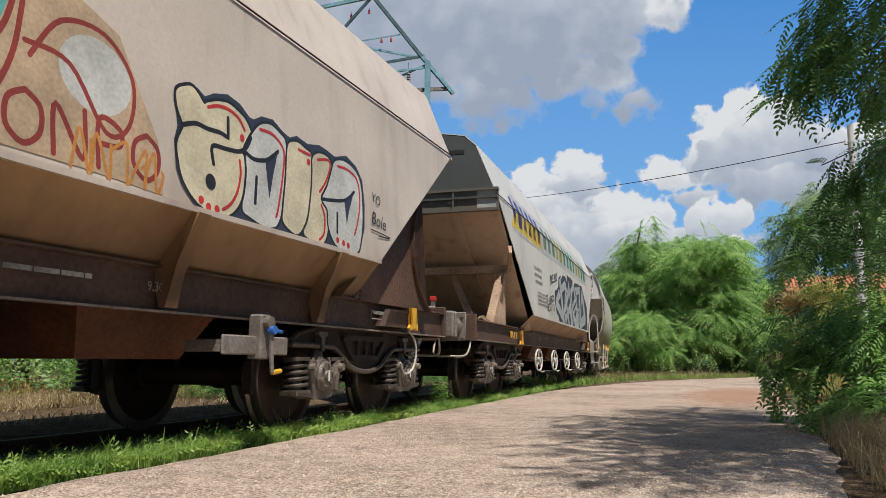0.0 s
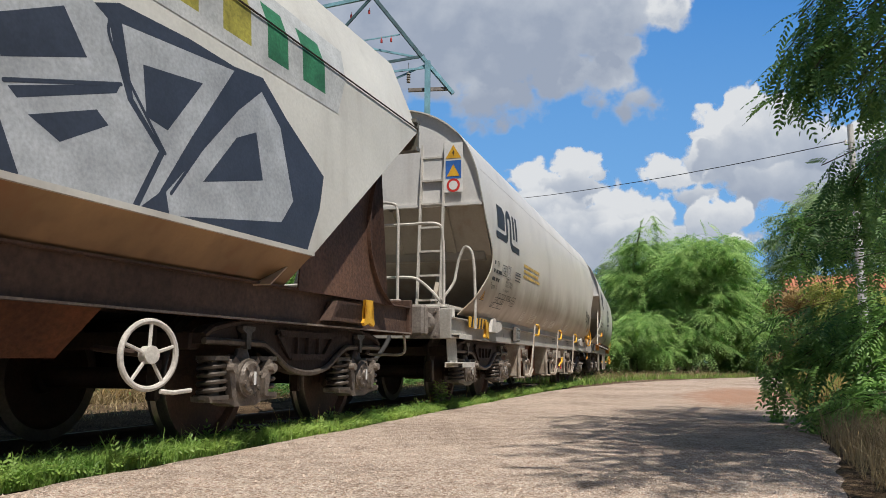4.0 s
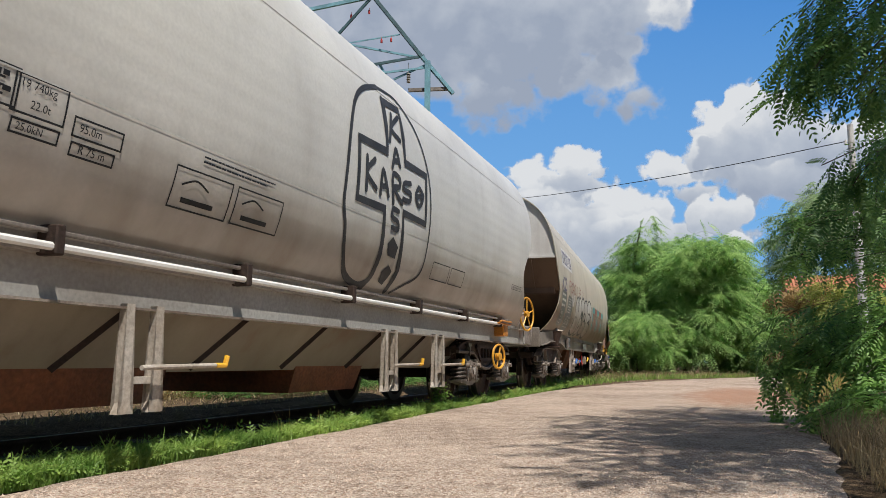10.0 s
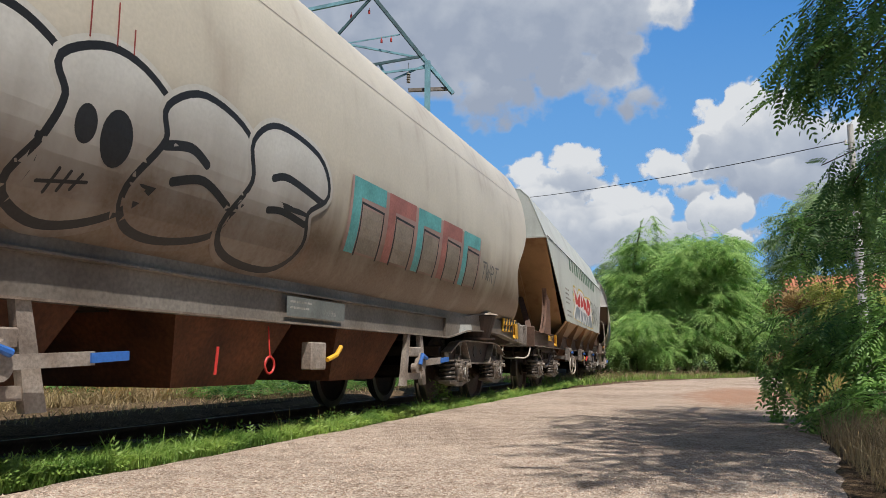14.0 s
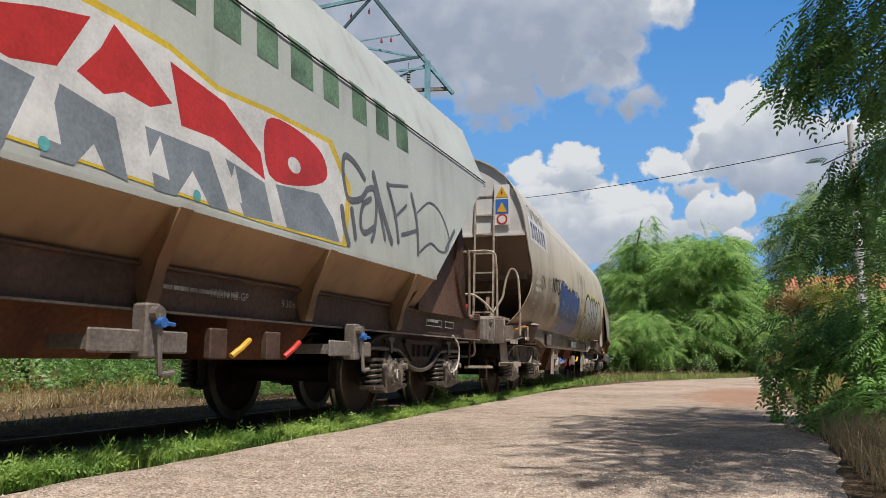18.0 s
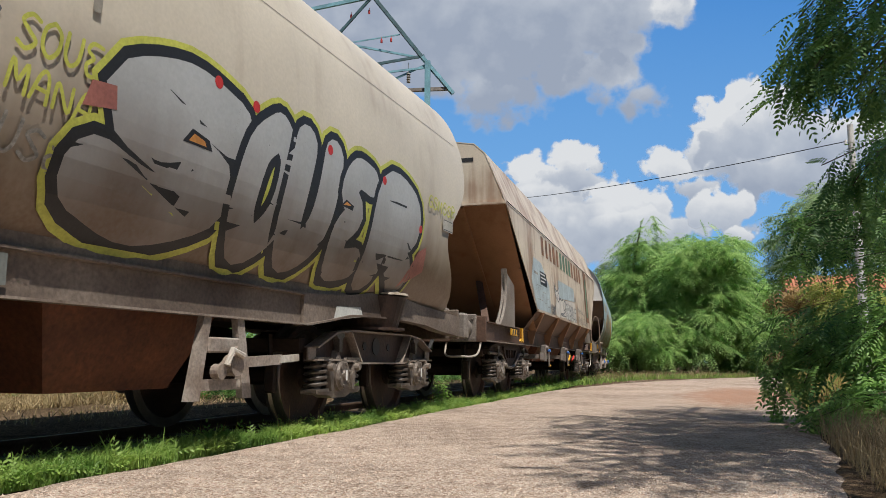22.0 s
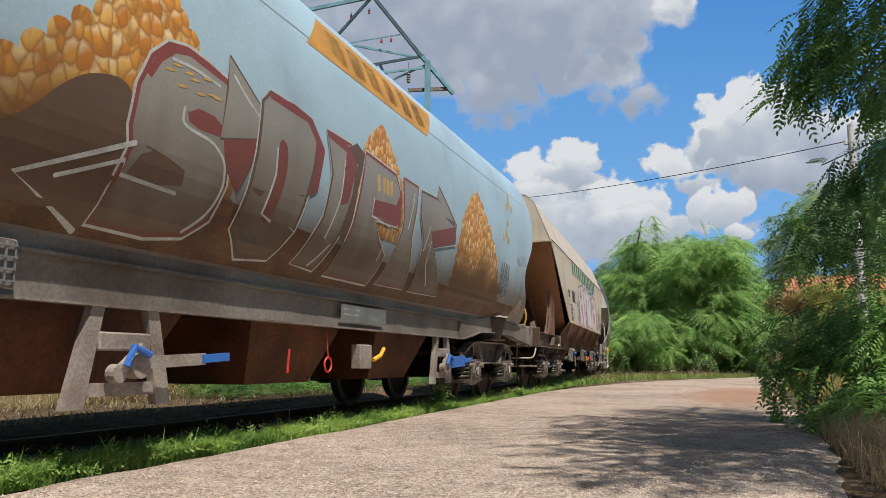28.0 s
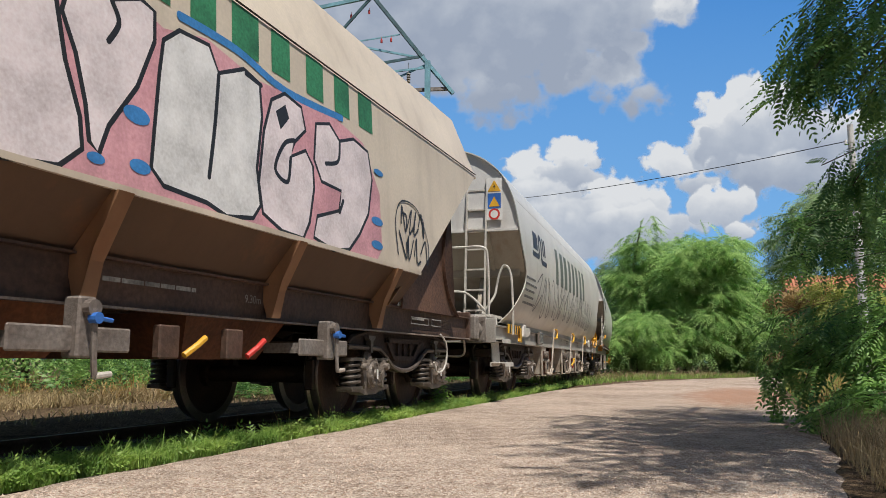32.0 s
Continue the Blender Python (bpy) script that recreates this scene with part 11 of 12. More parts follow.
def build_grass():
    rng = np.random.default_rng(8)
    p = verge_places(56000, 1.6, 30, 0.72, 1.07, 2, 1.6, 0.12)
    tagged(link("verge_grass", blades("verge_grass", p, rng.uniform(0.05, 0.15, len(p)), 0.0038, 1.1, GRASS, 3)), "short bright green grass along the track's edge", "grass", kind="stuff")
    p = verge_places(7600, 1.6, 28, 0.72, 1.06, 4, 1.4, 0.14)
    d = rng.normal(size=(len(p), 3)) * (1, 1, 0.2) + (0, 0, 0.45)
    tagged(link("creeping_weeds", fronds("creeping_weeds", p + (0, 0, 0.06), d, rng.uniform(0.05, 0.115, len(p)), GRASS, 7, 0.42, 0.3, 5)), "creeping green weeds among the verge grass", "weeds", kind="stuff")
    p = verge_places(90, 2.5, 4.4, 0.80, 1.02, 6, 1.0)
    tagged(link("tall_grass", blades("tall_grass", p, rng.uniform(0.10, 0.24, len(p)), 0.006, 0.9, GRASS, 7)), "taller tufts of broad-bladed green grass", "grass", kind="stuff")
    p = verge_places(170, 4.5, 18, 0.75, 0.98, 16, 1.0)
    tagged(link("grass_stalks", blades("grass_stalks", p, rng.uniform(0.12, 0.30, len(p)), 0.002, 0.5, STRAW, 17)), "thin bare stalks standing in the verge", "grass", kind="stuff")
    # litter on the shaded ground beyond the rails
    p = verge_places(5000, 1, 30, -1.7, -4.4, 51, 1.3)
    tagged(link("dead_grass_litter", blades("dead_grass_litter", p + (0, 0, 0.03), rng.uniform(0.02, 0.12, len(p)), 0.006, 2.2, STRAW_DULL, 52)), "trampled dead grass litter beside the rails", "grass", kind="stuff")
    # dry grass and weeds on the far side of the track
    p = np.array([q for q in verge_places(26000, 1, 40, -3.9, -8, 10, 1.2) if noise.noise((q[0] * 0.9, q[1] * 1.1, 2)) > (0.0 if q[0] < 10.5 else 0.35)])
    tagged(link("dry_grass", blades("dry_grass", p, rng.uniform(0.15, 0.62, len(p)) * (0.4 + 0.9 * rng.random(len(p))), 0.006, 1.7, STRAW, 11)), "sunlit dry straw-coloured grass beyond the track", "grass", kind="stuff")
    p = np.array([q for q in verge_places(7000, 1, 30, -3.5, -5.2, 61, 1.3) if noise.noise((q[0] * 1.1, q[1] * 0.8, 21)) > 0.12])
    d = rng.normal(size=(len(p), 3)) * (1, 1, 0.5) + (0, 0, 0.6)
    p[:, 2] = 0.22 + rng.random(len(p)) * 0.75
    tagged(link("trackside_saplings", fronds("trackside_saplings", p, d, rng.uniform(0.12, 0.26, len(p)), LEAF_NEAR, 7, 0.42, 0.4, 62)), "leafy green shoots among the straw", "bush", kind="stuff")
    p = verge_places(9000, 10.2, 34, -2.5, -3.9, 65, 1.1, 0.3)
    d = rng.normal(size=(len(p), 3)) * (1, 1, 0.5) + (0, 0, 0.6)
    p[:, 2] = 0.02 + rng.random(len(p)) * 0.34
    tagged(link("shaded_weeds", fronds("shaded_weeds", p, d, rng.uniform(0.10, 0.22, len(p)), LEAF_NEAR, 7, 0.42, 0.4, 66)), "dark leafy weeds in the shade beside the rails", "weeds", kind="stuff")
    p = verge_places(9000, 1, 11, -3.7, -5.0, 63, 1.2, 0.35)
    tagged(link("matted_straw", blades("matted_straw", p, rng.uniform(0.08, 0.34, len(p)), 0.005, 2.4, STRAW_DULL, 64)), "matted dull straw beyond the track", "grass", kind="stuff")
    p = np.array([q for q in verge_places(9000, 2, 40, -4.6, -8.0, 12, 1.2) if noise.noise((q[0] * 0.7, q[1] * 0.6, 5)) > -0.1])
    d = rng.normal(size=(len(p), 3)) + (0, 0, 0.7)
    p[:, 2] = rng.random(len(p)) * 1.5
    tagged(link("undergrowth", fronds("undergrowth", p, d, rng.uniform(0.2, 0.45, len(p)), LEAF_NEAR, 9, 0.3, 0.5, 13)), "green undergrowth at the foot of the trees", "bush", kind="stuff")
    # the strip in front of the thicket
    line = [np.array(q) for q in spline([(20, -0.55), (24, -0.9), (28, -1.9), (32, -3.7), (36, -6.2)], 20)]
    pts = np.array([(*(line[rng.integers(len(line))] + np.array((0.75, 0.9)) * (0.15 + 3.4 * rng.random() ** 1.3) + rng.normal(0, 0.12, 2)), -0.02) for _ in range(9000)])
    green = rng.random(len(pts)) < 0.62
    tagged(link("bank_grass", blades("bank_grass", pts[green], rng.uniform(0.05, 0.30, green.sum()) ** 1.2, 0.010, 1.0, GRASS, 21)), "green grass bank in front of the thicket", "grass", kind="stuff")
    tagged(link("bank_straw", blades("bank_straw", pts[~green] + (0.5, 0.5, 0), rng.uniform(0.1, 0.5, (~green).sum()) ** 1.5, 0.008, 1.0, STRAW_DULL, 22)), "yellowed tall grass in front of the thicket", "grass", kind="stuff")
    # right-hand roadside
    pts = np.array([(x, -5.05 - 0.02 * max(0, x - 12) - 2.2 * rng.random() ** 1.2 - (max(0, x - 22) * 0.10), -0.02) for x in 8.5 + 22 * rng.random(8000) ** 1.2])
    green = rng.random(len(pts)) < 0.45
    tagged(link("roadside_grass", blades("roadside_grass", pts[green], rng.uniform(0.12, 0.40, green.sum()), 0.008, 0.8, GRASS, 23)), "yellow-green grass along the road's edge", "grass", kind="stuff")
    tagged(link("roadside_straw", blades("roadside_straw", pts[~green], rng.uniform(0.12, 0.42, (~green).sum()), 0.007, 0.8, STRAW, 24)), "dry straw along the road's edge", "grass", kind="stuff")
    pts = np.array([(3.6 + 4.6 * rng.random(), -4.88 - 1.3 * rng.random() ** 1.1, -0.02) for _ in range(3600)])
    tagged(link("straw_clump", blades("straw_clump", pts, rng.uniform(0.10, 0.34, len(pts)), 0.0028, 1.1, STRAW_DULL, 25)), "long dry grass leaning over the road's edge", "grass", kind="stuff")


build_grass()


def verge_sapling():
    """The small leafy weed that stands alone in the verge."""
    t = thing("weed_sapling", "small bright green leafy weed in the verge", "weed")
    b = beside(9.2, 0.92)
    bm = bmesh.new()
    trunk(bm, [b, b + Vector((0.01, 0.0, 0.15)), b + Vector((0.0, 0.02, 0.30))], 0.006, 0.003, 6)
    part("stem", bm, BARK, t)
    rng = np.random.default_rng(3)
    p = np.array([b + Vector((0, 0, 0.04 + 0.27 * rng.random())) for _ in range(70)])
    d = rng.normal(size=(70, 3)) * (1, 1, 0.3) + (0, 0, 0.35)
    link("leaves", fronds("leaves", p, d, rng.uniform(0.06, 0.12, 70), GRASS, 5, 0.55, 0.4, 4), parent=t)


verge_sapling()


def near_tree():
    """The locust that overhangs the road beside the camera: crown overhead, long drooping sprays."""
    t = thing("locust_tree", "overhanging locust tree with feathery dark green leaves", "tree")
    rng = np.random.default_rng(31)
    base = Vector((6.6, -9.0, 0))
    fork = Vector((6.3, -8.2, 3.0))
    bm = bmesh.new()
    trunk(bm, [base, (6.5, -8.7, 1.6), fork, (5.9, -7.4, 4.8)], 0.15, 0.08, 12)
    part("trunk", bm, BARK, t)
    lobes = [(2.7, -5.54, 4.6, 0.5, 0.4), (3.9, -5.74, 4.7, 0.9, 0.5), (5, -5.24, 4.8, 0.7, 0.45), (5.4, -5.84, 4.9, 1, 0.5), (6.4, -5.24, 4.7, 0.9, 0.5), (7.2, -6.04, 5, 1, 0.5),
             (8, -5.94, 5.3, 0.9, 0.5), (5.2, -6.6, 5.3, 1.0, 0.6), (4.2, -6.54, 4.9, 1, 0.5), (3.1, -6.34, 4.7, 0.8, 0.45)]
    for l in lobes:
        bm = bmesh.new()
        b = Vector(l[:3])
        trunk(bm, [fork.lerp(Vector((5.9, -7.4, 4.8)), rng.random()), fork.lerp(b, 0.55) + Vector((0, 0, 0.5)), b], 0.04, 0.012, 6)
        part("limb", bm, BARK, t)
    p, d, face = crown_points(lobes, 3300, 32, 0.8, False)
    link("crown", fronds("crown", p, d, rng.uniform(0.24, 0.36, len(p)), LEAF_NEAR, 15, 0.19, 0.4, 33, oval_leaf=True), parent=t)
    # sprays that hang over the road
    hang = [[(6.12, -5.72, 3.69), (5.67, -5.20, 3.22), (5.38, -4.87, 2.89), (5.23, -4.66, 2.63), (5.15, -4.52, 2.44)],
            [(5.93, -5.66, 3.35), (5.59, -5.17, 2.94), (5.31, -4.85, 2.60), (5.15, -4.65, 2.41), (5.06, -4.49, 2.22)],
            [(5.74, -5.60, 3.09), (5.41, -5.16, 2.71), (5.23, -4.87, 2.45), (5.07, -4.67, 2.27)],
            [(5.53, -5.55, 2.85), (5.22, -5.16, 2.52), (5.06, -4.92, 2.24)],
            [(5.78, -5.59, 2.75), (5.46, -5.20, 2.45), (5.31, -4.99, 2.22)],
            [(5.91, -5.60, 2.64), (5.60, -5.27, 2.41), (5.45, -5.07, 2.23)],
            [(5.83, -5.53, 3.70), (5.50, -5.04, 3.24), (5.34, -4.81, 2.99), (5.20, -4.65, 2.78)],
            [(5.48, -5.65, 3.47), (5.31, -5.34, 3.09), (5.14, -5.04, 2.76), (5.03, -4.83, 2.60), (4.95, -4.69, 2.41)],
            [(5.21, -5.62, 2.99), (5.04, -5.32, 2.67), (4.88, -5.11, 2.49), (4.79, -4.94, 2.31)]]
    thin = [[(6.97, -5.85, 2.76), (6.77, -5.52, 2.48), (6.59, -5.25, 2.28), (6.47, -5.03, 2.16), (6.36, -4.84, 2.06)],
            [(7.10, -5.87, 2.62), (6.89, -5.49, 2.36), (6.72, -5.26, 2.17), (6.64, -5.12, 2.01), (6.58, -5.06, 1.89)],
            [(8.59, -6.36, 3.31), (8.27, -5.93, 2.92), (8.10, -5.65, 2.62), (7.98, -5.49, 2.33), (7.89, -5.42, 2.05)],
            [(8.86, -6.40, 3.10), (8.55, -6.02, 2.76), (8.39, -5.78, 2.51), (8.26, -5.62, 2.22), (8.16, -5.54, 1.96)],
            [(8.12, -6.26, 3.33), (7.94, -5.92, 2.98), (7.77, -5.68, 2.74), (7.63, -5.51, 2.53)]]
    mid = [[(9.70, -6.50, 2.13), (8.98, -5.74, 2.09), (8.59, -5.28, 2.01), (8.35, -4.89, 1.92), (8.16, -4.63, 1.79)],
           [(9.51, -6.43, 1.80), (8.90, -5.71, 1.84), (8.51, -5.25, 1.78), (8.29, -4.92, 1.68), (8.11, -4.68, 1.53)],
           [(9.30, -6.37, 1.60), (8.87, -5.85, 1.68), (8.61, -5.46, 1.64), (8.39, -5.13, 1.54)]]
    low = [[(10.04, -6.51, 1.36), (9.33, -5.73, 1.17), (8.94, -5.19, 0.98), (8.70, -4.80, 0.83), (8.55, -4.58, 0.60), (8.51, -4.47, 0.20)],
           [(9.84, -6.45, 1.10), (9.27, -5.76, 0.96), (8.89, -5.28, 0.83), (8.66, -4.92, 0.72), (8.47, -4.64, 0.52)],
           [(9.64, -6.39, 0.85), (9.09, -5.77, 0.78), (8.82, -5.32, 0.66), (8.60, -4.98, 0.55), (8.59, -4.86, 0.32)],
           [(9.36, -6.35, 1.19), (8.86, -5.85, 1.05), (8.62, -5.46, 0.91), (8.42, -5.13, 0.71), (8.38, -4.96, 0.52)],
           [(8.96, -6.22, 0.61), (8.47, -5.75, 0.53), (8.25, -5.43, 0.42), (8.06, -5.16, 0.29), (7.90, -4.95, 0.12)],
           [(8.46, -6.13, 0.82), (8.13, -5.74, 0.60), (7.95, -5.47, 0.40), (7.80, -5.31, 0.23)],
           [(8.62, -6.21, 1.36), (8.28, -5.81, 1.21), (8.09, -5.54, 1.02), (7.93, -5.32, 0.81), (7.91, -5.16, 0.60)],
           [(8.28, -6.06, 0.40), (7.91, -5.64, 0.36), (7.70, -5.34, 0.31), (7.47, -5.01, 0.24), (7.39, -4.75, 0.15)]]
    P, D, S = [], [], []
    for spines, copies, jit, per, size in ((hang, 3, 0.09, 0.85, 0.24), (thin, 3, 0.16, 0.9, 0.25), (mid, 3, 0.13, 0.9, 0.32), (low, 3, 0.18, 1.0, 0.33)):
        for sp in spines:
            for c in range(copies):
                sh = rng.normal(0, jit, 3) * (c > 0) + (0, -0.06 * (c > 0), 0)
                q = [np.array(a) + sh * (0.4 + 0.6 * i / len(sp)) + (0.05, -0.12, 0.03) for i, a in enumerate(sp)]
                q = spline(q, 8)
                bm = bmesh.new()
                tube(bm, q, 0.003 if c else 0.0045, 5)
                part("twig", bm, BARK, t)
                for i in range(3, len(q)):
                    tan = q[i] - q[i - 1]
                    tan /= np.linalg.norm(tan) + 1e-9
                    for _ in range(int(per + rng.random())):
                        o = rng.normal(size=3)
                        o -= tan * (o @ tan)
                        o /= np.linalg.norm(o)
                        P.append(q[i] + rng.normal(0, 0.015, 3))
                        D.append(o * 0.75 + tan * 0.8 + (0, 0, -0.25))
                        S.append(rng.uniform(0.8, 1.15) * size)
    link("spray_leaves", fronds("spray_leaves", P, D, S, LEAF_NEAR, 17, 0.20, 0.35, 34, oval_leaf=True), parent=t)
    return t


near_tree()

# ---- clouds: far cumulus banks on the sky ----
def cloud_bank(name, label, puffs, seed, far, rough=1.0, rim=0.012):
    """Heaped billows, the hindmost first: (across, up, half width, half height, greyness) in units of half the view's width."""
    m = bpy.data.materials.new(name)
    m.use_nodes = True
    n, l = m.node_tree.nodes, m.node_tree.links
    n.remove(n["Principled BSDF"])
    tc = n.new("ShaderNodeTexCoord")

    def calc(op, a, b=0.0, c=None):
        r = n.new("ShaderNodeMath")
        r.operation = op
        for i, v in enumerate((a, b) if c is None else (a, b, c)):
            if isinstance(v, (int, float)):
                r.inputs[i].default_value = v
            else:
                l.new(v, r.inputs[i])
        return r.outputs[0]

    def texture(kind, scale, detail, shift):
        mp = n.new("ShaderNodeMapping")
        mp.inputs["Location"].default_value = (shift, seed, 0)
        l.new(tc.outputs["Object"], mp.inputs[0])
        t = n.new(kind)
        t.inputs["Scale"].default_value, t.inputs["Detail"].default_value, t.inputs["Roughness"].default_value = scale, detail, 0.55
        l.new(mp.outputs[0], t.inputs["Vector"])
        return t
    # rounded heads of two sizes, and loose threads
    heads = []
    for scale, size, shift in ((13.0, 0.055, 0.0), (34.0, 0.020, 3.0)):
        v = texture("ShaderNodeTexVoronoi", scale, 0, shift)
        v.feature = "SMOOTH_F1"
        v.inputs["Smoothness"].default_value = 0.35
        heads.append(calc("MULTIPLY", calc("SUBTRACT", 0.42, v.outputs["Distance"]), size * rough))
    wisp = texture("ShaderNodeTexNoise", 9.0, 9, 7).outputs[0]
    fine = texture("ShaderNodeTexNoise", 30.0, 6, 9).outputs[0]
    swell = calc("ADD", calc("ADD", heads[0], calc("ADD", heads[1], 0.010)), calc("ADD", calc("MULTIPLY", calc("SUBTRACT", wisp, 0.5), 0.16 * rough), calc("MULTIPLY", calc("SUBTRACT", fine, 0.5), 0.03)))
    mottle = calc("ADD", calc("MULTIPLY", calc("SUBTRACT", wisp, 0.5), 1.3), calc("MULTIPLY", calc("SUBTRACT", heads[0], 0.0), -7.0))
    sep = n.new("ShaderNodeSeparateXYZ")
    l.new(tc.outputs["Object"], sep.inputs[0])
    cover, shade = 0.0, 0.5
    for cx, cy, rx, ry, grey in puffs:
        small = min(rx, ry)
        u, v = calc("MULTIPLY_ADD", sep.outputs[0], 1 / rx, -cx / rx), calc("MULTIPLY_ADD", sep.outputs[1], 1 / ry, -cy / ry)
        r = calc("SQRT", calc("MULTIPLY_ADD", u, u, calc("MULTIPLY", v, v)))
        depth = calc("MULTIPLY_ADD", calc("SUBTRACT", 1.0, r), small, swell)
        a = n.new("ShaderNodeMapRange")
        a.interpolation_type = "SMOOTHSTEP"
        l.new(depth, a.inputs[0])
        a.inputs[2].default_value = rim + 0.10 * small * grey
        own = calc("ADD", calc("MULTIPLY_ADD", v, -0.42, grey - 0.06), calc("ADD", mottle, calc("MULTIPLY", depth, 1.2)))
        mixed = n.new("ShaderNodeMix")
        l.new(a.outputs[0], mixed.inputs[0])
        mixed.inputs[2].default_value = 0.5
        if not isinstance(shade, float):
            l.new(shade, mixed.inputs[2])
        l.new(own, mixed.inputs[3])
        shade = mixed.outputs[0]
        cover = a.outputs[0] if isinstance(cover, float) else calc("MAXIMUM", cover, a.outputs[0])
    ramp = n.new("ShaderNodeValToRGB")
    ramp.color_ramp.elements[0].position, ramp.color_ramp.elements[1].position = 0.0, 1.0
    mid = ramp.color_ramp.elements.new(0.45)
    mid.color = (0.44, 0.485, 0.56, 1)
    ramp.color_ramp.elements[0].color, ramp.color_ramp.elements[-1].color = (0.67, 0.69, 0.715, 1), (0.305, 0.355, 0.45, 1)
    l.new(shade, ramp.inputs[0])
    em, tr, mx = n.new("ShaderNodeEmission"), n.new("ShaderNodeBsdfTransparent"), n.new("ShaderNodeMixShader")
    l.new(ramp.outputs[0], em.inputs[0])
    l.new(cover, mx.inputs[0])
    l.new(tr.outputs[0], mx.inputs[1])
    l.new(em.outputs[0], mx.inputs[2])
    l.new(mx.outputs[0], n["Material Output"].inputs[0])
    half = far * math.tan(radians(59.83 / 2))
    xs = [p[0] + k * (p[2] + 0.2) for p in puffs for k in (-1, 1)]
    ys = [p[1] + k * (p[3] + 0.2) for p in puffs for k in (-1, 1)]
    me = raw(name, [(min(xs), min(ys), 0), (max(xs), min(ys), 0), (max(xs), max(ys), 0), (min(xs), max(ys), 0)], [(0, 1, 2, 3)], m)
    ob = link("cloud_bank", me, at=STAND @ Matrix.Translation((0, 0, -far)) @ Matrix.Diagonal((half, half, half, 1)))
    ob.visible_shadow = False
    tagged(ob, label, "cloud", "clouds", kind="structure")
    return ob, far, half


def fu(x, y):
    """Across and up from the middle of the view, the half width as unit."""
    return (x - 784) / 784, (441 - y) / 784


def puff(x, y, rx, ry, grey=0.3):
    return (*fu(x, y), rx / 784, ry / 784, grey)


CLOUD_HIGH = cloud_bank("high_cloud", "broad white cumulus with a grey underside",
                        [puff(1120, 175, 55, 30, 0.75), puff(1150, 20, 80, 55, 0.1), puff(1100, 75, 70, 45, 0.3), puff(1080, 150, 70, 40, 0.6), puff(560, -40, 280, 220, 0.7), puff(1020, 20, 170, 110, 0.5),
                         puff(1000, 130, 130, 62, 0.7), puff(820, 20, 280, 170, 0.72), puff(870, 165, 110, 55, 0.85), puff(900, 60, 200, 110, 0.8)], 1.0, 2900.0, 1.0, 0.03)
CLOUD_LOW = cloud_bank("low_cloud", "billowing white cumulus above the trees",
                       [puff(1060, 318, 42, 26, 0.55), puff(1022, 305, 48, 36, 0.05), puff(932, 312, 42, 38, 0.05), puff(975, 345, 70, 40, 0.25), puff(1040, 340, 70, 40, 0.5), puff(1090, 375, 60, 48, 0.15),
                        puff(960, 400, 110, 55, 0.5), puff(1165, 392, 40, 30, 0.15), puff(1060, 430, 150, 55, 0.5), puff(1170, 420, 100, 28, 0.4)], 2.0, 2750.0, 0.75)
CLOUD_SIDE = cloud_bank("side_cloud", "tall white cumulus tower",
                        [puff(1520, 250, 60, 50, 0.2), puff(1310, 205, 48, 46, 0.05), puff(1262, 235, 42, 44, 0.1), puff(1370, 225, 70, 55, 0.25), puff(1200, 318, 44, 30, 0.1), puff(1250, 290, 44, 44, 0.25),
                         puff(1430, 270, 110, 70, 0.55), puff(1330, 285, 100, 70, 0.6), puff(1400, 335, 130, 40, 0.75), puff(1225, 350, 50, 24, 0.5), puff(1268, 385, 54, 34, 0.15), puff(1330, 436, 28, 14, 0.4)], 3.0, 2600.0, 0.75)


# ---- open blue sky behind the clouds ----
def sky_backdrop():
    m = bpy.data.materials.new("blue_sky")
    m.use_nodes = True
    n, l = m.node_tree.nodes, m.node_tree.links
    n.remove(n["Principled BSDF"])
    tc, sep, ramp, em = n.new("ShaderNodeTexCoord"), n.new("ShaderNodeSeparateXYZ"), n.new("ShaderNodeValToRGB"), n.new("ShaderNodeEmission")
    l.new(tc.outputs["Object"], sep.inputs[0])
    l.new(sep.outputs[1], ramp.inputs[0])
    ramp.color_ramp.elements[0].position, ramp.color_ramp.elements[1].position = 0.0, 0.62
    ramp.color_ramp.elements[0].color, ramp.color_ramp.elements[1].color = (0.185, 0.415, 0.745, 1), (0.066, 0.24, 0.60, 1)
    l.new(ramp.outputs[0], em.inputs[0])
    l.new(em.outputs[0], n["Material Output"].inputs[0])
    far = 3200.0
    half = far * math.tan(radians(59.83 / 2))
    me = raw("sky_backdrop", [(-1.6, -0.6, 0), (1.6, -0.6, 0), (1.6, 1.1, 0), (-1.6, 1.1, 0)], [(0, 1, 2, 3)], m)
    ob = link("backdrop", me, at=STAND @ Matrix.Translation((0, 0, -far)) @ Matrix.Diagonal((half, half, half, 1)))
    ob.visible_shadow = False
    tagged(ob, "clear blue summer sky", "sky", kind="structure")


sky_backdrop()

# ---- far house, pole, cable, mast ----
ROOF_TILE = material("orange_roof_tile", (0.50, 0.20, 0.10), 0.85, 0, 0.3, 4, 20, 0.4)
WALL_RENDER = material("pale_render", (0.62, 0.52, 0.42), 0.9, 0, 0.2, 2, 30, 0.2)
CONCRETE = material("pale_concrete", (0.70, 0.68, 0.64), 0.85, 0, 0.2, 3, 40, 0.2)
TEAL = material("teal_painted_steel", (0.20, 0.42, 0.50), 0.55, 0.1, 0.25, 3, 40, 0.2)
# darker teal tone for some of the members
DARK_TEAL = material("dark_teal_steel", (0.06, 0.13, 0.15), 0.6, 0.2, 0.3, 3, 40, 0.2)


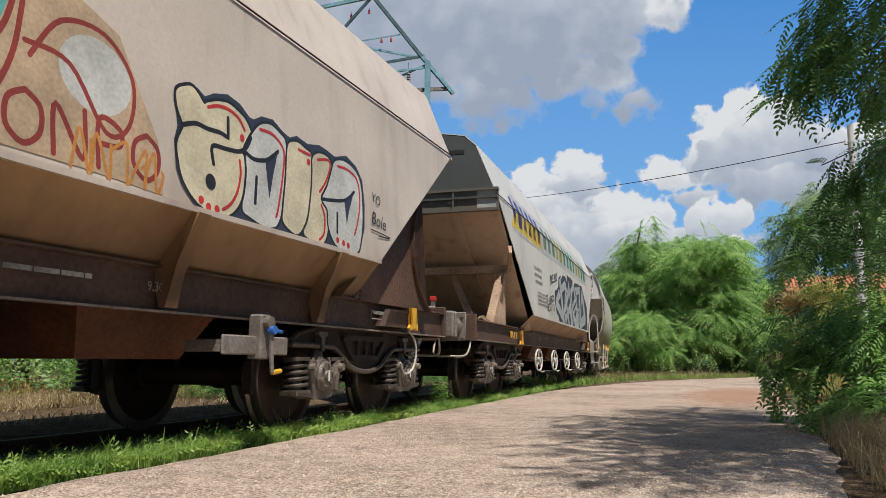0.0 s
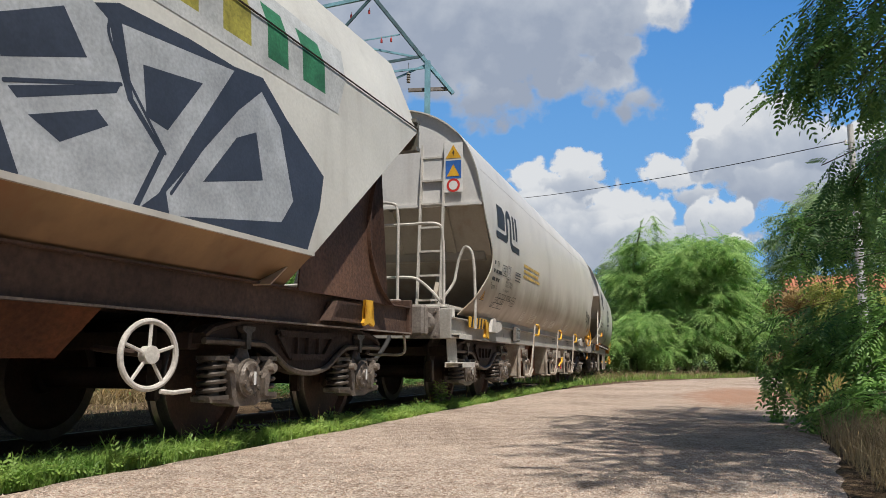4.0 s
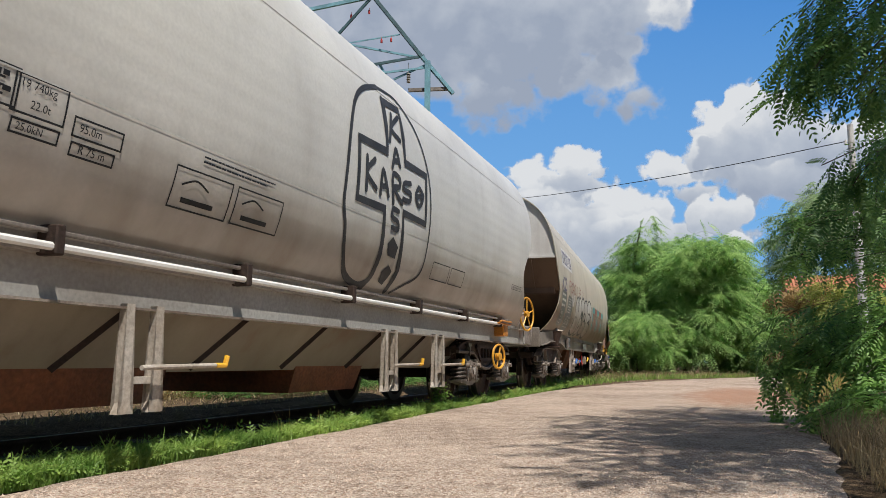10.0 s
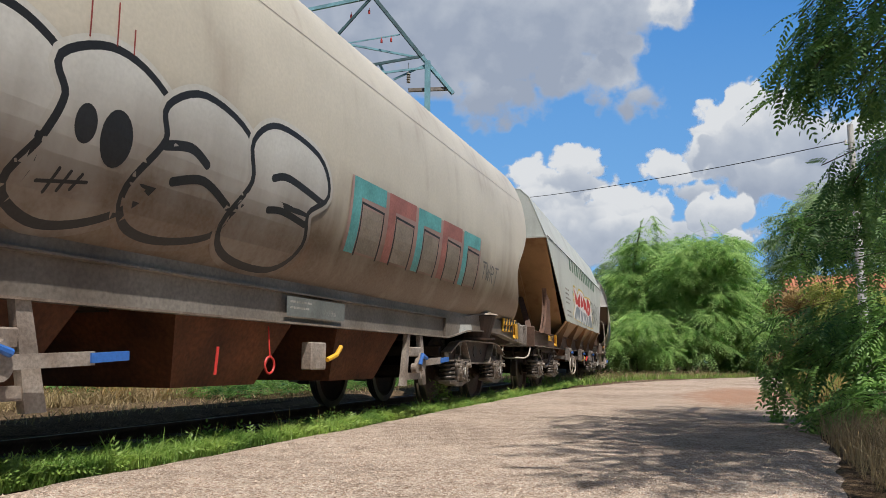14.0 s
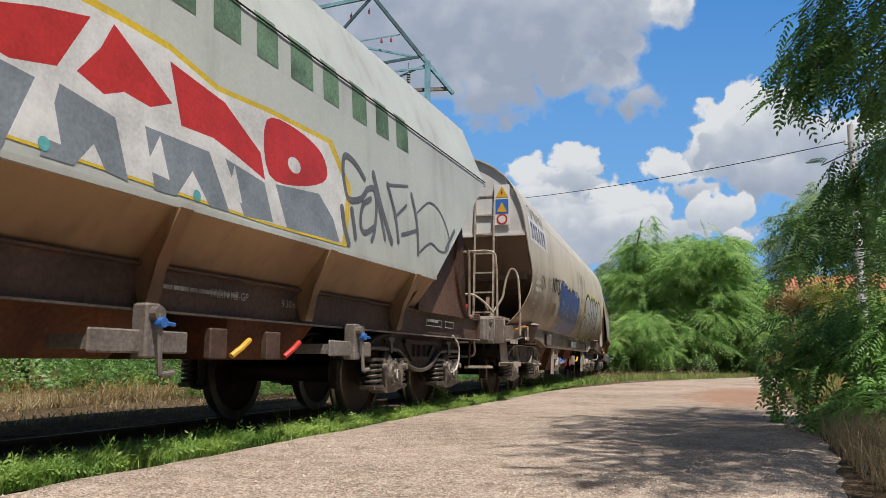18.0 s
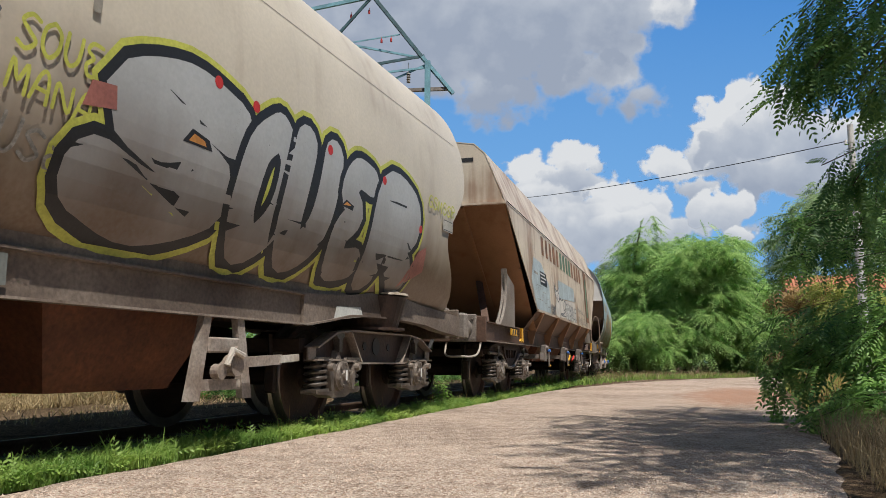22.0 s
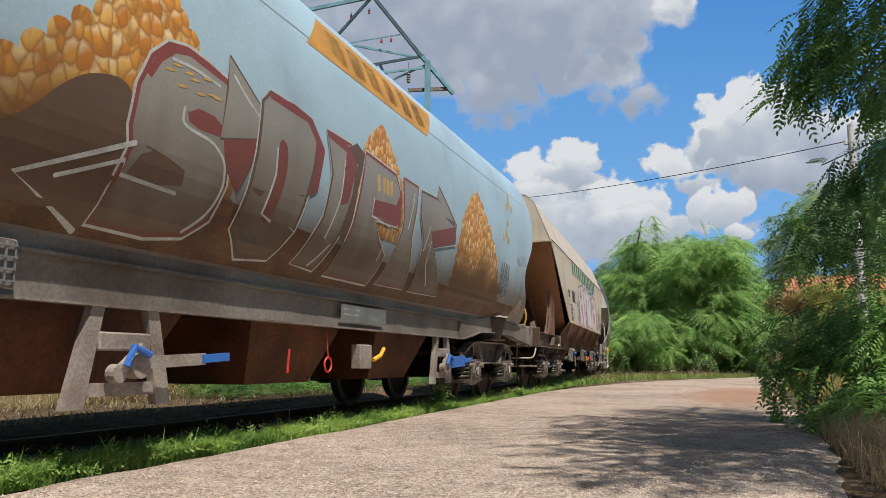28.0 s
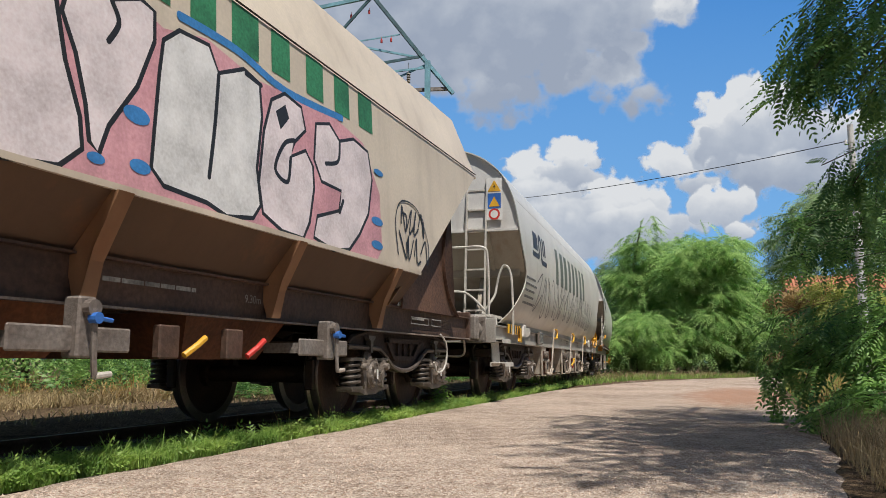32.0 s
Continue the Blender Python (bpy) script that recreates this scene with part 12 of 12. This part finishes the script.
def house():
    h = thing("house", "small rendered house with an orange tiled roof", "house")
    x0, x1, y0, y1 = 50.5, 58.5, -17.5, -7.4
    bm = bmesh.new()
    box(bm, x0, x1, y0, y1, -0.1, 4.7)
    wl_ = part("wall", bm, WALL_RENDER, h)
    bm = bmesh.new()
    for sg in (-1, 1):
        xe, xm = (x0 - 0.5, (x0 + x1) / 2) if sg < 0 else (x1 + 0.5, (x0 + x1) / 2)
        q = [(xe, y0 - 0.4, 4.55), (xe, y1 + 0.4, 4.55), (xm, y1 + 0.4, 6.05), (xm, y0 - 0.4, 6.05)]
        sheet(bm, q if sg < 0 else q[::-1], -0.12)
    roof = part("roof", bm, ROOF_TILE, h)
    for i in range(50):
        bm = bmesh.new()
        y = y0 - 0.35 + i * (y1 - y0 + 0.7) / 49
        tube(bm, [(x0 - 0.52, y, 4.58), ((x0 + x1) / 2, y, 6.1)], 0.05, 6)
        part("roof_tile", bm, ROOF_TILE, roof)
    for y in (-9.6, -12.4, -15.2):
        bm = bmesh.new()
        box(bm, x0 - 0.06, x0 + 0.02, y - 0.55, y + 0.55, 1.4, 2.9, 0.02)
        win = part("window", bm, WHITE, wl_)
        bm = bmesh.new()
        for k in (-1, 1):
            box(bm, x0 - 0.07, x0 - 0.055, y + k * 0.26 - 0.22, y + k * 0.26 + 0.22, 1.5, 2.8)
        part("window_pane", bm, BLACK, wl_)


house()


def utility_pole():
    t = thing("utility_pole", "pale tapered concrete utility pole behind the roadside trees", "pole")
    bm = bmesh.new()
    bar(bm, (25.0, -7.62, -0.2), (25.0, -7.64, 7.6), 0.30, 0.17, 14)
    part("pole", bm, CONCRETE, t)
    bm = bmesh.new()
    disc(bm, (25.0, -7.50, 7.08), (0, 0, 1), 0.05, 0.03, 0.14, 10)
    part("insulator", bm, WHITE, t)
    a, b = Vector((25.0, -7.48, 7.10)), Vector((47.5, 16.0, 11.2))
    pts = [a.lerp(b, k / 14) - Vector((0, 0, 0.5 * 4 * (k / 14) * (1 - k / 14))) for k in range(15)]
    bm = bmesh.new()
    tube(bm, pts, 0.014, 5)
    tagged(link("overhead_cable", finish("overhead_cable", bm, BLACK)), "thin black overhead cable slung from the pole", "cable")


utility_pole()


def lattice_mast():
    """The teal steel head frame of a mast beyond the track, with its insulators."""
    t = thing("lattice_mast", "teal-painted steel mast with a triangular head frame", "mast")
    apex, elbow, tip, left = Vector((22.85, 7.14, 13.25)), Vector((23.75, 5.66, 11.15)), Vector((24.31, 4.70, 9.88)), Vector((22.0, 9.35, 12.72))
    foot = Vector((23.95, 5.52, 0.0))
    post_top = Vector((23.84, 5.48, 11.0))

    def member(name, a, b, w, h, m=TEAL):
        bm = bmesh.new()
        bar(bm, a, b, w, h)
        part(name, bm, m, t)
    member("post", foot - Vector((0, 0, 0.2)), post_top, 0.20, 0.20)
    member("raking_beam", apex + Vector((-0.35, 0.6, 0.82)), elbow, 0.09, 0.12, DARK_TEAL)
    member("raking_beam", elbow, tip, 0.15, 0.12)
    member("raking_beam", apex + Vector((0, 0, 0.05)), Vector((22.55, 8.35, 11.9)), 0.07, 0.09, DARK_TEAL)
    member("tie", left, apex, 0.09, 0.12)
    member("tie", left + Vector((-0.9, 1.8, -0.45)), left, 0.09, 0.12)
    member("tie", Vector((22.6, 8.3, 11.55)), Vector((23.36, 6.34, 11.93)), 0.03, 0.04)
    member("tie", Vector((22.75, 7.95, 11.55)), Vector((23.72, 5.75, 11.13)), 0.05, 0.07)
    member("cross_beam", Vector((22.9, 7.5, 10.75)), Vector((23.78, 5.58, 11.2)), 0.06, 0.09, DARK_TEAL)
    member("cross_beam", Vector((22.95, 7.5, 10.45)), Vector((23.84, 5.5, 10.78)), 0.05, 0.07)
    member("cross_beam", Vector((23.70, 6.15, 9.98)), Vector((24.26, 4.80, 10.06)), 0.09, 0.12, STEEL_GREY)
    member("brace", Vector((23.9, 5.40, 10.75)), tip, 0.05, 0.06, DARK_TEAL)
    member("brace", Vector((23.45, 6.6, 10.35)), Vector((23.84, 5.5, 10.9)), 0.05, 0.06)
    member("brace", Vector((23.2, 7.05, 10.9)), Vector((23.35, 6.75, 10.3)), 0.06, 0.08)
    for a, ln in ((Vector((23.60, 6.1, 10.95)), 0.75), (Vector((22.75, 7.95, 12.75)), 0.2), (Vector((22.95, 7.35, 12.9)), 0.2), (Vector((23.05, 6.9, 11.8)), 0.2), (Vector((23.2, 6.6, 11.85)), 0.2)):
        bm = bmesh.new()
        bar(bm, a, a - Vector((0, 0, ln)), 0.02, 0.02, 6)
        for k in range(4):
            disc(bm, a - Vector((0, 0, ln * (0.55 + 0.12 * k))), (0, 0, 1), 0.075 if ln > 0.5 else 0.04, 0.05 if ln > 0.5 else 0.03, 0.06, 12)
        part("insulator", bm, STEEL_GREY if ln > 0.5 else RED, t)


lattice_mast()


# ---- what moves ----
def motions():
    for w, mid, pivot in WAGONS:
        rows = []
        for k in range(33):
            s = mid - travelled(k)
            c, a = way(s)
            inward = pivot * pivot / (2 * RADIUS)
            rows.append((float(k), Matrix.Translation(c + Vector((-math.sin(a), math.cos(a), 0)) * inward) @ pose(0, 0, 0, 0, 0, math.degrees(a))))
        walk(w, rows)
    steps = [k * 4 / 30 for k in range(241)]
    for ob, rest in TURNING:
        walk(ob, [(t, rest @ Matrix.Rotation(-travelled(t) / WHEEL_R, 4, "Y")) for t in steps])
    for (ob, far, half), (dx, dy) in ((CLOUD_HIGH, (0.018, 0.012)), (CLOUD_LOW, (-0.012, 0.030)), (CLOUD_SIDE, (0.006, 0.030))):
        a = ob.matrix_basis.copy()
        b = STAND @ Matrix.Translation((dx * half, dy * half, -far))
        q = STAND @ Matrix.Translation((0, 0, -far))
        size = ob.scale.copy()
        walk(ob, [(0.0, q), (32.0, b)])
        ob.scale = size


motions()
